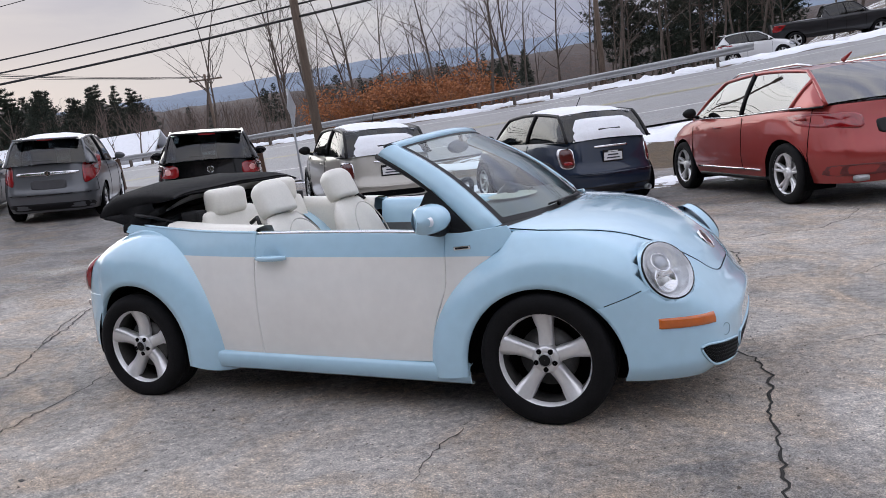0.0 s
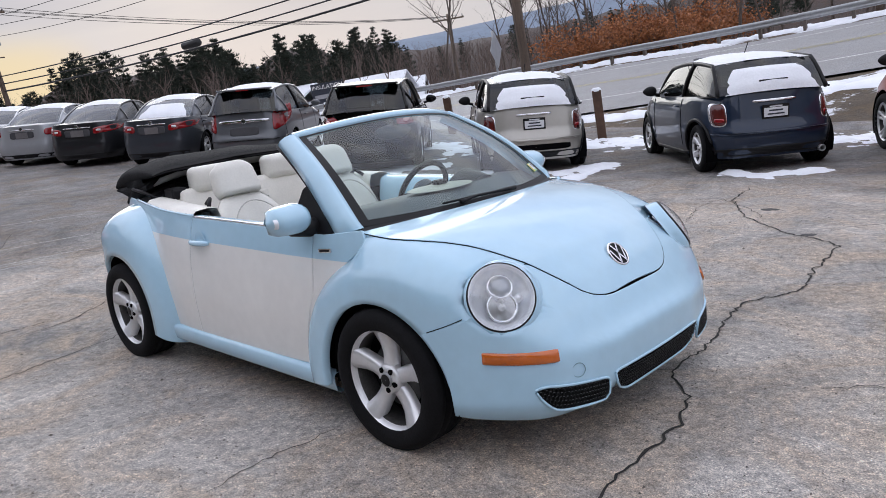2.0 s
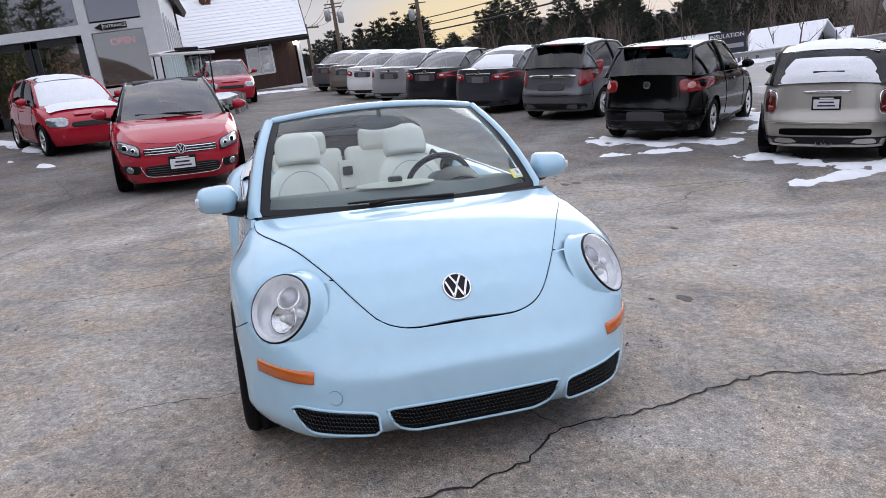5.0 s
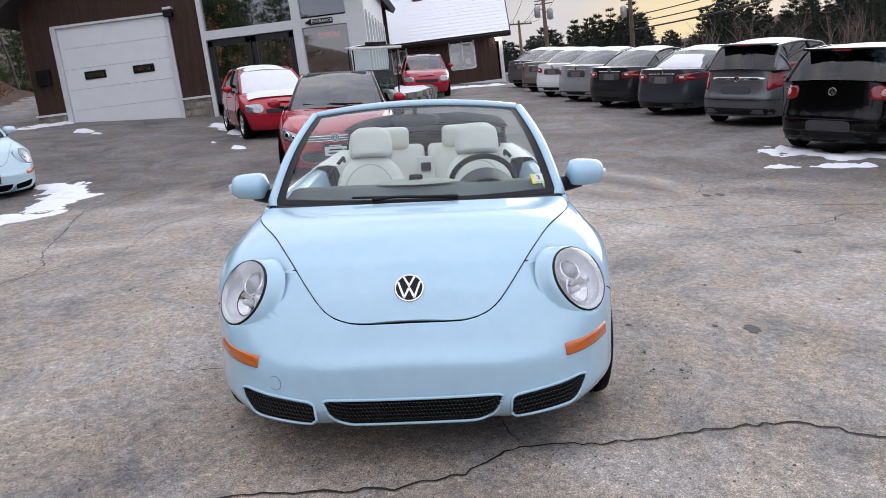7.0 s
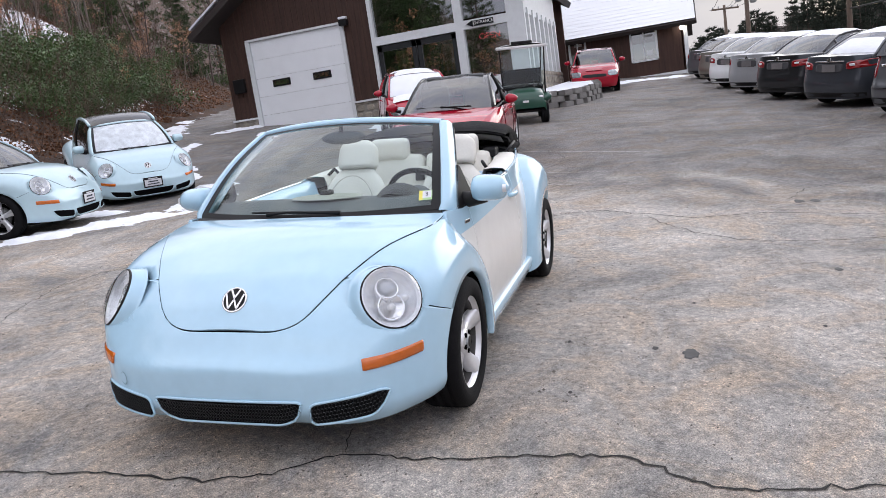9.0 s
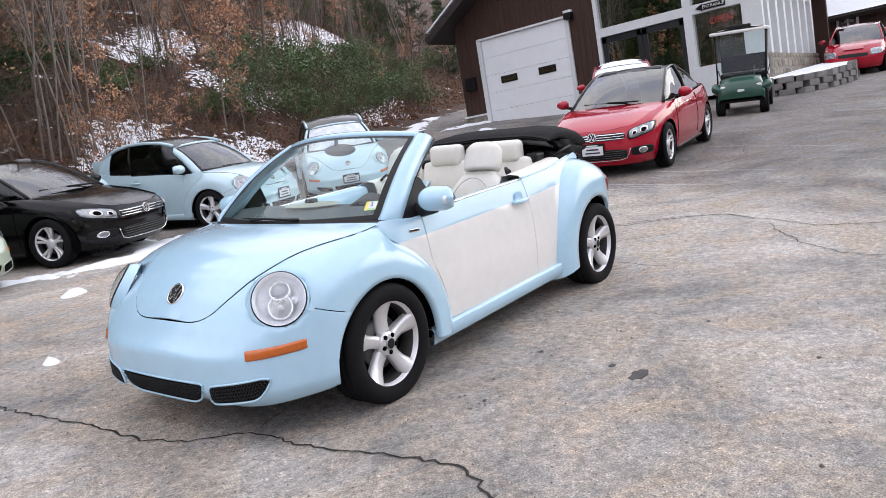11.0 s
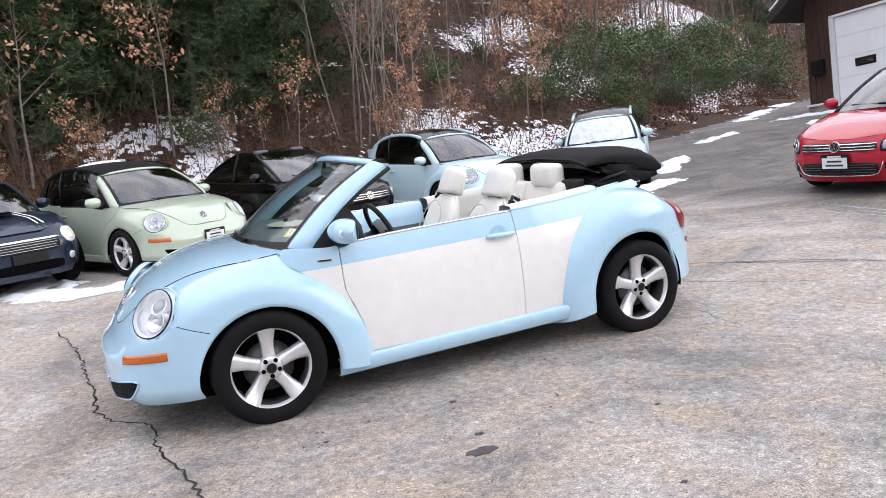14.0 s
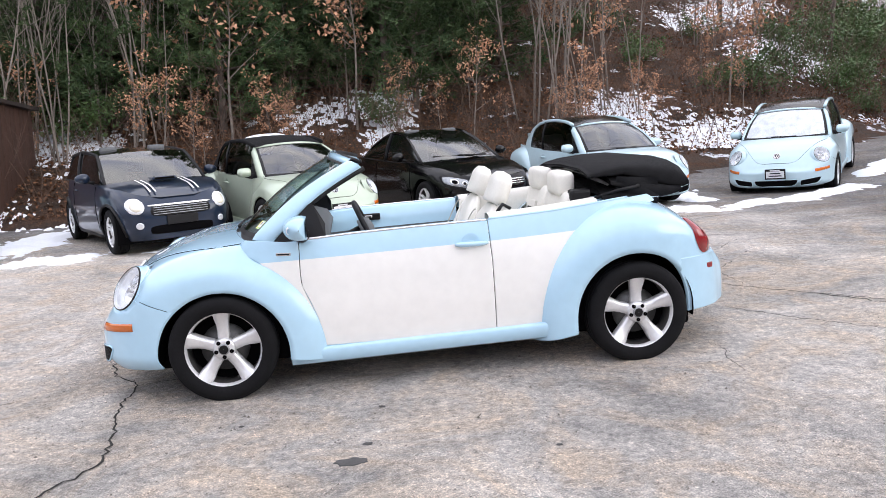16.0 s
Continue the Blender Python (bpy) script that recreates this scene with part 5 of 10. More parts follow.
def fender_field(which, n=44):
    """The fender from the lip of the wheel arch over the shoulder, as an arch of n ribs."""
    xc, zc, a, b, xa, za, ra = FENDER[which]
    th = np.radians(np.linspace(190, 12, n) if which == "front" else np.linspace(-12, 179, n))
    rows = []
    for t in th:
        c, s = (0.73 if which == "front" and math.cos(t) < 0 else a) * math.cos(t), b * math.sin(t)
        A, B, C = c * c + s * s, 2 * (c * (xc - xa) + s * (zc - za)), (xc - xa) ** 2 + (zc - za) ** 2 - ra * ra
        lip = (-B + math.sqrt(B * B - 4 * A * C)) / (2 * A)
        if math.sin(t) < 0:
            lip = max(lip, (xa - xc + math.copysign(ra, math.cos(t))) / c)
        yin = 0.33 if which == "front" else 0.42
        cmax = 1 - (yin / 0.868) ** 3
        rho = np.concatenate([np.linspace(lip, 0.86, 8), (1 - (np.linspace(0.868 * (1 - 0.86 ** 9) ** (1 / 3), yin, 14)[1:] / 0.868) ** 3) ** (1 / 9)])
        y = 0.868 * (1 - np.minimum(rho ** 9, cmax)) ** (1 / 3)
        lipturn = [(xc + c * lip, 0.868 * (1 - lip ** 9) ** (1 / 3) - 0.03, zc + s * lip)]
        rows.append(lipturn + [(xc + c * r, yy, zc + s * r) for r, yy in zip(rho, y)])
    R = np.array(rows)
    w = np.clip((R[..., 0] - 1.02) / 0.12, 0, 1) if which == "front" else np.clip((-1.40 - R[..., 0]) / 0.14, 0, 1)
    w = (w * w * (3 - 2 * w) * (np.arange(R.shape[1]) > 0))[..., None]
    e = 0.004
    N = np.stack([body_fender(R[..., 0] + e * k[0], R[..., 1] + e * k[1], R[..., 2] + e * k[2], which) - body_fender(R[..., 0] - e * k[0], R[..., 1] - e * k[1], R[..., 2] - e * k[2], which) for k in np.eye(3)], -1)
    N /= np.linalg.norm(N, axis=-1, keepdims=True) + 1e-12
    R = R * (1 - w) + cast(R + N * 0.30, -N, body_all, 0.6) * w
    R[..., 1] = np.minimum(R[..., 1], smooth_curve(R[..., 0], PLAN, 0.05) - np.where(np.arange(R.shape[1]) == 0, 0.03, 0.004))
    return R


def bumper_tops():
    """Height of the cover's upper edge by the angle round the nose: bonnet line, headlight, seam to the arch."""
    ex = np.array([TIP - 0.002, 1.943, 1.925, 1.90, 1.86, 1.80, 1.74, 1.68, 1.63])
    ey = hood_half(ex)
    ez = cast(np.stack([ex, ey, 0 * ex + 1.4], -1), np.array((0, 0, -1.0)), body_all, 1.3, 200)[:, 2]
    tops = [(0, float(ez[0]))] + [(math.degrees(math.atan2(b, a - 1)), float(c) - 0.001) for a, b, c in zip(ex[1:], ey[1:], ez[1:])]
    return [q for q in tops if q[0] < 33.5] + [(36, 0.74), (42, 0.665), (48, 0.622), (53, 0.585), (59, 0.545), (70, 0.545)]


def bumper_field(front=True):
    """The wrapped bumper cover, from arch to arch, up to the bonnet line."""
    xa, za, ra = FENDER["front" if front else "rear"][4:]
    tops = bumper_tops()
    u = np.linspace(0, 1, 30)
    rows = []
    for a in np.concatenate([np.linspace(-1, -0.94, 4), np.linspace(-0.92, 0.92, 61), np.linspace(0.94, 1, 4)]):
        phi = np.full(30, a * 54.0)
        for _ in range(8):
            ab = np.abs(phi)
            top = smooth_curve(ab, tops, 0.6) if front else np.full(30, 0.62)
            zl = 0.165 + 0.047 * (ab / 55) ** 2 if front else np.full(30, 0.285)
            z = zl + (top - zl) * u
            xe = abs(xa) + np.sqrt(np.maximum(ra * ra - (z - za) ** 2, 0.01)) + 0.004
            phi = a * np.degrees(np.arctan2(0.832, xe - 1))
        rows.append(np.stack([np.radians(phi), z], -1))
    G = np.array(rows)
    sx = 1 if front else -1
    D = np.stack([-np.cos(G[..., 0]) * sx, -np.sin(G[..., 0]), np.zeros(G.shape[:2])], -1)
    O = np.stack([np.full(G.shape[:2], 1.0 * sx), np.zeros(G.shape[:2]), G[..., 1]], -1) - D * 1.45
    P = cast(O, D, body_all, 1.45)
    tuck = np.clip((0.28 - G[..., 1]) / 0.11, 0, 1) ** 1.7 * 0.075
    return P + D * tuck[..., None] - D * 0.003


def on_front(phi_deg, z, out=0.0):
    """A point of the bumper cover, by the angle round the nose and the height."""
    p, z = np.radians(np.asarray(phi_deg, float)), np.asarray(z, float)
    D = np.stack([-np.cos(p), -np.sin(p), 0 * p], -1)
    O = np.stack([0 * p + 1.0, 0 * p, z], -1) - D * 1.45
    return cast(O, D, body_all, 1.45) - D * (0.003 + np.asarray(out, float)[..., None])


def surface_normal(c, h):
    """The outward direction of the body round a point, averaged over a patch of half-width h."""
    g = np.zeros(3)
    for dx in (-h, 0, h):
        for dz in (-h, 0, h):
            p = np.array(c) + np.array((dx, 0, dz))
            for k in range(3):
                d = np.eye(3)[k] * 0.02
                g[k] += float(body_all(*(p + d))) - float(body_all(*(p - d)))
    return g / np.linalg.norm(g)


LAMP_C, LAMP_D = np.array((1.738, 0.636, 0.652)), np.array((-0.62, -0.58, -0.43)) / np.linalg.norm((0.62, 0.58, 0.43))


def lamp_well(P, s=1):
    """Sinks the sheet metal behind a headlight, to leave room for its bowl."""
    P = np.array(P, float)
    k = np.array((1, s, 1))
    D = LAMP_D * k
    e1 = np.cross((0, 0, 1), -D); e1 /= np.linalg.norm(e1)
    e2 = np.cross(-D, e1)
    r = P - LAMP_C * k
    q = np.hypot(r @ e1 / 0.128, r @ e2 / 0.132)
    near = np.abs(r @ D) < 0.2
    return P + D * (0.10 * np.clip((1.0 - q) / 0.08, 0, 1) * near)[..., None]


def badge(parent, at, normal, r, name="badge"):
    """A round chrome badge: ring, dark field and two chevrons."""
    n = Vector(normal).normalized()
    m = Matrix.Translation(at) @ n.to_track_quat("Y", "Z").to_matrix().to_4x4()
    b = new(name)
    b.empty_display_size = 0.05
    b.parent, b.matrix_basis = parent, m
    v, f = lathe([(r, -0.004), (r, 0.004), (r * 0.96, 0.006), (r * 0.88, 0.006), (r * 0.86, 0.003), (r * 0.85, -0.003)], 36)
    mesh_object("ring", v, f, CHROME, b, "chrome ring")
    v, f = lathe([(r * 0.86, 0.001), (0.001, 0.002)], 36)
    mesh_object("field", v, f, BLACK, b)
    def bar(x0, z0, x1, z1):
        bm = box_bm(math.hypot(x1 - x0, z1 - z0) * r + r * 0.08, 0.004, r * 0.14)
        bmesh.ops.rotate(bm, cent=(0, 0, 0), matrix=Matrix.Rotation(-math.atan2(z1 - z0, x1 - x0), 3, "Y"), verts=bm.verts)
        bmesh.ops.translate(bm, vec=((x0 + x1) / 2 * r, 0.004, (z0 + z1) / 2 * r), verts=bm.verts)
        part("bar", bm, CHROME, b)
    for x0, z0, x1, z1 in ((-0.34, 0.76, 0, 0.14), (0.34, 0.76, 0, 0.14), (-0.72, 0.40, -0.34, -0.70), (0.72, 0.40, 0.34, -0.70), (-0.34, -0.70, 0, 0.02), (0.34, -0.70, 0, 0.02)):
        bar(x0, z0, x1, z1)
    return b


def seat(parent, x, y, z, mat, width=0.52, head=True, recline=23):
    """A front seat: cushion, backrest with a sewn welt, headrest on two posts."""
    s = new("seat")
    s.empty_display_size = 0.1
    s.parent, s.matrix_basis = parent, pose(x, y, z)
    def pad(name, w, h, d, m, taper=0.85, bulge=0.03, label=""):
        rows = []
        for i, v in enumerate(np.concatenate([np.linspace(0, 0.7, 8), np.linspace(0.76, 1, 7)])):
            k = (1 - (1 - taper) * v ** 1.5) * (1 - 0.36 * max(0, (v - 0.66) / 0.34) ** 2.4) * (1 - 0.10 * max(0, 1 - v / 0.25) ** 2)
            fat = 1 - 0.38 * max(0, (v - 0.7) / 0.3) ** 2
            loop = []
            for an in np.linspace(0, 2 * math.pi, 22, endpoint=False):
                cx, cy = math.cos(an), math.sin(an)
                px = math.copysign(abs(cx) ** 0.55, cx) * w / 2 * k
                py = math.copysign(abs(cy) ** 0.7, cy) * d / 2 * fat - (bulge * 1.2 * (1 - (px / (w / 2)) ** 2) if cy > 0 and d > 0.13 else -bulge * 0.3 * (1 - (px / (w / 2)) ** 2))
                loop.append(m @ Vector((py, px, v * h)))
            rows.append([tuple(p) for p in loop])
        top = np.mean(np.array(rows[-1]), 0)
        bot = np.mean(np.array(rows[0]), 0)
        rows = [[tuple(bot + (np.array(p) - bot) * q) for p in rows[0]] for q in (0.01, 0.6)] + rows + [[tuple(top + (np.array(p) - top) * q + np.array((0, 0, 0.012 * (1 - q)))) for p in rows[-1]] for q in (0.8, 0.45, 0.01)]
        v, f = grid(rows, close=True)
        return mesh_object(name, v, f, mat, s, label)
    back = Matrix.Rotation(radians(-recline), 4, "Y")
    pad("cushion", width, 0.48, 0.17, Matrix.Translation((-0.02, 0, 0.08)) @ Matrix.Rotation(radians(82), 4, "Y"))
    pad("backrest", width, 0.60, 0.15, Matrix.Translation((-0.06, 0, 0.10)) @ back, taper=0.80)
    if head:
        hm = Matrix.Translation((-0.06, 0, 0.10)) @ back @ Matrix.Translation((-0.015, 0, 0.612))
        pad("headrest", 0.30, 0.20, 0.125, hm, taper=0.90)
        for o in (-0.055, 0.055):
            a, b2 = back @ Vector((-0.01, o, 0.57)), back @ Vector((-0.01, o, 0.64))
            rod("post", [Vector((-0.06, 0, 0.1)) + a, Vector((-0.06, 0, 0.1)) + b2], 0.008, CHROME, s)
    welt = []
    for an in np.linspace(-0.15 * math.pi, 1.15 * math.pi, 25):
        p = Vector((0.083, math.cos(an) * width * 0.335, 0.30 + math.sin(an) * 0.235))
        welt.append(Vector((-0.06, 0, 0.10)) + back @ p)
    rod("piping", welt, 0.004, GREYTRIM if mat is not LEATHER else material("leather_piping", (0.55, 0.53, 0.48), rough=0.6), s, sides=5)
    return s


def plate(parent, m, w=0.31, h=0.16, bars=True, frame_mat=None):
    """A dealer's plate: surround, white field and plain bars for the print."""
    p = new("number_plate")
    p.empty_display_size = 0.05
    p.parent, p.matrix_basis = parent, m
    box("surround", (0.008, w + 0.02, h + 0.02), (0, 0, 0), frame_mat or BLACK, p, bevel=0.003)
    box("field", (0.004, w - 0.02, h * 0.74), (0.006, 0, -0.008), PLATE, p)
    if bars:
        box("print_bar", (0.003, w * 0.5, h * 0.10), (0.008, 0, h * 0.41), PLATE, p)
        box("print_bar", (0.003, w * 0.55, h * 0.13), (0.009, 0, h * 0.08), PLATEINK, p)
        box("print_bar", (0.003, w * 0.66, h * 0.12), (0.009, 0, -h * 0.20), PLATEINK, p)
    return p


BELT = [(-1.5, 1.02), (-1.2, 0.995), (-0.75, 0.957), (-0.355, 0.937), (0.1, 0.926), (0.45, 0.914), (0.77, 0.896), (1.1, 0.885)]
TONE = [(-1.2, 0.85), (-0.93, 0.834), (-0.355, 0.813), (0.77, 0.784), (1.1, 0.775)]


def side_strip(x_of_z0, x_of_z1, zlo, zhi, nx=30, nz=10, out=0.0):
    """A piece of the flank between two edges, given as functions of height, and two heights, as functions of x."""
    rows = []
    for u in np.linspace(0, 1, nx):
        col = []
        for v in np.linspace(0, 1, nz):
            z, x = 0.5, 0.0
            for _ in range(4):
                x = x_of_z0(z) * (1 - u) + x_of_z1(z) * u
                z = float(zlo(x)) * (1 - v) + float(zhi(x)) * v
            col.append((x, float(body_side(x, z)) + out, z))
        rows.append(col)
    return np.array(rows)


def two_tone(x0, x1, zlo, zhi, nx, n_low, n_high):
    """A flank panel whose two paints meet along the tone line."""
    t = lambda x: interp(x, TONE)
    A, B = side_strip(x0, x1, zlo, t, nx, n_low), side_strip(x0, x1, t, zhi, nx, n_high)
    return np.concatenate([A, B[:, 1:]], 1)


def rounded_car(name, m, label, color, lower=None, top="down", full=False, group="", snow=False, screen=None, roof_mat=None):
    """The round-fendered two-door car: top is 'down' (hood folded), 'soft' (black canvas up) or 'hard' (steel roof)."""
    car = thing(name, m, label, "car", group)
    low = lower or color
    belt, tone = (lambda x: interp(x, BELT)), (lambda x: interp(x, TONE))
    door_f = lambda z: float(interp(z, [(0.2, 0.64), (0.258, 0.656), (0.44, 0.69), (0.56, 0.735), (0.632, 0.768), (0.7, 0.772), (0.95, 0.768)]))
    door_r = lambda z: float(interp(z, [(0.26, -0.365), (0.7, -0.358), (0.95, -0.345)]))
    g = 0.0028
    # inner shell, near-black in place of the shade behind every gap
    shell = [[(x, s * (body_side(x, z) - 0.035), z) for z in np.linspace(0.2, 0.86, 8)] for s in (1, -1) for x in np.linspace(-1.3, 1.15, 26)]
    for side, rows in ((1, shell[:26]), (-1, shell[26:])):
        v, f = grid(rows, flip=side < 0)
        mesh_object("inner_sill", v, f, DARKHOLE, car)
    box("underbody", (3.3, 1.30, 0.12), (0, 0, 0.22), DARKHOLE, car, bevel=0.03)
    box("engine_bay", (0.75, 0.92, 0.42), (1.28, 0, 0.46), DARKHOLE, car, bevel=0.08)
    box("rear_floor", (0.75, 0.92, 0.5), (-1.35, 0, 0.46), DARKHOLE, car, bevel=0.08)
    for sd, mirror in (("left", False), ("right", True)):
        s = -1 if mirror else 1
        door = new("door")
        door.empty_display_size = 0.1
        door.parent = car
        P = two_tone(lambda z: door_r(z) + g, lambda z: door_f(z) - g, lambda x: 0.268 + 0 * x, lambda x: belt(x) - 0.008, 44, 14, 8)
        panel("door_skin", P, low, door, "" if low is color else "white door skin with a pale blue upper band", mirror=mirror, split=(13, color))
        # belt moulding
        xs = np.linspace(-0.345, 0.765, 24)
        rod("belt_moulding", [(x, s * (float(body_side(x, belt(x))) - 0.006), float(belt(x)) - 0.002) for x in xs], 0.009, CHROME if full else BLACK, door, sides=6)
        # handle in its recess
        hy = float(body_side(-0.235, 0.815))
        v, f = lathe([(0.056, 0.0015), (0.05, 0.0025), (0.03, -0.002), (0.001, -0.004)], 26)
        cup = mesh_object("handle_recess", v, f, color, door)
        cup.matrix_basis = pose(-0.235, s * (hy + 0.001), 0.812, 0, 0, 0 if s > 0 else 180)
        hp = [(-0.335 + 0.195 * q, s * (hy + 0.014 + 0.022 * math.sin(math.pi * min(1, max(0, q)))), 0.806) for q in np.linspace(0, 1, 9)]
        rod("door_handle", hp, [0.010, 0.014, 0.015, 0.015, 0.015, 0.015, 0.015, 0.014, 0.010], color, door, sides=10)
        # cowl panel with the badge, in front of the door
        fr = lambda z: float(interp(z, [(0.30, 0.695), (0.44, 0.735), (0.55, 0.775), (0.60, 0.80), (0.66, 0.86), (0.75, 0.96), (0.80, 1.03), (0.85, 1.11), (0.885, 1.095), (0.93, 1.062)]))
        P = two_tone(lambda z: door_f(z) + g, fr, lambda x: 0.32 + 0 * x, lambda x: max(float(belt(x)) - 0.004, 0.890 + 0.10 * max(0.0, x - 0.85)), 16, 8, 8)
        panel("cowl_side", P, low, car, mirror=mirror, split=(7, color))
        if full:
            by = float(body_side(0.86, 0.82))
            mb = pose(0.86, s * (by + 0.002), 0.822, 0, -3, -3 * s)
            bx = box("side_badge", (0.085, 0.008, 0.018), (0, 0, 0), CHROME, car, "small chrome bar badge", bevel=0.003)
            bx.matrix_basis = mb
            bx = box("side_badge_inlay", (0.066, 0.011, 0.009), (0, 0, 0), BLACK, car)
            bx.matrix_basis = mb
        # rear quarter
        qr = lambda z: float(interp(z, [(0.25, -0.69), (0.55, -0.76), (0.7, -0.84), (0.82, -0.95), (0.9, -1.12), (0.96, -1.45), (1.03, -1.5)]))
        P = two_tone(qr, lambda z: door_r(z) - g, lambda x: 0.262 + 0 * x, lambda x: belt(x), 26, 14, 9)
        panel("rear_quarter", P, low, car, mirror=mirror, split=(13, color))
        rod("quarter_moulding", [(x, s * (float(body_side(x, belt(x))) - 0.006), float(belt(x)) + 0.002) for x in np.linspace(-1.25, -0.352, 18)], 0.009, color, car, sides=6)
        # sill
        P = []
        for x in np.linspace(0.86, -0.86, 30):
            zb = 0.165 + 0.036 * (0.86 - x) / 1.6
            P.append([(x, 0.76, zb - 0.004), (x, 0.802, zb - 0.002), (x, 0.814, zb + 0.008), (x, 0.822, zb + 0.050), (x, 0.822, zb + 0.078), (x, 0.814, zb + 0.091), (x, 0.78, zb + 0.096)])
        panel("sill", np.array(P), color, car, mirror=mirror, flip=True, roll=0.0)
        # fenders, arch liners
        for which in ("front", "rear"):
            F = fender_field(which)
            if which == "front":
                F = lamp_well(F)
            panel(which + "_fender", F, color, car, mirror=mirror, flip=(which == "front"), roll=0.0)
            xa, za, ra = FENDER[which][4:]
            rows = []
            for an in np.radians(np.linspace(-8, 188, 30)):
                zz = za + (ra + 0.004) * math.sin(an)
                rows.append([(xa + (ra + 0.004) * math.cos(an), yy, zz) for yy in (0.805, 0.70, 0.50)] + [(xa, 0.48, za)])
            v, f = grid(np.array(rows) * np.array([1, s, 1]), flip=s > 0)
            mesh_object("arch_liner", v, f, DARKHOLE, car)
        wheel(car, 1.238, s * 0.752, 0.305, 0.312, 0.215, s, hub_logo=full)
        wheel(car, -1.238, s * 0.752, 0.312, 0.312, 0.215, s, hub_logo=full)
        # headlight: bezel, bowl, projector, clear cover
        hl = new("headlight")
        hl.empty_display_size = 0.1
        hl.parent = car
        c0, D = LAMP_C * np.array((1, s, 1)), LAMP_D * np.array((1, s, 1))
        e1 = np.cross((0, 0, 1), -D); e1 /= np.linalg.norm(e1)
        e2 = np.cross(-D, e1)
        an = np.linspace(0, 2 * math.pi, 48, endpoint=False)
        rim = c0 + e1 * (0.128 * np.cos(an))[:, None] + e2 * (0.132 * np.sin(an))[:, None]
        off = (cast(rim - D * 0.5, D, body_all, 1.0) - rim) @ -D
        H = np.stack([np.ones(48), np.cos(an), np.sin(an), np.cos(2 * an), np.sin(2 * an)], -1)
        fit = np.linalg.lstsq(H, off, rcond=None)[0]
        fit[1:3] *= 0.22
        fit[3:] *= 0.3
        mid = float((cast(c0 - D * 0.5, D, body_all, 1.0) - c0) @ -D)
        swell = max(0.016, mid - float(fit[0]) + 0.008)
        lack = 0.0
        for q in (0.25, 0.45, 0.65, 0.8, 0.92):
            P = c0 + e1 * (0.128 * q * np.cos(an))[:, None] + e2 * (0.132 * q * np.sin(an))[:, None]
            have = fit[0] + q * (H[:, 1:3] @ fit[1:3]) + q * q * (H[:, 3:] @ fit[3:]) + swell * (1 - q * q)
            lack = max(lack, float(np.max((cast(P - D * 0.5, D, body_all, 1.0) - P) @ -D - have)))
        fit[0] += min(lack, 0.02) + 0.003
        def lamp_ring(q, out):
            base = fit[0] + q * (H[:, 1:3] @ fit[1:3]) + q * q * (H[:, 3:] @ fit[3:]) + swell * (1 - q * q)
            return c0 + e1 * (0.128 * q * np.cos(an))[:, None] + e2 * (0.132 * q * np.sin(an))[:, None] - D * (base + out)[:, None]
        inward = np.clip((np.outer(np.cos(an), e1) + np.outer(np.sin(an), e2)) @ np.array((0, -s, 0)), 0, 1)
        reach = 1.10 + 0.26 * inward ** 0.7
        edge = (c0 - lamp_ring(1.03, 0.004)) @ D
        rings = []
        for k in np.linspace(1, 0, 7):
            q = 1.03 + (reach - 1.03) * k
            P = c0 + e1 * (0.128 * q * np.cos(an))[:, None] + e2 * (0.132 * q * np.sin(an))[:, None]
            skin = np.clip((cast(P - D * 0.5, D, body_all, 1.0) - P) @ -D - 0.004 * k, edge - 0.06, edge + 0.02)
            w = k * k * (3 - 2 * k)
            rings.append(P - D * (edge * (1 - w) + skin * w)[:, None])
        v, f = grid(rings, close=True, flip=True)
        mesh_object("lamp_surround", v, f, color, hl)
        v, f = grid([lamp_ring(1.036, 0.000), lamp_ring(1.026, 0.007), lamp_ring(0.995, 0.011), lamp_ring(0.975, 0.005)], close=True, flip=True)
        mesh_object("bezel", v, f, BLACK, hl)
        v, f = grid([lamp_ring(0.985, 0.006), lamp_ring(0.955, 0.006), lamp_ring(0.93, -0.004), lamp_ring(0.87, -0.012)], close=True, flip=True)
        mesh_object("lamp_ring", v, f, LAMPSILVER, hl, "silver ring inside the lens")
        v, f = grid([lamp_ring(0.875, -0.011)] + [lamp_ring(q, -0.011 - 0.062 * (1 - (q / 0.87) ** 2) ** 0.6 - swell * (1 - q * q)) for q in (0.84, 0.78, 0.68, 0.55, 0.4, 0.2, 0.02)], close=True, flip=True)
        mesh_object("reflector", v, f, FACET, hl, "faceted chrome reflector bowl")
        v, f = grid([lamp_ring(0.99, 0.010)] + [lamp_ring(q, 0.012 + 0.006 * (1 - q * q)) for q in (0.95, 0.8, 0.6, 0.4, 0.2, 0.02)], close=True, flip=True)
        mesh_object("lens", v, f, CLEAR, hl, "clear domed lens")
        def spot(u, w, out):
            q = math.hypot(u, w)
            h = np.array((1, u / q, w / q, (u * u - w * w) / q ** 2, 2 * u * w / q ** 2))
            return c0 + e1 * 0.128 * u + e2 * 0.132 * w - D * (fit[0] + q * (h[1:3] @ fit[1:3]) + q * q * (h[3:] @ fit[3:]) + swell * (1 - q * q) + out)
        def seated(u, w, out):
            """A frame lying on the reflector there, facing out."""
            a, b = spot(u + 0.12, w, 0) - spot(u - 0.12, w, 0), spot(u, w + 0.12, 0) - spot(u, w - 0.12, 0)
            k = np.cross(a, b)
            k *= np.sign(k @ -D)
            return Matrix.Translation(spot(u, w, out)) @ Vector(k).to_track_quat("Y", "Z").to_matrix().to_4x4()
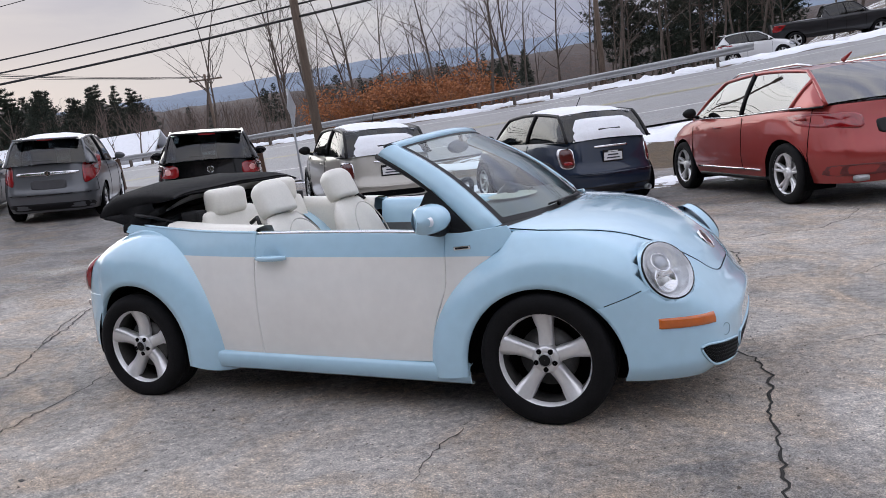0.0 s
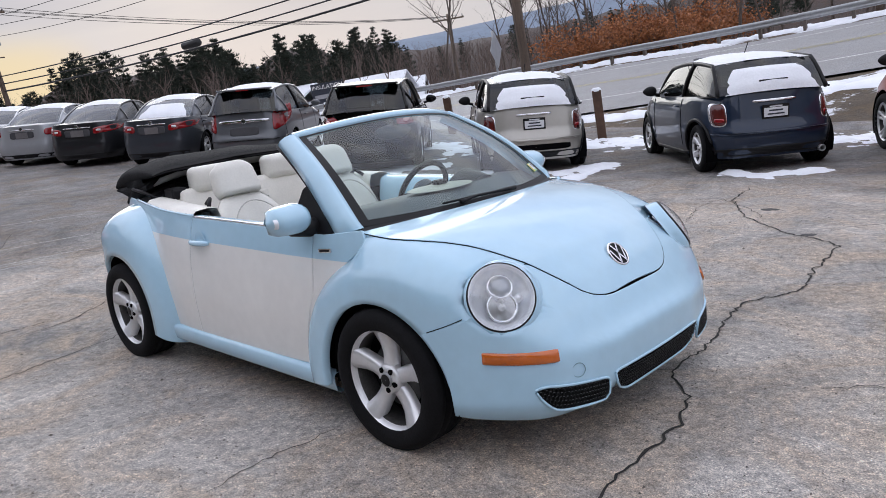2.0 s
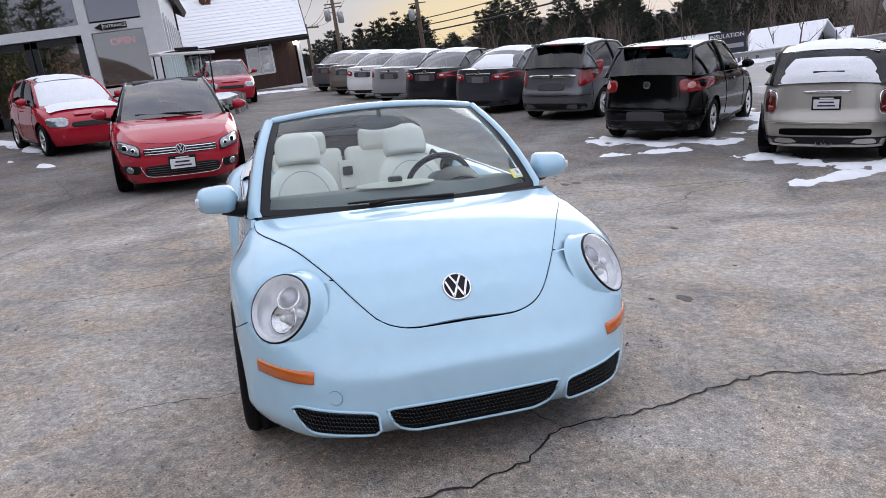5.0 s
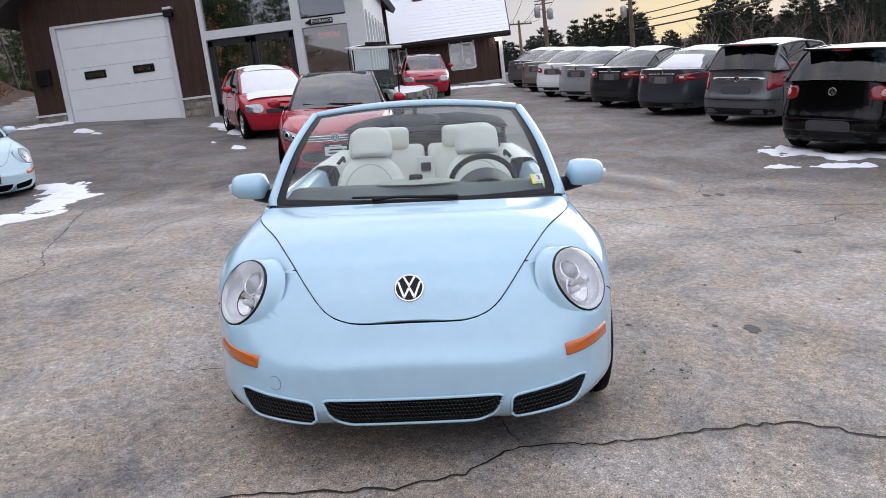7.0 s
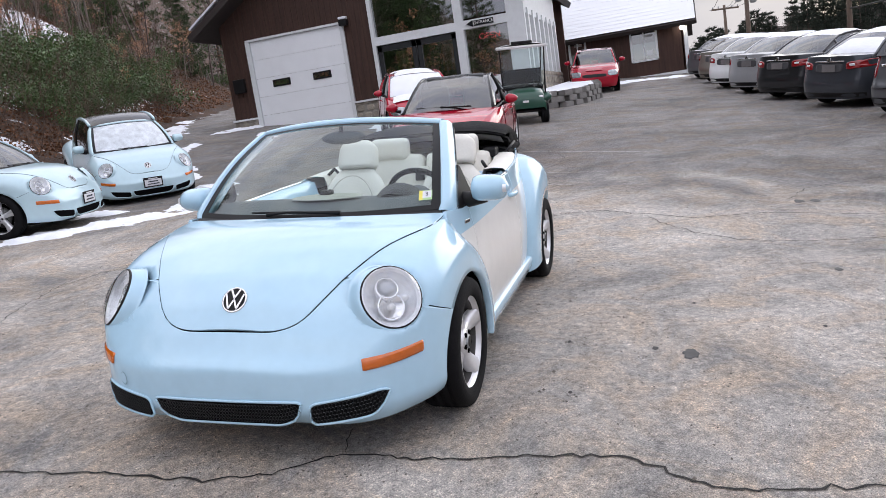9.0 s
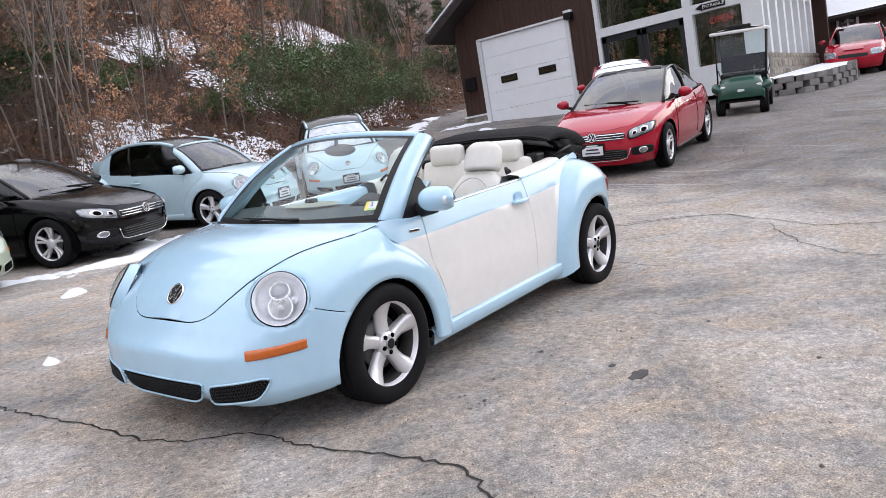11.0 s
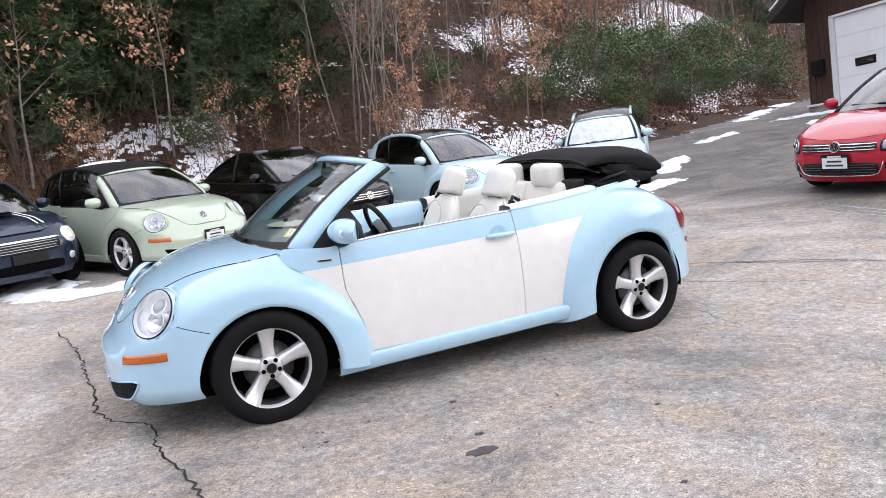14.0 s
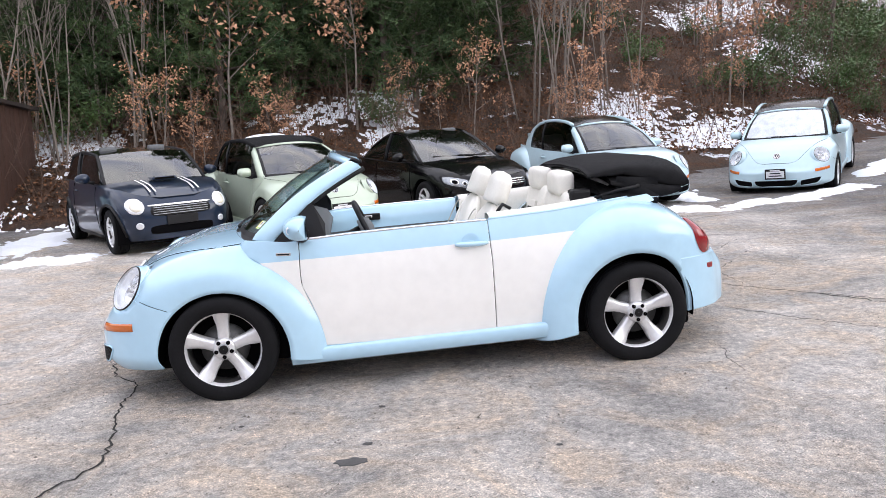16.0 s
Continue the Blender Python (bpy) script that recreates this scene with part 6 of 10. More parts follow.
        ms = seated(0.02, 0.34, -0.034 - swell * 0.8)
        for nm, pr, mt in (("projector_ring", [(0.054, -0.02), (0.053, 0.004), (0.049, 0.010), (0.043, 0.010), (0.041, 0.002)], CHROME), ("projector", [(0.042, 0.0), (0.038, 0.012), (0.028, 0.020), (0.014, 0.024), (0.001, 0.025)], material("projector_glass", (0.30, 0.32, 0.35), rough=0.06, coat=1.0, metal=0.4))):
            v, f = lathe(pr, 28)
            o = mesh_object(nm, v, f, mt, hl); o.matrix_basis = ms
        v, f = lathe([(0.060, 0.004), (0.056, 0.008), (0.050, 0.002), (0.030, -0.014), (0.001, -0.020)], 28)
        o = mesh_object("lamp_bowl", v, f, CHROME, hl); o.matrix_basis = seated(0.0, -0.26, -0.036 - swell * 0.8)
        v, f = lathe([(0.013, -0.02), (0.013, 0.010), (0.009, 0.017), (0.001, 0.019)], 16)
        o = mesh_object("bulb_cap", v, f, WHITEPLASTIC, hl); o.matrix_basis = seated(0.0, -0.26, -0.036 - swell * 0.8)
        v, f = lathe([(0.017, -0.02), (0.016, 0.008), (0.001, 0.014)], 16)
        o = mesh_object("side_lamp", v, f, LAMPSILVER, hl); o.matrix_basis = seated(0.52, -0.05, -0.03 - swell * 0.6)
        # indicator, side marker, tail lamp
        pa = np.linspace(31.6, 46.4, 30)
        en = 0.006 * np.clip((np.abs(np.linspace(-1, 1, 30)) - 0.94) / 0.06, 0, 1)
        rows = [on_front(pa * s, 0.424 + (pa - 31) * 0.0011 + dz, o - en) for dz, o in ((-0.003, -0.002), (0.0, 0.006), (0.010, 0.0085), (0.033, 0.0085), (0.043, 0.006), (0.046, -0.002))]
        v, f = grid(rows, flip=s < 0)
        mesh_object("indicator", v, f, AMBER, car, "amber turn indicator")
        TL = np.array((-1.66, s * 0.665, 0.735))
        Dt = np.array((0.75, -s * 0.52, -0.42)); Dt /= np.linalg.norm(Dt)
        t1 = np.cross((0, 0, 1), -Dt); t1 /= np.linalg.norm(t1); t2 = np.cross(-Dt, t1)
        an = np.linspace(0, 2 * math.pi, 28, endpoint=False)
        trs = []
        for q, o in ((1.05, 0.0), (1.0, 0.012), (0.7, 0.024), (0.35, 0.03), (0.02, 0.032)):
            pts = TL + t1 * (0.082 * q * np.cos(an))[:, None] + t2 * (0.125 * q * np.sin(an))[:, None]
            trs.append(cast(pts - Dt * 0.5, Dt, body_all, 1.0) - Dt * (0.003 + o))
        v, f = grid(trs, close=True, flip=True)
        mesh_object("tail_lamp", v, f, REDLENS, car, "red oval tail lamp")
        bx = box("rear_marker", (0.07, 0.012, 0.035), (0, 0, 0), REDLENS, car, bevel=0.004)
        q = cast(np.array([-1.9, s * 1.3, 0.545]), np.array([0.25, -s * 1.0, 0]) / 1.0308, body_all, 1.5)
        bx.matrix_basis = Matrix.Translation(q) @ Matrix.Rotation(radians(26 * s), 4, "Z")
        # door mirror
        mir = new("door_mirror")
        mir.empty_display_size = 0.1
        mir.parent, mir.matrix_basis = car, pose(0.735, s * 0.855, 0.965)
        rows = []
        for u in np.linspace(0, 1, 10):
            an = np.linspace(0, 2 * math.pi, 22, endpoint=False)
            rx = 0.098 * (1 - (2 * u - 1) ** 4) ** 0.45 * (1 - 0.18 * u) + 0.004
            rz = 0.070 * (1 - (2 * u - 1) ** 4) ** 0.45 + 0.004
            rows.append([(0.012 + rx * max(math.cos(a), -0.40), s * (-0.085 + 0.205 * u), 0.012 + rz * math.sin(a) * (1 - 0.15 * u)) for a in an])
        v, f = grid(rows, close=True, flip=s > 0)
        mesh_object("mirror_housing", v, f, color, mir)
        rows = [[(-0.0285, s * (-0.07 + 0.175 * u), 0.012 + zz * (0.052 * (1 - (2 * u - 1) ** 6))) for zz in (-1, 0, 1)] for u in np.linspace(0, 1, 9)]
        v, f = grid(rows, flip=s > 0)
        mesh_object("mirror_glass", v, f, CHROME, mir)
        rod("mirror_foot", [(0.02, -s * 0.15, -0.050), (0.015, -s * 0.10, -0.046), (0.01, -s * 0.05, -0.042), (0.01, s * 0.0, -0.040)], [0.052, 0.042, 0.036, 0.026], BLACK, mir, sides=12)
        rows = [[(0.078 - 0.022 * q + 0.018 * math.cos(a), s * (0.068 + 0.047 * q), 0.012 + 0.030 * math.sin(a) * (1 - 0.3 * q)) for a in np.linspace(-1.2, 1.2, 7)] for q in np.linspace(0, 1, 5)]
        v, f = grid(rows, flip=s > 0)
        if full:
            mesh_object("mirror_repeater", v, f, LAMPSILVER, mir, "ribbed clear repeater lamp")
        # black sail panel at the foot of the pillar
        V = [(0.61, s * 0.752, 0.905), (0.90, s * 0.742, 0.888), (0.912, s * 0.739, 0.896), (0.695, s * 0.697, 1.098), (0.668, s * 0.70, 1.085), (0.61, s * 0.722, 0.98)]
        V2 = [(a, b - s * 0.02, c) for a, b, c in V]
        F = [(0, 1, 2, 3, 4, 5), (11, 10, 9, 8, 7, 6)] + [(i, i + 6, (i + 1) % 6 + 6, (i + 1) % 6) for i in range(6)]
        mesh_object("sail_panel", V + V2, F if s < 0 else [q[::-1] for q in F], BLACK, car, smooth=False)
    # bonnet
    vv = np.sin(np.linspace(0, 1, 34) * math.pi / 2)
    rows = []
    for i, q in enumerate(vv):
        row = []
        for t in np.linspace(-1, 1, 33):
            rear = 1.205 - 0.145 * abs(t) ** 2.2
            x = rear + (TIP - 0.003 - rear) * q
            row.append((x, t * max(hood_half(x), 0.004), 1.4))
        rows.append(row)
    H = np.array(rows)
    H = cast(H, np.array((0, 0, -1.0)), body_all, 1.3, 200) + np.array((0, 0, 0.006))
    panel("bonnet", H, color, car, flip=False)
    e = np.concatenate([H[:, 0], H[::-1, -1]])
    rod("bonnet_gap", [tuple(p + np.array((0, 0.0, -0.004))) for p in e[::2]], 0.0022, DARKHOLE, car, sides=5)
    # bumper covers
    B = lamp_well(lamp_well(bumper_field(True), 1), -1)
    panel("front_bumper", B, color, car, flip=True, roll=0.010)
    panel("rear_bumper", bumper_field(False), color, car, flip=False, roll=0.02)
    for s in (1, -1):
        for a0, a1 in ((49.5, 58), (31, 32.6)):
            ap = np.linspace(a0, a1, 14)
            rod("bumper_gap", [tuple(p) for p in on_front(s * ap, smooth_curve(ap, bumper_tops(), 0.6) + 0.003, -0.002)], 0.0019, DARKHOLE, car, sides=5)
    # air intakes: dark honeycomb set into the cover
    mesh_mat = material("grille_black", (0.016, 0.017, 0.018), rough=0.4, var=0.2)
    def intake(a0, a1, shape):
        A = np.linspace(a0, a1, 40)
        lo, hi = np.array([shape(a)[0] for a in A]), np.array([shape(a)[1] for a in A])
        rows = [on_front(A, lo * (1 - q) + hi * q, 0.0015) for q in np.linspace(0, 1, 7)]
        v, f = grid(rows)
        gr = mesh_object("air_intake", v, f, DARKHOLE, car, "black honeycomb air intake")
        edge = [tuple(p) for p in on_front(np.concatenate([A, A[::-1]]), np.concatenate([lo, hi[::-1]]), 0.002)]
        rod("intake_rim", edge + edge[:1], 0.006, color, gr, sides=6)
        if full:
            V, F, cells = [], [], []
            rws = 7
            for r in range(rws):
                for k in range(int((a1 - a0) * 1.35)):
                    a = a0 + (k + (0.5 if r % 2 else 0.0) + 0.5) / 1.35
                    if a > a1 - 0.3:
                        continue
                    l0, h0 = shape(a)
                    zc = 0.5 * (shape((a0 + a1) / 2)[0] + shape((a0 + a1) / 2)[1]) + (r - (rws - 1) / 2) * 0.0165 + (l0 + h0) / 2 - 0.5 * (shape((a0 + a1) / 2)[0] + shape((a0 + a1) / 2)[1])
                    if not (l0 + 0.006 < zc < h0 - 0.006):
                        continue
                    cells.append((a, zc))
            C = np.array(cells)
            th = np.radians([0, 60, 120, 180, 240, 300])
            ring = lambda k, o: on_front(C[:, :1] + 0.36 * k * np.cos(th), C[:, 1:] + 0.0092 * k * np.sin(th), o)
            O, I = ring(1.0, 0.005), ring(0.72, 0.007)
            for o, n in zip(O, I):
                b0 = len(V)
                V += [tuple(p) for p in o] + [tuple(p) for p in n]
                F += [(b0 + i, b0 + (i + 1) % 6, b0 + 6 + (i + 1) % 6, b0 + 6 + i) for i in range(6)]
            mesh_object("grille_mesh", V, F, mesh_mat, gr, smooth=False)
    cl = lambda v: max(0.0, v)
    intake(-18.3, 18.3, lambda a: (0.203 + 0.055 * cl((abs(a) - 12.0) / 6.3) ** 2 + 0.045 * cl((abs(a) - 16.6) / 1.7) ** 2, 0.312 - 0.008 * cl((abs(a) - 17.4) / 0.9) ** 2))
    for s in (1, -1):
        def sh(a):
            t = (abs(a) - 20.0) / (36.8 - 20.0)
            return 0.208 + 0.035 * t + 0.075 * cl((t - 0.70) / 0.30) ** 2.2 + 0.02 * cl((0.06 - t) / 0.06), 0.300 + 0.042 * t - 0.014 * cl((t - 0.84) / 0.16) ** 2 - 0.012 * cl((0.06 - t) / 0.06)
        intake(20.0 if s > 0 else -36.8, 36.8 if s > 0 else -20.0, sh)
    if full:
        p, q = on_front(-27.8, 0.372, 0.001), on_front(-27.8, 0.372, 0.2)
        v, f = lathe([(0.029, 0.0), (0.0285, 0.0018), (0.0265, 0.0018), (0.026, 0.0)], 30)
        o = mesh_object("tow_cap", v, f, material("aqua_shadow_gap", (0.18, 0.30, 0.36), rough=0.5), car)
        o.matrix_basis = Matrix.Translation(p) @ Vector(q - p).to_track_quat("Y", "Z").to_matrix().to_4x4()
    bp = cast(np.array((2.2, 0, 0.685)), np.array((-1.0, 0, 0)), body_all, 1.0)
    badge(car, bp + np.array((0.006, 0, 0.004)), (0.78, 0, 0.62), 0.058)
    # rear deck
    rows = []
    for q in np.linspace(0, 1, 14):
        rows.append([(-1.22 - 0.70 * q, t * (0.70 - 0.18 * q), 1.5) for t in np.linspace(-1, 1, 21)])
    R = cast(np.array(rows), np.array((0, 0, -1.0)), body_all, 1.4, 200)
    panel("boot_lid", R, color, car, flip=True)
    # windscreen
    def ws(s, v, out=0.0):
        bx, bz = 1.185 - 0.165 * abs(s) ** 2.2, 0.908 + 0.007 * s * s
        tx, tz = 0.56 - 0.12 * abs(s) ** 2.2, 1.362 - 0.044 * abs(s) ** 2
        by, ty = 0.695 * s, 0.550 * s
        b = math.sin(math.pi * v) * 0.035
        return (bx * (1 - v) + tx * v + b * 0.6 + out * 0.5, by * (1 - v) + ty * v + math.sin(math.pi * v) * 0.012 * s, bz * (1 - v) + tz * v + b * 0.8 + out * 0.85)
    v, f = grid([[ws(s, q) for s in np.linspace(-0.97, 0.97, 25)] for q in np.linspace(0.0, 0.985, 13)])
    gl = mesh_object("windscreen", v, f, screen or (SCREEN if full else CARGLASS), car, "curved clear windscreen")
    gl.visible_shadow = False
    def strip(name, fn, mat, w=0.03, lift=0.003):
        rows = [[fn(u, 0.0, lift), fn(u, w, lift)] for u in np.linspace(0, 1, 25)]
        v, f = grid(rows)
        return mesh_object(name, v, f, mat, car)
    strip("screen_border", lambda u, w, l: ws(-0.97 + 1.94 * u, 0.0 + w * 1.6, l), BLACK, 0.028)
    strip("screen_border", lambda u, w, l: ws(-0.97 + 1.94 * u, 0.985 - w, l), BLACK, 0.045)
    for sg in (1, -1):
        strip("screen_border", lambda u, w, l: ws(sg * (0.985 - w), u * 0.985, l), BLACK, 0.065)
    # surround: pillars and header
    for sg in (1, -1):
        rows = []
        for q in np.linspace(-0.03, 1.0, 18):
            p = np.array(ws(sg * 1.0, max(q, 0.0)))
            if q < 0:
                p = p + np.array((0.02, -0.045 * sg, -0.06)) * (-q / 0.12)
            k = 1 - 0.28 * max(q, 0)
            rows.append([tuple(p + np.array(o)) for o in ((0.012, -0.010 * sg, 0.012), (0.010, 0.018 * sg, 0.012), (-0.022 * k, 0.036 * sg, 0.004), (-0.060 * k, 0.048 * sg, -0.012), (-0.092 * k, 0.050 * sg, -0.032), (-0.096 * k, 0.0, -0.044), (-0.02, -0.018 * sg, -0.012))])
        v, f = grid(rows, close=True, flip=sg > 0)
        mesh_object("windscreen_pillar", v, f, color, car)
        rod("pillar_seal", [tuple(np.array(ws(sg, q)) + np.array((-0.080, 0.034 * sg, -0.040))) for q in np.linspace(0.42, 1, 8)], 0.016, BLACK, car, sides=6)
    rows = []
    for u in np.linspace(-1.0, 1.0, 25):
        p = np.array(ws(u, 1.0))
        rows.append([tuple(p + np.array(o)) for o in ((0.030, 0, -0.012), (0.012, 0, 0.012), (-0.012, 0, 0.018), (-0.040, 0, 0.006), (-0.052, 0, -0.018), (-0.010, 0, -0.026))])
    v, f = grid(rows, close=True)
    mesh_object("screen_header", v, f, color, car)
    rod("header_seal", [tuple(np.array(ws(u, 1.0)) + np.array((-0.046, 0, 0.002))) for u in np.linspace(-1, 1, 15)], 0.014, BLACK, car, sides=6)
    # cowl, wipers
    rows = []
    for t in np.linspace(-1, 1, 25):
        rear = np.array(ws(t * 0.99, 0.03))
        x = 1.205 - 0.145 * abs(t) ** 2.2
        fr = cast(np.array((x, t * 0.70, 1.4)), np.array((0, 0, -1.0)), body_all, 1.2, 200)
        rows.append([tuple(fr + np.array((0.06, 0, -0.03))), tuple(fr + np.array((0.004, 0, -0.008))), tuple(rear * 0.6 + fr * 0.4 + np.array((0, 0, -0.006))), tuple(rear + np.array((-0.01, 0, 0.0)))])
    v, f = grid(rows)
    mesh_object("cowl", v, f, BLACK, car)
    for a, b, h in ((0.30, -0.42, 0.0), (-0.28, 0.0, 0.0)):
        pts = [np.array(ws(a + (b - a) * q - 0.0, 0.022 + 0.02 * math.sin(q * 2.0))) + np.array((0.014, 0, 0.018)) for q in np.linspace(0, 1, 9)]
        wp = rod("wiper", [tuple(p) for p in pts], [0.012, 0.010, 0.008, 0.007, 0.007, 0.007, 0.006, 0.006, 0.005], BLACK, car, sides=6)
    # cabin
    box("cabin_floor", (2.2, 1.36, 0.05), (-0.15, 0, 0.30), BLACK, car, bevel=0.01)
    seatmat = LEATHER if full else material("beige_cloth", (0.36, 0.34, 0.30), rough=0.8, var=0.1)
    for s in (1, -1):
        seat(car, -0.15, s * 0.36, 0.335, seatmat)
    bench = new("rear_bench")
    bench.empty_display_size = 0.1
    bench.parent = car
    bt = Matrix.Rotation(radians(-16), 4, "Y")
    part("bench_cushion", box_bm(0.46, 1.02, 0.20, 0.06, (-0.70, 0, 0.52), 3), seatmat, bench, smooth=True)
    for s in (1, -1):
        bm = box_bm(0.15, 0.50, 0.50, 0.05, (0, s * 0.262, 0.25), 3)
        bmesh.ops.transform(bm, matrix=Matrix.Translation((-0.84, 0, 0.55)) @ bt, verts=bm.verts)
        part("bench_back", bm, seatmat, bench, smooth=True)
        bm = box_bm(0.125, 0.30, 0.165, 0.055, (-0.93, s * 0.27, 1.085), 5)
        part("headrest", bm, seatmat, bench, smooth=True)
        if full:
            box("headrest_post", (0.014, 0.014, 0.08), (-0.925, s * 0.27 - 0.06, 1.01), CHROME, bench)
            box("headrest_post", (0.014, 0.014, 0.08), (-0.925, s * 0.27 + 0.06, 1.01), CHROME, bench)
    if full:
        # hatch between the rear seats, belts, loop of the seat belt guides
        bm = box_bm(0.02, 0.12, 0.20, 0.008, (0, 0, 0))
        bmesh.ops.transform(bm, matrix=Matrix.Translation((-0.79, 0.0, 0.86)) @ bt, verts=bm.verts)
        part("ski_hatch", bm, LEATHER, bench)
        bm = box_bm(0.02, 0.07, 0.06, 0.006, (0, 0, 0))
        bmesh.ops.transform(bm, matrix=Matrix.Translation((-0.775, 0.0, 0.885)) @ bt, verts=bm.verts)
        part("hatch_latch", bm, BLACK, bench)
        for s in (1, -1):
            box("roll_bar_cover", (0.13, 0.10, 0.075), (-0.985, s * 0.50, 1.02), BLACK, car, bevel=0.02)
            P = [[(x, s * (float(body_side(x, belt(x))) - o), float(belt(x)) + d) for o, d in ((0.006, 0.0), (0.03, 0.022), (0.10, 0.028), (0.16, 0.02), (0.18, -0.03), (0.18, -0.30))] for x in np.linspace(-1.05, -0.36, 14)]
            v, f = grid(P, flip=s < 0)
            mesh_object("quarter_trim", v, f, LEATHER, car, "white padded side trim")
            rod("seat_belt", [(-0.46, s * 0.60, 0.93), (-0.47, s * 0.585, 0.80), (-0.40, s * 0.60, 0.50)], [0.024, 0.024, 0.024], GREYTRIM, car, sides=4)
            rod("belt_guide", [(-0.44, s * 0.585, 0.96), (-0.48, s * 0.55, 1.0), (-0.53, s * 0.55, 0.97)], 0.012, BLACK, car, sides=6)
    for s in (1, -1):
        P = [[(x, s * (float(body_side(x, belt(x))) - o), float(belt(x)) + d) for o, d in ((0.012, -0.004), (0.04, 0.004), (0.09, -0.012), (0.115, -0.10), (0.12, -0.16))] for x in np.linspace(-0.345, 0.70, 14)]
        v, f = grid(P, flip=s < 0)
        mesh_object("door_trim_upper", v, f, color if full else BLACK, car, "pale blue door inner capping" if full else "")
        P = [[(x, s * (float(body_side(x, belt(x))) - o), float(belt(x)) + d) for o, d in ((0.119, -0.158), (0.125, -0.3), (0.16, -0.34), (0.13, -0.60))] for x in np.linspace(-0.345, 0.72, 10)]
        v, f = grid(P, flip=s < 0)
        mesh_object("door_trim_lower", v, f, GREYTRIM, car)
        if full:
            b = box("inner_handle", (0.15, 0.03, 0.05), (0.32, s * 0.622, 0.845), BLACK, car, bevel=0.012)
            box("handle_insert", (0.06, 0.034, 0.022), (0.335, s * 0.618, 0.848), CHROME, car, bevel=0.006)
    # dashboard
    rows = []
    for t in np.linspace(-1, 1, 21):
        w = 0.62 * t
        a = np.array(ws(t * 0.95, 0.0)) + np.array((-0.03, 0, -0.02))
        rows.append([tuple(a), (a[0] * 0.5 + 0.40, w, 0.965), (0.72, w, 0.955), (0.64, w, 0.93), (0.60, w, 0.86), (0.64, w, 0.70), (0.70, w, 0.55)])
    v, f = grid(rows)
    mesh_object("dashboard", v, f, GREYTRIM if full else BLACK, car)
    if full:
        rows = [[(0.86 + 0.13 * math.cos(a) * q, 0.0 + 0.20 * math.sin(a) * q, 0.978 + 0.014 * (1 - q * q)) for a in np.linspace(0, 2 * math.pi, 28, endpoint=False)] for q in (1.0, 0.9, 0.5, 0.02)]
        v, f = grid(rows, close=True, flip=True)
        mesh_object("dash_pod", v, f, material("pod_trim", (0.42, 0.40, 0.33), rough=0.5), car, "pale oval dashboard pod")
        box("pod_sensor", (0.05, 0.07, 0.03), (0.86, 0, 1.0), BLACK, car, bevel=0.012)
        v, f = lathe([(0.17, -0.16), (0.165, -0.02), (0.13, 0.01), (0.001, 0.02)], 28)
        o = mesh_object("instrument_binnacle", v, f, BLACK, car)
        o.matrix_basis = Matrix.Translation((0.64, 0.36, 0.87)) @ Vector((-1, 0, 0.35)).normalized().to_track_quat("Y", "Z").to_matrix().to_4x4()
    st = new("steering_wheel")
    st.empty_display_size = 0.1
    st.parent = car
    st.matrix_basis = Matrix.Translation((0.36, 0.36, 0.885)) @ Vector((-1, 0, 0.45)).normalized().to_track_quat("Z", "Y").to_matrix().to_4x4()
    rod("rim", [(0.185 * math.cos(a), 0.185 * math.sin(a), 0) for a in np.linspace(0, 2 * math.pi, 33)], 0.0165, BLACK, st, sides=8)
    v, f = lathe([(0.075, -0.04), (0.08, 0.01), (0.06, 0.035), (0.001, 0.045)], 24)
    o = mesh_object("airbag_cover", v, f, GREYTRIM, st); o.matrix_basis = pose(0, 0, 0, 90, 0, 0)
    for an in (0, 180, 270, 225):
        o = box("spoke", (0.13, 0.03, 0.014), (0.115, 0, 0), STEEL if an == 225 else BLACK, st, bevel=0.004)
        o.matrix_basis = pose(0, 0, 0, 0, 0, an)
    rod("steering_column", [(0.38, 0.36, 0.875), (0.62, 0.36, 0.77)], 0.045, BLACK, car)
    rows = [[(0.55 + 0.035 * q * (1 if q > 0 else 1), 0.135 * k * math.sin(a), 1.272 + 0.038 * k * math.cos(a)) for a in np.linspace(0, 2 * math.pi, 24, endpoint=False)] for q, k in ((0.0, 0.02), (0.0, 0.93), (0.25, 1.0), (0.8, 0.85), (1.0, 0.02))]
    v, f = grid(rows, close=True, flip=True)
    mesh_object("interior_mirror", v, f, GREYTRIM, car)
    rod("mirror_stalk", [(0.585, 0, 1.30), (0.578, 0, 1.338)], 0.012, BLACK, car)
    if full:
        # inspection sticker, inside the corner of the screen on the driver's side
        def stk(u, q, l):
            return np.array(ws(0.835 + 0.09 * u, 0.09 + 0.085 * q, l))
        for nm, u0, u1, q0, q1, mt, l in (("sticker", 0, 1, 0, 1, material("sticker_green", (0.42, 0.62, 0.30), rough=0.5), 0.004), ("sticker_field", 0.28, 0.95, 0.2, 0.92, PLATE, 0.0055), ("sticker_edge", 0.02, 0.3, 0.02, 0.98, material("sticker_yellow", (0.75, 0.66, 0.12), rough=0.5), 0.005)):
            v, f = grid([[stk(u, q, l) for u in (u0, u1)] for q in (q0, q1)])
            mesh_object(nm, v, f, mt, car, "yellow and green inspection sticker" if nm == "sticker" else "")
        tcu = bpy.data.curves.new("sticker_numeral", "FONT")
        tcu.body, tcu.size, tcu.align_x, tcu.align_y, tcu.extrude = "3", 0.036, "CENTER", "CENTER", 0.0004
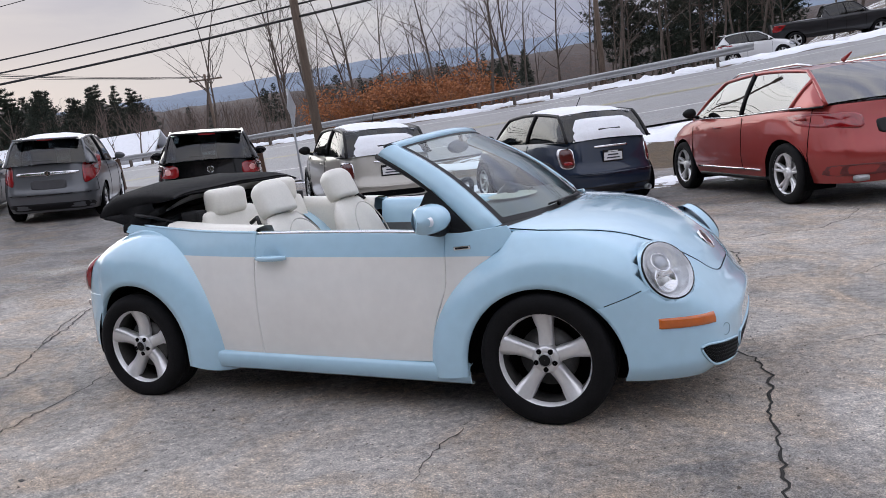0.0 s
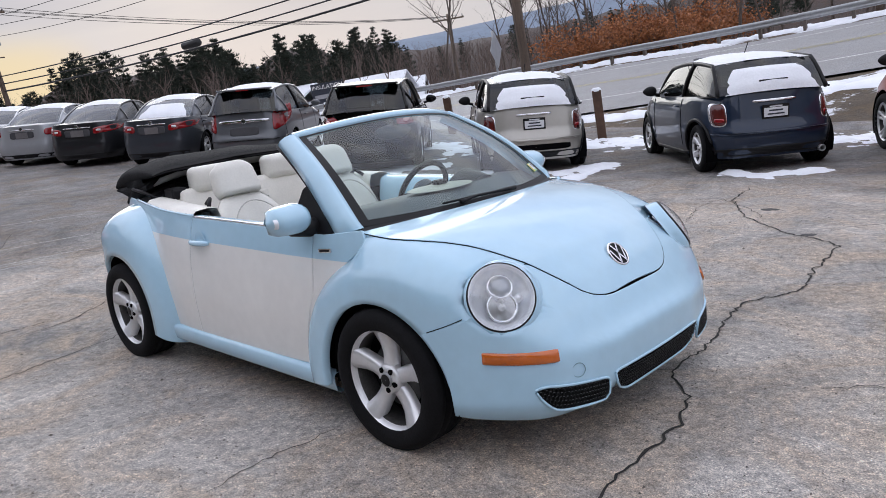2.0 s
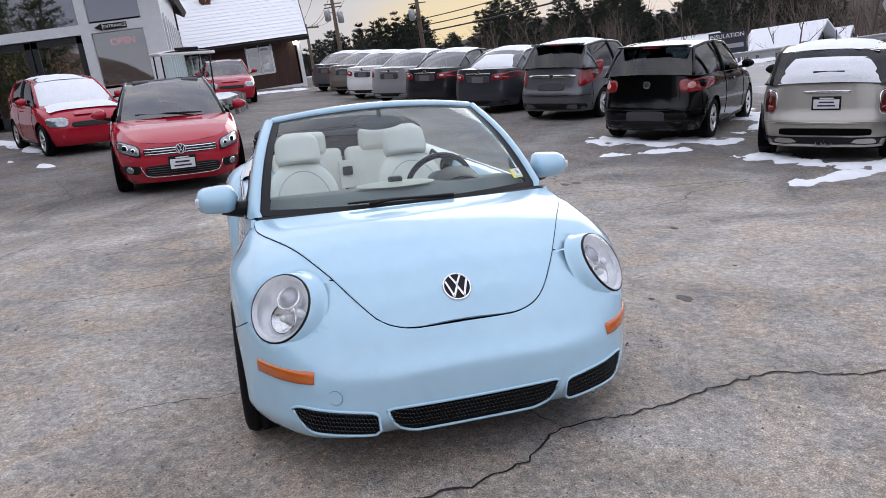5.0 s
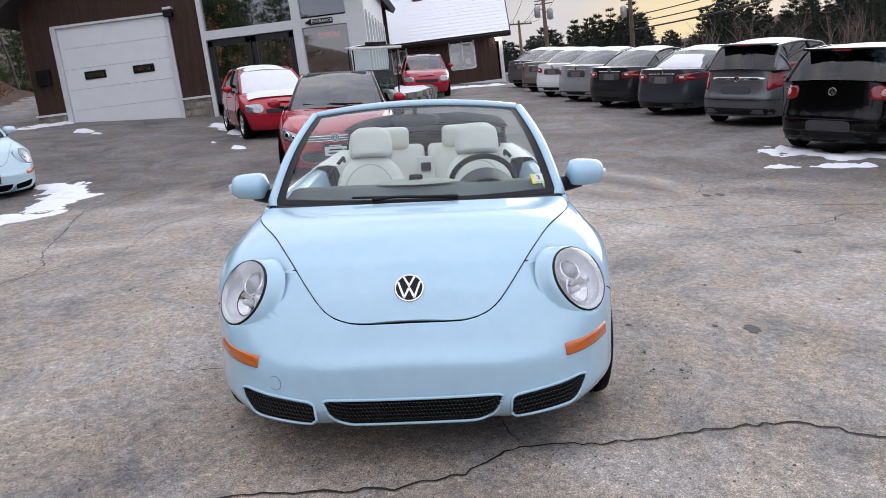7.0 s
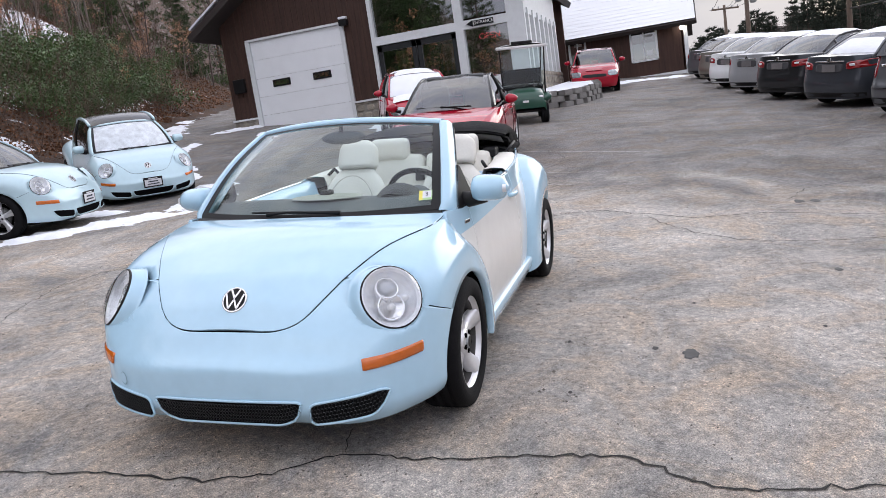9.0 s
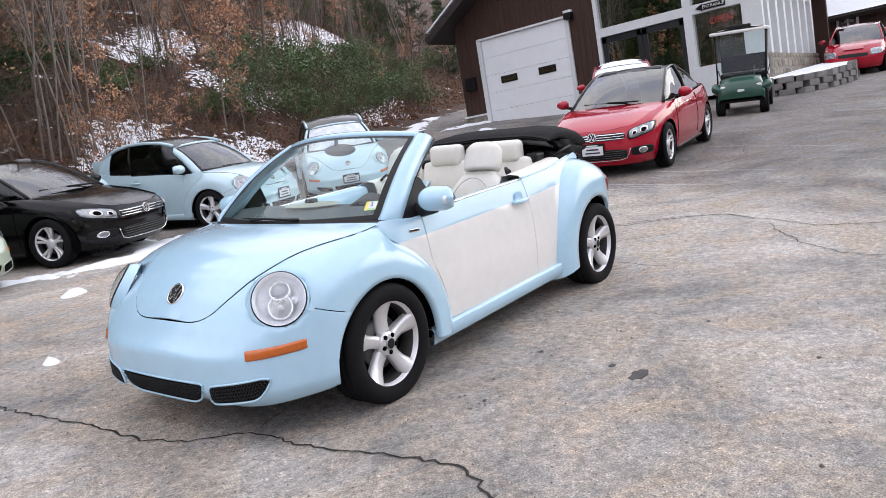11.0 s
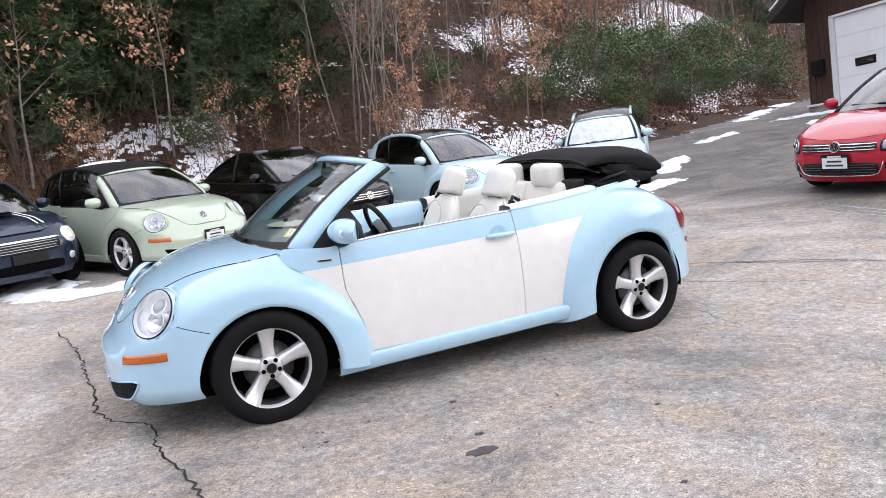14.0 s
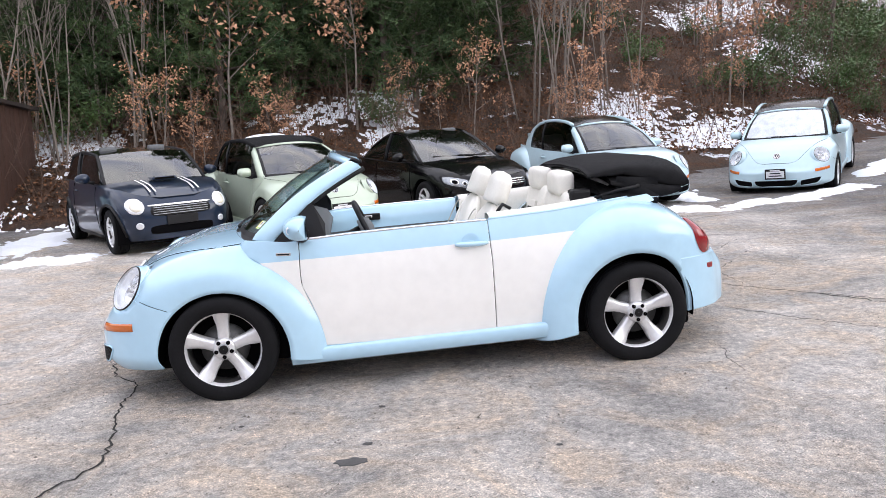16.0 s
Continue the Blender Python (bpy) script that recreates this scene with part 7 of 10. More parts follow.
        a, b, c = stk(0.6, 0.56, 0.008), stk(1.0, 0.56, 0.008), stk(0.6, 1.0, 0.008)
        ex = Vector(b - a).normalized(); ez = ex.cross(Vector(c - a)).normalized(); ey = ez.cross(ex)
        tob = new("sticker_numeral", tcu)
        tcu.materials.append(PLATEINK)
        tob.parent = car
        tob.matrix_basis = Matrix.Translation(a) @ Matrix((ex, ey, ez)).transposed().to_4x4()
    if top == "down":
        hood_stack(car)
    else:
        hard_roof(car, BLACKP if top == "hard" else (roof_mat or CANVAS), color, ws, belt, snow)
    if not full:
        plate(car, Matrix.Translation(on_front(0, 0.42, 0.012)), 0.30, 0.15)
    return car


def hood_stack(car):
    """The folded fabric hood: a slab of canvas that overhangs the tail, with folds below and bare bows in front."""
    st = new("folded_hood")
    st.empty_display_size = 0.1
    st.parent = car
    st["label"] = "folded black canvas hood"
    secs = [(-1.01, 1.188, 1.172), (-1.04, 1.205, 1.158), (-1.12, 1.222, 1.150), (-1.25, 1.238, 1.138), (-1.40, 1.240, 1.096), (-1.52, 1.228, 1.062), (-1.60, 1.206, 1.046), (-1.65, 1.176, 1.050), (-1.68, 1.125, 1.075)]
    def slab(secs, half, name, mat, wav=0.0):
        rows = []
        for i, (x, zt, zb) in enumerate(secs):
            loop = []
            for an in np.linspace(0, 2 * math.pi, 48, endpoint=False):
                cu, su = -math.cos(an), math.sin(an)
                u = math.copysign(abs(cu) ** 0.35, cu)
                edge = math.copysign(abs(su) ** 0.55, su)
                loop.append((x + 0.17 * (1 - u * u) * (0.0 if x > -1.2 else -0.25), u * half(x), (zt + zb) / 2 + (zt - zb) / 2 * edge + (0.012 if su > 0 else 0.02) * wav * math.sin(u * 8 + x * 10) - 0.035 * abs(u) ** 3))
            rows.append(loop)
        v, f = grid(rows, close=True)
        n = len(rows[0])
        f = list(f) + [tuple(range(n)), tuple(len(v) - n + i for i in range(n))[::-1]]
        return mesh_object(name, v, f, mat, st)
    slab(secs, lambda x: 0.60 + 0.02 * math.sin((x + 1.2) * 3), "hood_top", CANVAS, 0.4)
    slab([(-1.16, 1.14, 1.09), (-1.24, 1.15, 1.04), (-1.34, 1.14, 1.0), (-1.45, 1.125, 1.0), (-1.55, 1.10, 1.03), (-1.62, 1.09, 1.055)], lambda x: 0.605, "hood_folds", CANVAS, 1.0)
    slab([(-1.10, 1.06, 1.02), (-1.18, 1.07, 0.97), (-1.3, 1.06, 0.95), (-1.46, 1.04, 0.97)], lambda x: 0.615, "hood_base", CANVAS, 0.7)
    liner = material("hood_liner", (0.36, 0.36, 0.35), rough=0.8, var=0.12, scale=18)
    rows = [[(-1.03 - 0.11 * q + 0.012 * math.sin(u * 5), u * 0.565, 1.166 - 0.048 * q - 0.045 * abs(u) ** 3) for u in np.linspace(-1, 1, 21)] for q in np.linspace(0, 1, 4)]
    v, f = grid(rows + [[(x - 0.012, y, z + 0.006) for x, y, z in r] for r in rows[::-1]])
    mesh_object("hood_lining_edge", v, f, liner, st, "pale grey lining at the hood's front edge")
    for s in (1, -1):
        rows = [[(-1.05 - 0.42 * q, s * (0.60 + 0.012 * math.sin(q * 9 + w * 4)), (1.0 - 0.01 * q) * (1 - w) + (1.145 - 0.04 * q) * w) for w in np.linspace(0, 1, 6)] for q in np.linspace(0.35, 1, 9)]
        v, f = grid(rows, flip=s > 0)
        mesh_object("hood_gusset", v, f, CANVAS, st)
        rod("hood_link", [(-1.06, s * 0.585, 1.0), (-1.20, s * 0.612, 1.045), (-1.34, s * 0.612, 1.065)], 0.011, BLACK, st, sides=6)


def hard_roof(car, roof_mat, body_mat, ws, belt, snow):
    """Roof dome, side windows and rear window for the cars with the top up."""
    prof = [(0.53, 1.372), (0.40, 1.42), (0.2, 1.465), (-0.1, 1.49), (-0.4, 1.485), (-0.7, 1.44), (-1.0, 1.34), (-1.25, 1.20), (-1.45, 1.04), (-1.56, 0.95)]
    rows, side_rows = [], []
    for x, z in prof:
        hw = 0.565 - 0.10 * max(0, (-0.6 - x)) ** 1.2
        rows.append([(x - 0.05 * u * u * (1 if x > 0 else -0.5), u * hw, z - 0.05 * abs(u) ** 2.5) for u in np.linspace(-1, 1, 19)])
    v, f = grid(rows, flip=True)
    roof = mesh_object("roof", v, f, roof_mat, car, "black canvas hood, raised" if roof_mat is CANVAS else "")
    for s in (1, -1):
        xs = np.linspace(0.46, -1.1, 20)
        rail = [(x, s * (0.572 - 0.10 * max(0, (-0.6 - x)) ** 1.2), float(np.interp(-x, [-p[0] for p in prof], [p[1] for p in prof])) - 0.052) for x in xs]
        bt = [(float(np.interp(i, [0, 19], [0.74, -1.15])), 0, 0) for i in range(20)]
        bt = [(b[0], s * (float(body_side(b[0], belt(b[0]))) - 0.02), float(belt(b[0]))) for b in bt]
        rows = [[tuple(np.array(b) * (1 - q) + np.array(r) * q + np.array((0, s * 0.03 * math.sin(q * math.pi), 0))) for q in np.linspace(0, 1, 6)] for b, r in zip(bt, rail)]
        v, f = grid(rows, flip=s > 0)
        win = mesh_object("side_window", v, f, TINTED, car)
        rod("roof_rail", rail, 0.03, roof_mat if roof_mat is CANVAS else body_mat, car, sides=6)
        rod("door_pillar", [tuple(np.array(rows[11][0]) + np.array((0, s * 0.004, 0))), tuple(np.array(rows[11][3]) + np.array((0, s * 0.006, 0))), tuple(np.array(rows[11][5]))], 0.02, BLACK, car, sides=6)
        cp = [[tuple(np.array(rows[i][j]) + np.array((0, s * 0.012, 0))) for j in range(6)] for i in (16, 17, 18, 19)]
        v, f = grid(cp, flip=s > 0)
        mesh_object("rear_pillar", v, f, roof_mat if roof_mat is CANVAS else body_mat, car)
        back = [[rows[19][j] for j in range(6)], [(-1.50, s * 0.42, 0.96 + 0.05 * j) for j in range(6)]]
        v, f = grid(back, flip=s > 0)
        mesh_object("rear_pillar", v, f, roof_mat if roof_mat is CANVAS else body_mat, car)
    if snow:
        snow_cap(car, [(x, z + 0.004) for x, z in prof[3:8]], lambda x: 0.40)


def snow_cap(car, prof, half, thick=0.035, name="snow_cap"):
    """A ragged cap of snow along a profile of (x, z), half as wide as half(x)."""
    rng = random.Random(len(prof) * 7 + int(prof[0][0] * 100))
    rows, n = [], 15
    xs = np.linspace(prof[0][0], prof[-1][0], 14)
    px, pz = [p[0] for p in prof], [p[1] for p in prof]
    if px[0] > px[-1]:
        px, pz = px[::-1], pz[::-1]
    for i, x in enumerate(xs):
        z, e = float(np.interp(x, px, pz)), min(i, 13 - i) / 13
        hw = half(x) * (1 - 0.12 * rng.random())
        rows.append([(x + rng.uniform(-0.03, 0.03) * (1 if i in (0, 13) else 0), u * hw, z - 0.045 * abs(u) ** 2.5 + thick * ((1 - abs(u) ** 6) * min(1, e * 7 + 0.02) + 0.15 * noise.noise((x * 4, u * 5, 1.3)) * (1 - abs(u) ** 4)) - 0.003) for u in np.linspace(-1, 1, n)])
    v, f = grid(rows, flip=prof[0][0] > prof[-1][0])
    return mesh_object(name, v, f, SNOW, car, "thin cap of snow")
# ---- ordinary cars: lower body, bonnet, boot, glasshouse, lamps, wheels ----

SMOKED = material("smoked_lamp", (0.30, 0.32, 0.34), rough=0.12, metal=0.6, coat=1.0, var=0.5, scale=16)


class CarForm:
    """The lower body of a car: x ahead, half as wide as W/2, ends rounded in plan by the power n."""

    def __init__(self, L, W, wb, xoff, front, rear, belt, side, n=5.0, sill=0.2, r=0.31, arch=0.36):
        self.L, self.W, self.wb, self.xoff = L, W, wb, xoff
        self.front, self.rear, self.beltt, self.side, self.n, self.sill, self.r, self.arch = front, rear, belt, side, n, sill, r, arch

    def xs(self, u, z):
        f = float(interp(z, self.front)); b = float(interp(z, self.rear))
        return u * f if u >= 0 else -u * b

    def belt(self, x):
        return float(smooth_curve(x, self.beltt, 0.08))

    def half(self, u, z):
        return self.W / 2 * float(interp(z, self.side)) * max(0.0, 1 - abs(u) ** self.n) ** (1 / self.n)

    def end(self, y, z, sign, out=0.0):
        """The point of the front (sign 1) or rear (sign -1) at a height and a distance from the middle."""
        k = min(0.985, abs(y) / (self.W / 2 * float(interp(z, self.side))))
        u = max((1 - k ** self.n) ** (1 / self.n), 0.60)
        return (self.xs(sign * u, z) + sign * out, y, z)


def end_patch(form, sign, yc, zc, hw, hh, mat, parent, name, out=0.012, square=0.4, slant=0.0, label="", mirror=True):
    """A lamp, grille or panel that lies on the front or rear; mirrored to the other side where yc is not 0."""
    made = []
    for s in ((1, -1) if yc and mirror else (1,)):
        rows = []
        for q, o in ((1.04, -0.02), (1.0, out * 0.75), (0.86, out), (0.4, out), (0.02, out)):
            row = []
            for a in np.linspace(0, 2 * math.pi, 24, endpoint=False):
                c, d = math.cos(a), math.sin(a)
                y = yc + hw * q * math.copysign(abs(c) ** square, c)
                z = zc + hh * q * math.copysign(abs(d) ** square, d) + slant * (y - yc)
                row.append(form.end(y * s, z, sign, o))
            rows.append(row)
        v, f = grid(rows, close=True, flip=(sign > 0) == (s < 0))
        made.append(mesh_object(name, v, f, mat, parent, label))
    return made


def build_car(name, m, label, body, form, roof, tail, group="", snow=None, category="car", roof_mat=None, rim=ALLOY, spokes=5, twin=False, trim=None, glass=None, two_row=True, pillar=None):
    """roof: base of screen, roof front, roof rear, base of rear window as (x, z), and half widths at belt and at roof. tail: a function that adds lamps and trim."""
    car = thing(name, m, label, category, group)
    F = form
    trim = trim or body
    glass = glass or TINTED
    us = np.concatenate([-np.cos(np.linspace(0, math.pi / 2, 30)), np.cos(np.linspace(math.pi / 2, 0, 30))[1:]])
    us = np.unique(np.concatenate([us, np.linspace(-0.98, 0.98, 70)]))
    axles = (F.xoff + F.wb / 2, F.xoff - F.wb / 2)
    for s in (1, -1):
        rows = []
        for u in us:
            x0 = F.xs(u, 0.45)
            zb = F.sill
            for ax in axles:
                d = F.arch ** 2 - (x0 - ax) ** 2
                if d > 0:
                    zb = max(zb, F.r + math.sqrt(d) - 0.01)
            zt = 0.8
            for _ in range(14):
                zt = 0.5 * zt + 0.5 * F.belt(F.xs(u, zt))
            col = []
            for q in np.linspace(0, 1, 12):
                z = zb + (zt - zb) * q
                col.append((F.xs(u, z), s * F.half(u, z), z))
            y, z = col[-1][1], zt
            col[-1] = (col[-1][0], y - s * 0.012, z)
            rows.append(col)
        v, f = grid(rows, flip=s < 0)
        mesh_object("body_side", v, f, body, car)
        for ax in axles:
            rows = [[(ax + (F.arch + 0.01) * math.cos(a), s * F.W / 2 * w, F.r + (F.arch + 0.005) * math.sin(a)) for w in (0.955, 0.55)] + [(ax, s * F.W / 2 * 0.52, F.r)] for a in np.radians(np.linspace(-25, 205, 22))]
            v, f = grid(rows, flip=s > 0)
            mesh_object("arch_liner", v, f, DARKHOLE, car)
            wheel(car, ax, s * (F.W / 2 - 0.125), F.r, F.r, 0.20, s, rim=rim, spokes=spokes, twin=twin, hub_logo=False, rim_r=0.70)
    xa, za = roof[0]
    xd, zd = roof[3]
    def deck(nm, x0, x1, mat, crown=0.035, drop=0.0):
        rows = []
        for x in np.linspace(x0, x1, 16):
            z = F.belt(x)
            fx = F.xs(1, z) if x >= 0 else -F.xs(-1, z)
            u = min(0.9995, abs(x / fx)) if fx else 0
            h = F.half(u, z) - 0.012
            nose = min(1.0, abs(x - (x1 if abs(x1) > abs(x0) else x0)) / 0.35) if crown else 0
            rows.append([(x, t * h, z + crown * nose * (1 - t ** 4) - drop) for t in np.linspace(-1, 1, 17)])
        v, f = grid(rows, flip=x0 > x1)
        return mesh_object(nm, v, f, mat, car)
    deck("bonnet", xa - 0.06, F.xs(1, F.belt(F.L / 2 - 0.05)) * 0.9995, body)
    if xd - 0.05 > F.xs(-1, F.belt(-F.L / 2)):
        deck("boot_lid", F.xs(-1, F.belt(-F.L / 2 + 0.05)) * 0.9995, xd + 0.06, body)
    deck("cabin_floor", xd + 0.05, xa - 0.05, DARKHOLE, 0.0, 0.12)
    box("underbody", (F.L * 0.86, F.W * 0.72, 0.14), (F.xoff * 0.5, 0, F.sill + 0.08), DARKHOLE, car)
    for s in (1, -1):
        rod("sill_trim", [(F.xs(u, F.sill), s * (F.half(u, F.sill) - 0.01), F.sill + 0.02) for u in np.linspace(-0.42, 0.42, 9)], 0.035, trim if trim is not body else BLACK, car, sides=6)
    # glasshouse
    (xb, zb2), (xc, zc) = roof[1], roof[2]
    hb, hr = roof[4]
    def pt(base, x, z, h, t, bow):
        return (x + bow * (1 - t * t), t * h, z - 0.03 * t * t * (0 if base else 1))
    def sheet(nm, A, B, mat, bow0, bow1, lab=""):
        rows = []
        for q in np.linspace(0, 1, 7):
            x, z, h = A[0] * (1 - q) + B[0] * q, A[1] * (1 - q) + B[1] * q + 0.03 * math.sin(q * math.pi), A[2] * (1 - q) + B[2] * q
            rows.append([pt(False, x, z + 0.0, h, t, bow0 * (1 - q) + bow1 * q) for t in np.linspace(-1, 1, 13)])
        v, f = grid(rows, flip=A[0] < B[0])
        o = mesh_object(nm, v, f, mat, car, lab)
        return o, rows
    A0, A1 = (xa, za, hb - 0.05), (xb, zb2, hr)
    C1, C0 = (xc, zc, hr - 0.02), (xd, zd, hb - 0.10)
    _, wr = sheet("windscreen", A0, A1, CARGLASS, 0.16, 0.05)
    rows = []
    for q in np.linspace(0, 1, 11):
        x = xb * (1 - q) + xc * q
        z = zb2 * (1 - q) + zc * q + 0.055 * math.sin(q * math.pi)
        h = A1[2] * (1 - q) + C1[2] * q
        rows.append([pt(False, x, z, h, t, 0.05 * (1 - q) - 0.04 * q) for t in np.linspace(-1, 1, 15)])
    rf = rows
    v, f = grid(rows, flip=True)
    mesh_object("roof", v, f, roof_mat or body, car)
    _, rr = sheet("rear_window", C1, C0, glass, -0.04, -0.10)
    for s in (1, -1):
        rail = [r[-1 if s > 0 else 0] for r in rf]
        top = [wr[i][-1 if s > 0 else 0] for i in range(7)] + rail[1:] + [rr[i][-1 if s > 0 else 0] for i in range(1, 7)]
        n = len(top)
        low = []
        for i, p in enumerate(top):
            x = xa + (xd - xa) * i / (n - 1)
            low.append((x, s * (hb - 0.02 - (0.05 if i in (0, n - 1) else 0)), F.belt(x) - 0.01))
        rows = [[tuple(np.array(a) * (1 - q) + np.array(b) * q + np.array((0, s * 0.025 * math.sin(q * math.pi), 0))) for q in np.linspace(0, 1, 5)] for a, b in zip(low, top)]
        v, f = grid(rows, flip=s > 0)
        mesh_object("side_window", v, f, glass, car)
        rod("roof_rail", [tuple(np.array(p) + np.array((0, s * 0.004, -0.006))) for p in top], 0.026, pillar or roof_mat or body, car, sides=6)
        mids = [n // 2 - 1, n - 5] if two_row else [n // 2 + 1]
        for i in mids:
            rod("window_pillar", [tuple(np.array(p) + np.array((0, s * 0.006, 0))) for p in rows[i]], 0.028, BLACK if i == mids[0] else (pillar or roof_mat or body), car, sides=6)
        if two_row:
            v, f = grid([[tuple(np.array(p) + np.array((0, s * 0.009, 0))) for p in rows[i]] for i in range(n - 5, n)], flip=s > 0)
            mesh_object("rear_pillar", v, f, roof_mat or body, car)
        rod("belt_strip", [tuple(np.array(p) + np.array((0, s * 0.01, 0.004))) for p in low], 0.012, BLACK, car, sides=6)
        # door gaps and handles
        for xg in ((xa - 0.15, (xa + xd) / 2, xd + 0.2) if two_row else (xa - 0.15, (xa + xd) / 2 - 0.25)):
            pts = []
            for z in np.linspace(F.sill + 0.12, F.belt(xg) - 0.02, 8):
                u = xg / (F.xs(1, z) if xg > 0 else -F.xs(-1, z))
                pts.append((xg, s * (F.half(abs(u), z) + 0.001), z))
            rod("door_gap", pts, 0.005, DARKHOLE, car, sides=4)
        for xg in ((xa - 0.95, xd + 0.35) if two_row else ((xa + xd) / 2 - 0.05,)):
            z = F.belt(xg) - 0.12
            u = abs(xg / (F.xs(1, z) if xg > 0 else -F.xs(-1, z)))
            rod("door_handle", [(xg + o, s * (F.half(u, z) + k), z) for o, k in ((-0.10, 0.0), (-0.06, 0.028), (0.06, 0.028), (0.10, 0.0))], 0.012, body, car, sides=6)
        mx = xa - 0.32
        bmm = bmesh.new()
        bmesh.ops.create_uvsphere(bmm, u_segments=16, v_segments=10, radius=1.0)
        for q in bmm.verts:
            taper = 1 - 0.22 * q.co.y * s
            q.co = Vector((mx + (0.075 if q.co.x > 0 else 0.03) * q.co.x, s * (F.W / 2 + 0.09) + 0.105 * q.co.y, F.belt(mx) + 0.10 + 0.074 * taper * q.co.z))
        part("door_mirror", bmm, body if trim is body else trim, car, smooth=True)
        rod("mirror_arm", [(mx + 0.02, s * (F.W / 2 - 0.06), F.belt(mx) + 0.03), (mx + 0.01, s * (F.W / 2 + 0.05), F.belt(mx) + 0.06)], [0.03, 0.02], BLACK, car, sides=6)
    for s in (1, -1):
        part("front_seat", box_bm(0.16, 0.48, 0.62, 0.06, (0.5 * (xa + xd) + 0.25, s * 0.36, F.belt(0) + 0.02), 2), GREYTRIM, car, smooth=True)
        part("front_headrest", box_bm(0.10, 0.26, 0.18, 0.04, (0.5 * (xa + xd) + 0.20, s * 0.36, F.belt(0) + 0.42), 2), GREYTRIM, car, smooth=True)
    if snow:
        pr = [(p[7][0], p[7][2] + 0.004) for p in rf]
        if "roof" in snow:
            snow_cap(car, pr, lambda x: hr * 0.94, 0.045)
        if "rear" in snow:
            rows = []
            rng = random.Random(int(xd * 100))
            for i, q in enumerate(np.linspace(0.30, 1.02, 9)):
                j = min(int(q * 6), 5); w = q * 6 - j
                A, B = np.array(rr[j]), np.array(rr[j + 1])
                L = A * (1 - w) + B * w
                k = 0.62 + 0.3 * q - 0.08 * rng.random()
                row = []
                for t in np.linspace(-1, 1, 13):
                    p = [np.interp(t * k, np.linspace(-1, 1, 13), L[:, c]) for c in range(3)]
                    e = (1 - t ** 6) * min(1, (i + 0.05) / 1.5, (8 - i + 0.05) / 1.5)
                    row.append((p[0] - 0.03 * e, p[1], p[2] + 0.03 * e + 0.012 * noise.noise((p[1] * 6, q * 5, xd)) * e))
                rows.append(row)
            v, f = grid(rows, flip=True)
            mesh_object("snow_on_window", v, f, SNOW, car, "snow lying on the rear window")
        if "bonnet" in snow:
            rows = [[(x, t * F.W * 0.40, F.belt(x) + 0.045 * (1 - t ** 4) + 0.03 * (1 - t ** 6) * min(1, k, 1)) for t in np.linspace(-1, 1, 11)] for x, k in zip(np.linspace(xa + 0.02, F.L / 2 - 0.35, 8), (0, 1, 1, 1, 1, 1, 1, 0))]
            v, f = grid(rows)
            mesh_object("snow_on_bonnet", v, f, SNOW, car, "snow lying on the bonnet")
        if "screen" in snow:
            rows = [[tuple(np.array(p) + np.array((0.02, 0, 0.02)) * (1 if 0 < i < 6 and 0 < j < 12 else -0.3)) for j, p in enumerate(r)] for i, r in enumerate(wr)]
            v, f = grid(rows, flip=False)
            mesh_object("snow_on_screen", v, f, SNOW, car, "snow lying on the windscreen")
    tail(car, F)
    return car


SIDEP = [(0.15, 0.90), (0.3, 0.965), (0.45, 0.99), (0.62, 1.0), (0.8, 0.985), (0.95, 0.95), (1.15, 0.90)]


BROWNLENS = material("brown_red_lens", (0.085, 0.012, 0.010), rough=0.12, coat=0.9, var=0.2, scale=20)


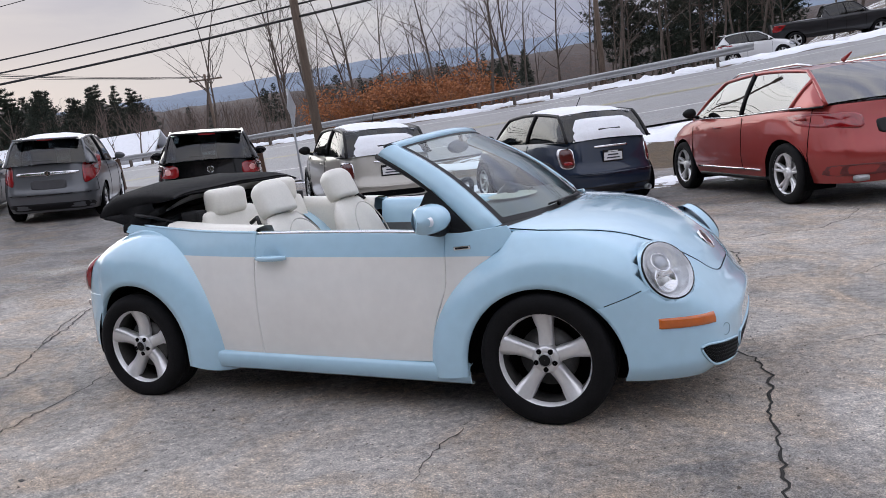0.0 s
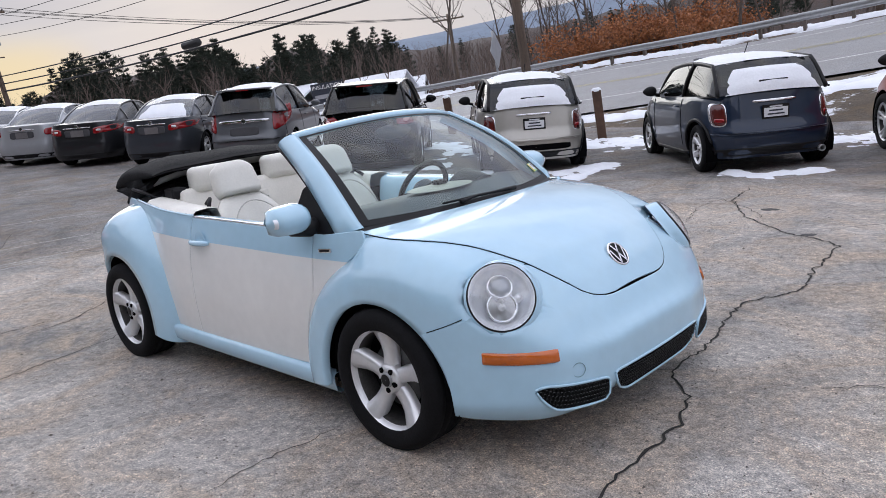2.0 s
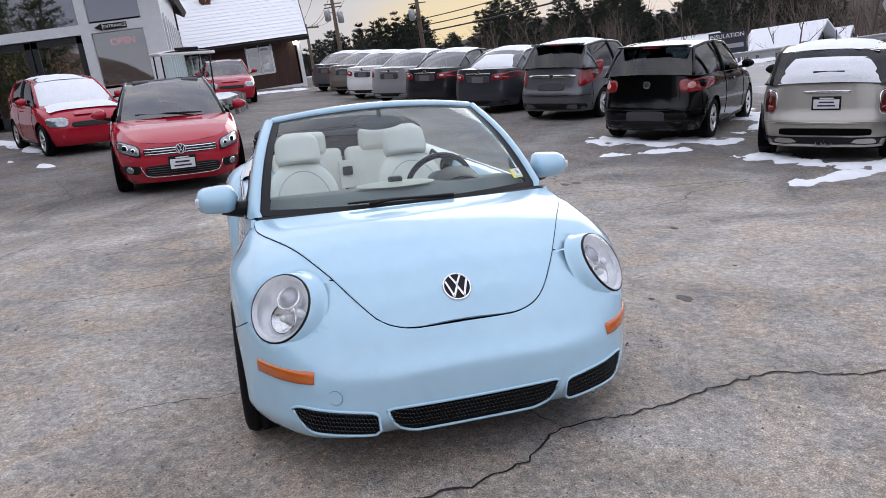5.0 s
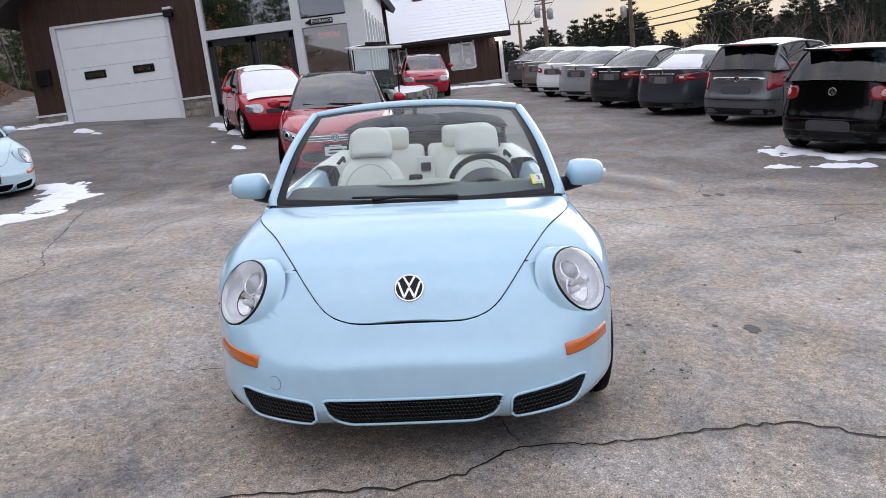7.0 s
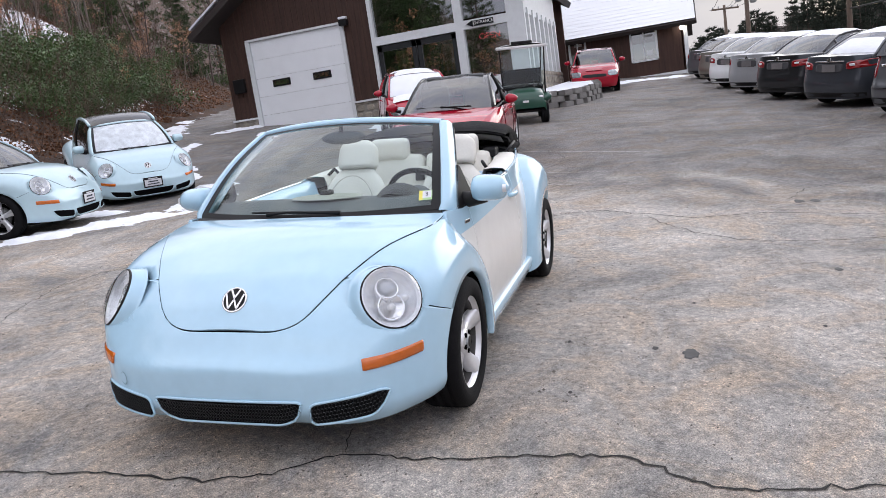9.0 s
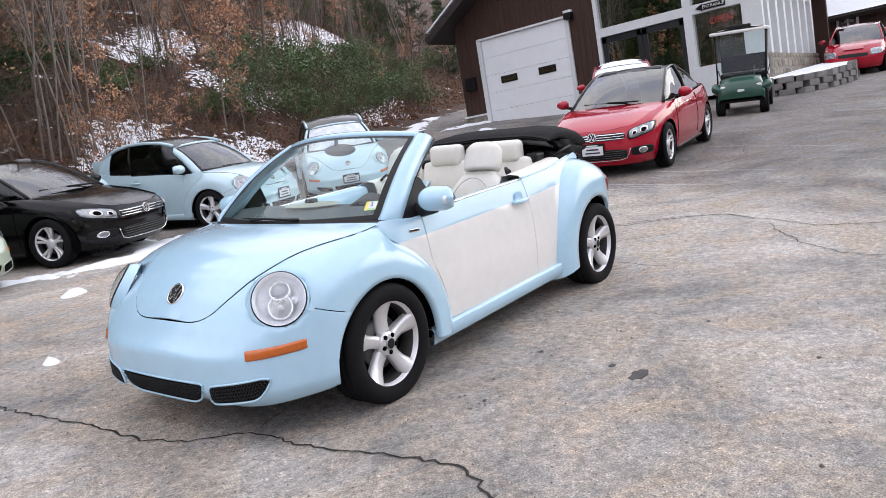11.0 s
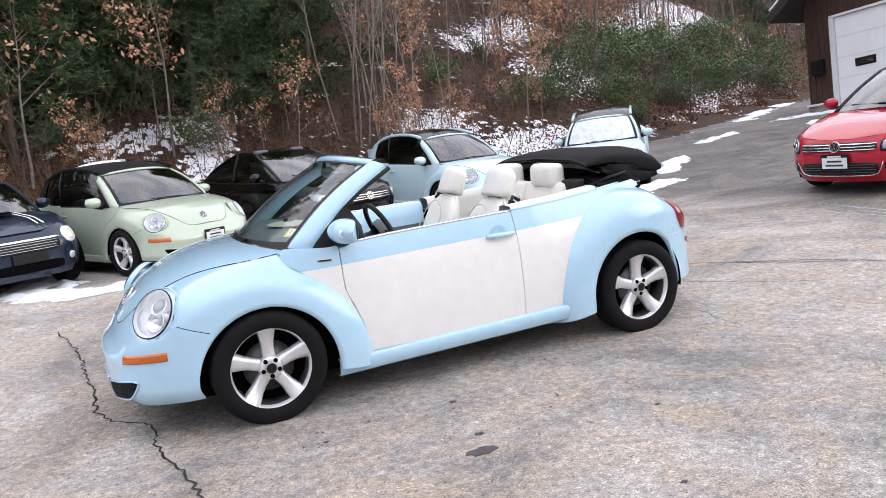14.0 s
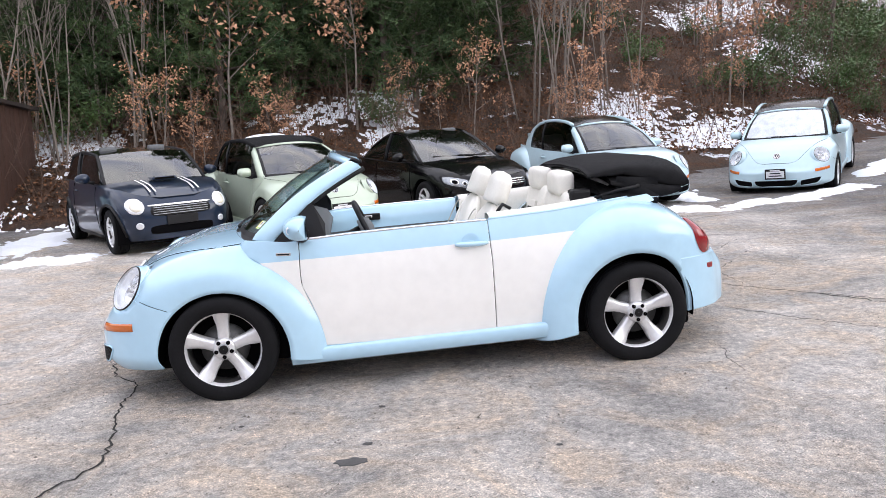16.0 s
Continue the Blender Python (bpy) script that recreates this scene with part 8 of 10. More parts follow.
def small_hatch(name, m, label, body, roof_mat, detail, snow=None, group="", stripes=False, scoop=True):
    """Small retro hatchback with round lamps, upright tail and dark arch flares."""
    F = CarForm(3.70, 1.68, 2.467, 0.0, [(0.15, 1.72), (0.3, 1.83), (0.5, 1.85), (0.62, 1.83), (0.78, 1.70), (0.9, 1.5), (1.0, 1.2)], [(0.15, -1.76), (0.3, -1.84), (0.5, -1.86), (0.6, -1.80), (0.8, -1.76), (1.0, -1.72)], [(1.9, 0.66), (1.75, 0.76), (1.45, 0.87), (1.0, 0.93), (0.5, 0.935), (-1.2, 0.97), (-1.9, 0.98)], SIDEP, 5.0, 0.19, 0.308, 0.36)
    def tail(car, F):
        for s in (1, -1):
            for ax in (F.wb / 2, -F.wb / 2):
                pts = []
                for a in np.radians(np.linspace(-8, 188, 17)):
                    x, z = ax + 0.375 * math.cos(a), F.r + 0.375 * math.sin(a)
                    u = abs(x / (F.xs(1, z) if x > 0 else -F.xs(-1, z)))
                    pts.append((x, s * (F.half(min(u, 0.999), z) + 0.004), z))
                rod("arch_flare", pts, 0.022, BLACK, car, sides=6)
        end_patch(F, -1, 0, 0.27, 0.70, 0.05, BLACK, car, "rear_valance", 0.01, 0.3)
        for s in (1, -1):
            end_patch(F, -1, s * 0.655, 0.745, 0.080, 0.150, CHROME, car, "tail_lamp_rim", 0.010, 0.6, mirror=False)
            end_patch(F, -1, s * 0.655, 0.745, 0.066, 0.134, BROWNLENS, car, "tail_lamp", 0.022, 0.6, mirror=False)
            end_patch(F, -1, s * 0.655, 0.675, 0.045, 0.024, REDLENS, car, "reversing_lamp", 0.028, 0.6, mirror=False)
            for nm, r1, mt, o in (("headlamp_rim", 1.08, CHROME, 0.010), ("headlamp", 1.0, FACET, 0.022), ("headlamp_lens", 0.7, material("lamp_cream", (0.75, 0.70, 0.58), rough=0.15, coat=1.0), 0.03)):
                end_patch(F, 1, s * 0.575, 0.66, 0.100 * r1, 0.098 * r1, mt, car, nm, o, 1.0, mirror=False)
            end_patch(F, 1, s * 0.55, 0.40, 0.045, 0.045, LAMPSILVER, car, "fog_lamp", 0.02, 1.0, mirror=False)
        end_patch(F, -1, 0, 0.50, 0.74, 0.012, body, car, "bumper_strip", 0.016, 0.3)
        end_patch(F, -1, 0, 0.875, 0.26, 0.016, CHROME, car, "tailgate_bar", 0.02, 0.3)
        end_patch(F, 1, 0, 0.585, 0.40, 0.075, BLACK, car, "grille", 0.012, 0.5)
        end_patch(F, 1, 0, 0.66, 0.42, 0.012, CHROME, car, "grille_bar", 0.018, 0.4)
        end_patch(F, 1, 0, 0.33, 0.42, 0.06, DARKHOLE, car, "lower_intake", 0.01, 0.4)
        for k in range(4):
            end_patch(F, 1, 0, 0.54 + 0.03 * k, 0.37, 0.004, STEEL, car, "grille_slat", 0.018, 0.3)
        if scoop:
            end_patch(F, -1, 0, 0.385, 0.52, 0.045, DARKHOLE, car, "bumper_slot", 0.012, 0.3)
        for y in ((-0.055, 0.055) if scoop else (-0.56,)):
            v, f = lathe([(0.04, -0.12), (0.04, 0.02), (0.032, 0.02), (0.03, -0.10)], 16)
            o = mesh_object("exhaust_pipe", v, f, STEEL, car)
            o.matrix_basis = pose(-1.80, y, 0.225, 0, 0, 90)
        if detail == "rear":
            plate(car, Matrix.Translation(F.end(0, 0.735, -1, 0.02)) @ Matrix.Rotation(math.pi, 4, "Z"), 0.31, 0.15)
        else:
            box("plate_holder", (0.02, 0.42, 0.12), (F.end(0, 0.45, 1, 0.02)), BLACK, car, bevel=0.006)
        rod("aerial", [(-0.75, 0, 1.40), (-0.95, 0, 1.60)], 0.006, BLACK, car)
        if scoop:
            part("bonnet_scoop", box_bm(0.22, 0.34, 0.05, 0.02, (1.15, 0, 0.985), 2), body, car, smooth=True)
            box("scoop_mouth", (0.02, 0.27, 0.026), (1.262, 0, 0.99), DARKHOLE, car)
        if detail == "rear":
            box("wiper", (0.03, 0.34, 0.02), (-1.68, 0.05, 1.07), BLACK, car, bevel=0.006)
            part("tailgate_vent", box_bm(0.16, 0.36, 0.045, 0.015, (-1.665, 0.0, 1.105), 2), BLACK, car)
        if stripes:
            for s in (1, -1):
                for o, w in ((0.26, 0.012), (0.33, 0.012)):
                    rows = [[(x, s * o + d, F.belt(x) + 0.038 + 0.004) for d in (-w, w)] for x in np.linspace(1.66, 0.95, 12)]
                    v, f = grid(rows)
                    mesh_object("bonnet_stripe", v, f, WHITEPLASTIC, car, "white bonnet stripe")
    return build_car(name, m, label, body, F, [(0.86, 0.955), (0.28, 1.37), (-1.38, 1.375), (-1.68, 1.00), (0.76, 0.63)], tail, group, snow, roof_mat=roof_mat, twin=(detail != "rear"), spokes=6 if detail == "rear" else 5, two_row=False, pillar=BLACK, trim=BLACK if detail == "rear" else None)


def hatch(name, m, label, body, snow=None, tall=0.0, lamps="square", L=4.2, group="", trim=None, plate_on=False, wheels="plain"):
    """Compact hatchback seen from behind."""
    F = CarForm(L, 1.74, L * 0.61, 0.05, [(0.15, L / 2 - 0.12), (0.3, L / 2 - 0.02), (0.55, L / 2), (0.7, L / 2 - 0.08), (0.85, L / 2 - 0.35), (1.0, L / 2 - 0.8)], [(0.15, -L / 2 + 0.08), (0.3, -L / 2 + 0.01), (0.52, -L / 2), (0.62, -L / 2 + 0.05), (0.95, -L / 2 + 0.12), (1.2, -L / 2 + 0.16)], [(L / 2, 0.72), (L / 2 - 0.3, 0.83), (L / 2 - 0.9, 0.94), (0, 0.97 + tall * 0.3), (-L / 2, 1.03 + tall * 0.4)], SIDEP, 5.5, 0.20, 0.312, 0.365)
    def tail(car, F):
        zl = 0.86 + tall * 0.25
        if lamps == "tall":
            end_patch(F, -1, 0.70, zl + 0.05, 0.115, 0.21, REDLENS, car, "tail_lamp", 0.02, 0.5, slant=0.5, label="tall red tail lamp")
            end_patch(F, -1, 0, 0.90, 0.52, 0.03, CHROME, car, "tailgate_bar", 0.018, 0.3)
        else:
            end_patch(F, -1, 0.66, zl + 0.02, 0.17, 0.10, REDLENS, car, "tail_lamp", 0.02, 0.55, label="rounded red tail lamp")
            for s in (1, -1):
                end_patch(F, -1, s * 0.66, zl + 0.02, 0.05, 0.05, material("lamp_pink", (0.75, 0.35, 0.33), rough=0.2, coat=0.8), car, "reversing_lamp", 0.026, 1.0, mirror=False)
        badge(car, F.end(0, 0.90, -1, 0.026), (-1, 0, 0.15), 0.055)
        end_patch(F, -1, 0, 0.70 if lamps == "tall" else 0.42, 0.30, 0.085, material("plate_recess", (0.05, 0.05, 0.055), rough=0.6), car, "plate_recess", 0.006, 0.35)
        end_patch(F, -1, 0, 0.30, 0.72, 0.065, BLACK, car, "rear_valance", 0.01, 0.3)
        end_patch(F, -1, 0, 0.52, 0.78, 0.010, trim or BLACK, car, "bumper_seam", 0.012, 0.3)
        if plate_on:
            plate(car, Matrix.Translation(F.end(0, 0.70, -1, 0.02)) @ Matrix.Rotation(math.pi, 4, "Z"), 0.31, 0.15)
        end_patch(F, 1, 0.62, 0.66, 0.17, 0.09, SMOKED, car, "headlamp", 0.015, 0.6)
        end_patch(F, 1, 0, 0.60, 0.40, 0.05, BLACK, car, "grille", 0.012, 0.4)
        part("roof_spoiler", box_bm(0.26, 1.10, 0.035, 0.014, (-L / 2 + 0.42, 0, 1.44 + tall), 2), body, car, smooth=True)
        box("rear_wiper", (0.025, 0.42, 0.02), (-L / 2 + 0.17, 0.1, 1.10 + tall * 0.4), BLACK, car, bevel=0.006)
        box("high_brake_lamp", (0.02, 0.26, 0.02), (-L / 2 + 0.28, 0, 1.425 + tall), REDLENS, car)
    return build_car(name, m, label, body, F, [(0.86, 0.965 + tall * 0.2), (0.15, 1.445 + tall), (-L / 2 + 0.52, 1.44 + tall), (-L / 2 + 0.16, 1.05 + tall * 0.4), (0.79, 0.60)], tail, group, snow, trim=body, spokes=7 if wheels == "plain" else 5)


def saloon(name, m, label, body, snow=None, lamps="wide", group="", L=4.55):
    """Four-door saloon seen from behind."""
    F = CarForm(L, 1.76, 2.66, 0.06, [(0.15, L / 2 - 0.12), (0.3, L / 2 - 0.02), (0.5, L / 2), (0.66, L / 2 - 0.06), (0.8, L / 2 - 0.35), (1.0, L / 2 - 1.0)], [(0.15, -L / 2 + 0.08), (0.3, -L / 2 + 0.01), (0.52, -L / 2), (0.62, -L / 2 + 0.03), (0.85, -L / 2 + 0.05), (1.05, -L / 2 + 0.07)], [(L / 2, 0.68), (L / 2 - 0.3, 0.79), (L / 2 - 1.0, 0.92), (0, 0.94), (-1.3, 1.01), (-L / 2, 1.03)], SIDEP, 5.0, 0.19, 0.315, 0.37)
    def tail(car, F):
        if lamps == "wide":
            end_patch(F, -1, 0.60, 0.86, 0.22, 0.075, REDLENS, car, "tail_lamp", 0.018, 0.45, slant=0.12, label="wide red tail lamp")
            for s in (1, -1):
                end_patch(F, -1, s * 0.50, 0.855, 0.05, 0.022, LAMPSILVER, car, "reversing_lamp", 0.024, 0.5, mirror=False)
        else:
            end_patch(F, -1, 0.68, 0.85, 0.13, 0.085, REDLENS, car, "tail_lamp", 0.018, 0.6, label="red corner tail lamp")
        end_patch(F, -1, 0, 0.80, 0.30, 0.085, material("plate_recess", (0.05, 0.05, 0.055), rough=0.6), car, "plate_recess", 0.006, 0.35)
        end_patch(F, -1, 0, 0.925, 0.32, 0.012, CHROME, car, "boot_bar", 0.016, 0.3)
        box("plate_panel", (0.008, 0.30, 0.14), F.end(0, 0.795, -1, 0.016), material("dealer_plate", (0.16, 0.15, 0.15), rough=0.5), car)
        end_patch(F, -1, 0, 0.27, 0.70, 0.05, BLACK, car, "rear_valance", 0.008, 0.3)
        badge(car, F.end(0, 0.955, -1, 0.02), (-1, 0, 0.2), 0.045)
        end_patch(F, 1, 0.62, 0.62, 0.18, 0.08, LAMPSILVER, car, "headlamp", 0.015, 0.6)
        end_patch(F, 1, 0, 0.55, 0.40, 0.06, BLACK, car, "grille", 0.012, 0.4)
    return build_car(name, m, label, body, F, [(1.02, 0.96), (0.30, 1.405), (-0.85, 1.40), (-1.55, 1.05), (0.77, 0.585)], tail, group, snow, glass=CARGLASS, spokes=7)


def coupe_cabriolet(name, m, label, body, roof_mat, group="", plates=True, snow=None):
    """Two-door with a folding roof, seen from the front: chrome slats, slanted lamps, large wheels."""
    F = CarForm(4.40, 1.79, 2.58, 0.02, [(0.15, 2.05), (0.3, 2.17), (0.5, 2.2), (0.62, 2.18), (0.74, 2.08), (0.85, 1.75), (0.98, 1.1)], [(0.15, -2.1), (0.3, -2.17), (0.55, -2.2), (0.7, -2.15), (0.9, -2.05), (1.05, -1.9)], [(2.2, 0.66), (2.0, 0.74), (1.6, 0.84), (1.05, 0.92), (0, 0.93), (-1.2, 0.99), (-1.9, 0.98), (-2.2, 0.9)], SIDEP, 4.2, 0.18, 0.325, 0.375)
    def tail(car, F):
        for s in (1, -1):
            end_patch(F, 1, s * 0.640, 0.635, 0.145, 0.078, BLACK, car, "headlamp_housing", 0.008, 0.5, slant=0.26 * s, mirror=False)
            end_patch(F, 1, s * 0.645, 0.64, 0.130, 0.064, SMOKED, car, "headlamp", 0.018, 0.5, slant=0.26 * s, mirror=False)
            for y, r in ((0.585, 0.030), (0.685, 0.042)):
                end_patch(F, 1, s * y, 0.64 + 0.26 * (y - 0.645), r, r, CHROME, car, "projector_ring", 0.024, 1.0, mirror=False)
                end_patch(F, 1, s * y, 0.64 + 0.26 * (y - 0.645), r * 0.72, r * 0.72, DARKHOLE, car, "projector", 0.028, 1.0, mirror=False)
            end_patch(F, 1, s * 0.64, 0.365, 0.115, 0.060, BLACK, car, "fog_lamp_surround", 0.010, 0.5, mirror=False)
            end_patch(F, 1, s * 0.66, 0.365, 0.046, 0.044, CHROME, car, "fog_lamp_rim", 0.018, 1.0, mirror=False)
            end_patch(F, 1, s * 0.66, 0.365, 0.034, 0.032, SMOKED, car, "fog_lamp", 0.024, 1.0, mirror=False)
        end_patch(F, 1, 0, 0.60, 0.46, 0.05, BLACK, car, "grille", 0.012, 0.35)
        for k in range(3):
            end_patch(F, 1, 0, 0.567 + 0.033 * k, 0.45, 0.006, CHROME, car, "grille_slat", 0.022, 0.3)
        end_patch(F, 1, 0, 0.345, 0.47, 0.072, BLACK, car, "lower_intake", 0.008, 0.35)
        for k in range(4):
            end_patch(F, 1, 0, 0.300 + 0.030 * k, 0.44, 0.004, GREYTRIM, car, "intake_slat", 0.014, 0.3)
        rod("intake_bar", [F.end(y, z, 1, 0.016) for y, z in ((-0.52, 0.42), (-0.50, 0.35), (-0.46, 0.285), (-0.38, 0.262), (-0.2, 0.258), (0, 0.257), (0.2, 0.258), (0.38, 0.262), (0.46, 0.285), (0.50, 0.35), (0.52, 0.42))], 0.007, CHROME, car, sides=6)
        badge(car, F.end(0, 0.61, 1, 0.032), (1, 0, 0.2), 0.065)
        if plates:
            plate(car, Matrix.Translation(F.end(0, 0.43, 1, 0.035)), 0.33, 0.17)
        end_patch(F, -1, 0.62, 0.80, 0.2, 0.08, REDLENS, car, "tail_lamp", 0.015, 0.6)
        rod("wiper", [(1.16, 0.4, 0.985), (1.10, -0.1, 1.0)], 0.012, BLACK, car)
        rod("wiper", [(1.10, -0.1, 0.99), (1.0, -0.5, 1.0)], 0.012, BLACK, car)
    return build_car(name, m, label, body, F, [(1.02, 0.955), (0.20, 1.395), (-0.62, 1.375), (-1.36, 1.03), (0.77, 0.58)], tail, group, snow, roof_mat=roof_mat, twin=True, spokes=5, two_row=False, glass=TINTED)


def sport_utility(name, m, label, body, group="", snow=None):
    F = CarForm(4.63, 1.88, 2.807, 0.05, [(0.2, 2.15), (0.4, 2.28), (0.6, 2.31), (0.8, 2.24), (0.98, 1.9), (1.1, 1.3)], [(0.2, -2.2), (0.4, -2.3), (0.62, -2.32), (0.72, -2.25), (1.0, -2.15), (1.3, -2.08)], [(2.3, 0.86), (2.0, 0.98), (1.2, 1.08), (0, 1.07), (-1.3, 1.13), (-2.3, 1.16)], [(0.2, 0.9), (0.4, 0.975), (0.6, 1.0), (0.85, 0.99), (1.05, 0.96), (1.3, 0.90)], 5.0, 0.27, 0.37, 0.43)
    def tail(car, F):
        end_patch(F, -1, 0.66, 0.98, 0.22, 0.085, REDLENS, car, "tail_lamp", 0.018, 0.45, slant=0.10, label="wide dark red tail lamp")
        end_patch(F, -1, 0, 0.42, 0.80, 0.07, material("dark_red_trim", (0.12, 0.02, 0.02), rough=0.5), car, "rear_valance", 0.01, 0.3)
        end_patch(F, -1, 0, 0.88, 0.3, 0.08, BLACK, car, "plate_recess", 0.006, 0.35)
        end_patch(F, 1, 0.66, 0.80, 0.18, 0.09, LAMPSILVER, car, "headlamp", 0.015, 0.6)
        for s in (1, -1):
            rod("roof_bar", [(0.35, s * 0.60, 1.60), (0.2, s * 0.60, 1.655), (-1.2, s * 0.59, 1.665), (-1.45, s * 0.58, 1.62)], 0.016, CHROME, car, sides=6)
            rod("sill_chrome", [(F.xs(u, 0.40), s * (F.half(abs(u), 0.40) + 0.006), 0.40) for u in np.linspace(-0.36, 0.40, 9)], 0.013, CHROME, car, sides=6)
            rod("window_chrome", [(x, s * 0.885, F.belt(x) + 0.012) for x in np.linspace(0.95, -1.7, 9)], 0.008, CHROME, car, sides=5)
            part("exhaust", box_bm(0.10, 0.16, 0.07, 0.03, (-2.26, s * 0.55, 0.33), 2), STEEL, car, smooth=True)
        rod("aerial", [(-1.2, 0, 1.66), (-1.36, 0, 1.74)], [0.03, 0.008], body, car)
    return build_car(name, m, label, body, F, [(1.22, 1.09), (0.45, 1.60), (-1.45, 1.60), (-1.98, 1.20), (0.86, 0.64)], tail, group, snow, twin=True, spokes=5, glass=MATS["suv_glass"], trim=BLACK)


def pickup_truck(name, m, label, body):
    F = CarForm(5.7, 1.95, 3.6, 0.0, [(0.35, 2.7), (0.5, 2.82), (0.9, 2.85), (1.1, 2.8), (1.25, 2.6)], [(0.35, -2.7), (0.6, -2.85), (1.2, -2.85), (1.35, -2.84)], [(2.85, 1.12), (2.5, 1.2), (1.2, 1.26), (0, 1.25), (-2.85, 1.28)], [(0.35, 0.94), (0.6, 1.0), (1.0, 1.0), (1.3, 0.95)], 7.0, 0.45, 0.40, 0.46)
    def tail(car, F):
        end_patch(F, 1, 0.74, 0.98, 0.15, 0.1, LAMPSILVER, car, "headlamp", 0.015, 0.5)
        end_patch(F, 1, 0, 0.95, 0.5, 0.16, CHROME, car, "grille", 0.015, 0.4)
        end_patch(F, 1, 0, 0.58, 0.85, 0.09, CHROME, car, "bumper", 0.05, 0.3)
        end_patch(F, -1, 0.85, 1.05, 0.08, 0.15, REDLENS, car, "tail_lamp", 0.015, 0.5)
        box("load_bed", (2.3, 1.6, 0.05), (-1.6, 0, 1.18), DARKHOLE, car)
    return build_car(name, m, label, body, F, [(1.35, 1.27), (0.75, 1.80), (-0.42, 1.80), (-0.62, 1.27), (0.90, 0.70)], tail, category="pickup truck")


def golf_cart(m):
    c = thing("golf_cart", m, "dark green golf cart with a white roof and clear screen", "golf cart")
    green = paint("cart_green", (0.018, 0.07, 0.045))
    for s in (1, -1):
        wheel(c, 0.82, s * 0.45, 0.23, 0.23, 0.18, s, rim=material("cart_hub", (0.5, 0.5, 0.48), rough=0.5), hub_logo=False, rim_r=0.55)
        wheel(c, -0.82, s * 0.48, 0.23, 0.23, 0.20, s, rim=MATS["cart_hub"], hub_logo=False, rim_r=0.55)
        end = [(1.05, s * 0.40, 0.55), (0.95, s * 0.52, 0.60), (0.70, s * 0.54, 0.62), (0.52, s * 0.52, 0.45)]
        rod("front_fender", end, [0.05, 0.10, 0.10, 0.05], green, c, sides=10)
        rod("roof_post", [(0.62, s * 0.50, 0.70), (0.42, s * 0.53, 1.80)], 0.018, BLACK, c)
        rod("roof_post", [(-0.85, s * 0.48, 0.80), (-0.78, s * 0.53, 1.80)], 0.018, BLACK, c)
        o = part("headlamp", box_bm(0.06, 0.13, 0.12, 0.04, (1.06, s * 0.36, 0.60), 3), WHITEPLASTIC, c, smooth=True)
        rod("seat_rail", [(-0.35, s * 0.50, 0.75), (-0.40, s * 0.56, 0.95), (-0.15, s * 0.56, 0.95)], 0.014, BLACK, c)
    rows = []
    for x, zt, zb, h in ((1.12, 0.46, 0.38, 0.42), (1.13, 0.58, 0.34, 0.46), (1.05, 0.72, 0.30, 0.48), (0.90, 0.80, 0.28, 0.48), (0.70, 0.84, 0.28, 0.46), (0.60, 0.80, 0.28, 0.45)):
        rows.append([(x, -h, zb), (x, -h, (zb + zt) / 2), (x, -h * 0.85, zt - 0.04), (x, -h * 0.4, zt), (x, h * 0.4, zt), (x, h * 0.85, zt - 0.04), (x, h, (zb + zt) / 2), (x, h, zb)])
    v, f = grid(rows)
    n = len(v)
    mesh_object("cowl_body", v, list(f) + [tuple(range(8))[::-1], tuple(n - 8 + i for i in range(8))], green, c)
    part("badge", box_bm(0.01, 0.14, 0.05, 0.004, (1.14, 0, 0.54)), WHITEPLASTIC, c)
    box("floor", (1.9, 0.96, 0.06), (0.0, 0, 0.30), BLACK, c, bevel=0.02)
    part("rear_body", box_bm(1.15, 1.08, 0.40, 0.10, (-0.72, 0, 0.55), 3), green, c, smooth=True)
    part("seat_cushion", box_bm(0.48, 1.0, 0.14, 0.05, (-0.30, 0, 0.80), 3), BLACK, c, smooth=True)
    part("seat_back", box_bm(0.12, 1.0, 0.38, 0.05, (-0.56, 0, 1.06), 3), BLACK, c, smooth=True)
    rows = [[(x, u * 0.60, 1.80 + 0.07 * (1 - abs(u) ** 4) * (1 - abs(x / 0.98) ** 6)) for u in np.linspace(-1, 1, 11)] for x in np.linspace(-0.95, 0.72, 11)]
    v, f = grid(rows, flip=False)
    mesh_object("roof", v, f, WHITEPLASTIC, c, "white moulded roof")
    part("roof_edge", box_bm(1.68, 1.22, 0.07, 0.03, (-0.11, 0, 1.79), 2), WHITEPLASTIC, c)
    part("light_bar", box_bm(0.10, 0.5, 0.07, 0.02, (0.66, 0, 1.89), 2), BLACK, c)
    v, f = grid([[(0.64, -0.48, 0.86), (0.64, 0.48, 0.86)], [(0.45, -0.5, 1.74), (0.45, 0.5, 1.74)]])
    o = mesh_object("windscreen", v, f, SCREEN, c)
    st = [(0.30 + 0.05 * math.sin(a), 0.25 + 0.17 * math.cos(a), 1.0 + 0.15 * math.sin(a)) for a in np.linspace(0, 2 * math.pi, 19)]
    rod("steering_wheel", st, 0.013, BLACK, c, sides=6)
    rod("steering_column", [(0.30, 0.25, 1.0), (0.62, 0.25, 0.6)], 0.02, BLACK, c)
    return c
# ---- the cars of the lot ----
SLOPE = Matrix(((0.999903, -0.000523, 0.013901, 0), (-0.000523, 0.997175, 0.075106, 0), (-0.013901, -0.075106, 0.997079, 0), (0, 0, 0, 1)))
rounded_car("convertible_car", SLOPE @ pose(0.0167, 0.0, -0.003, 0, 0, 0.9), "pale blue and white two-tone convertible, black hood folded", AQUA, CREAM, "down", full=True)


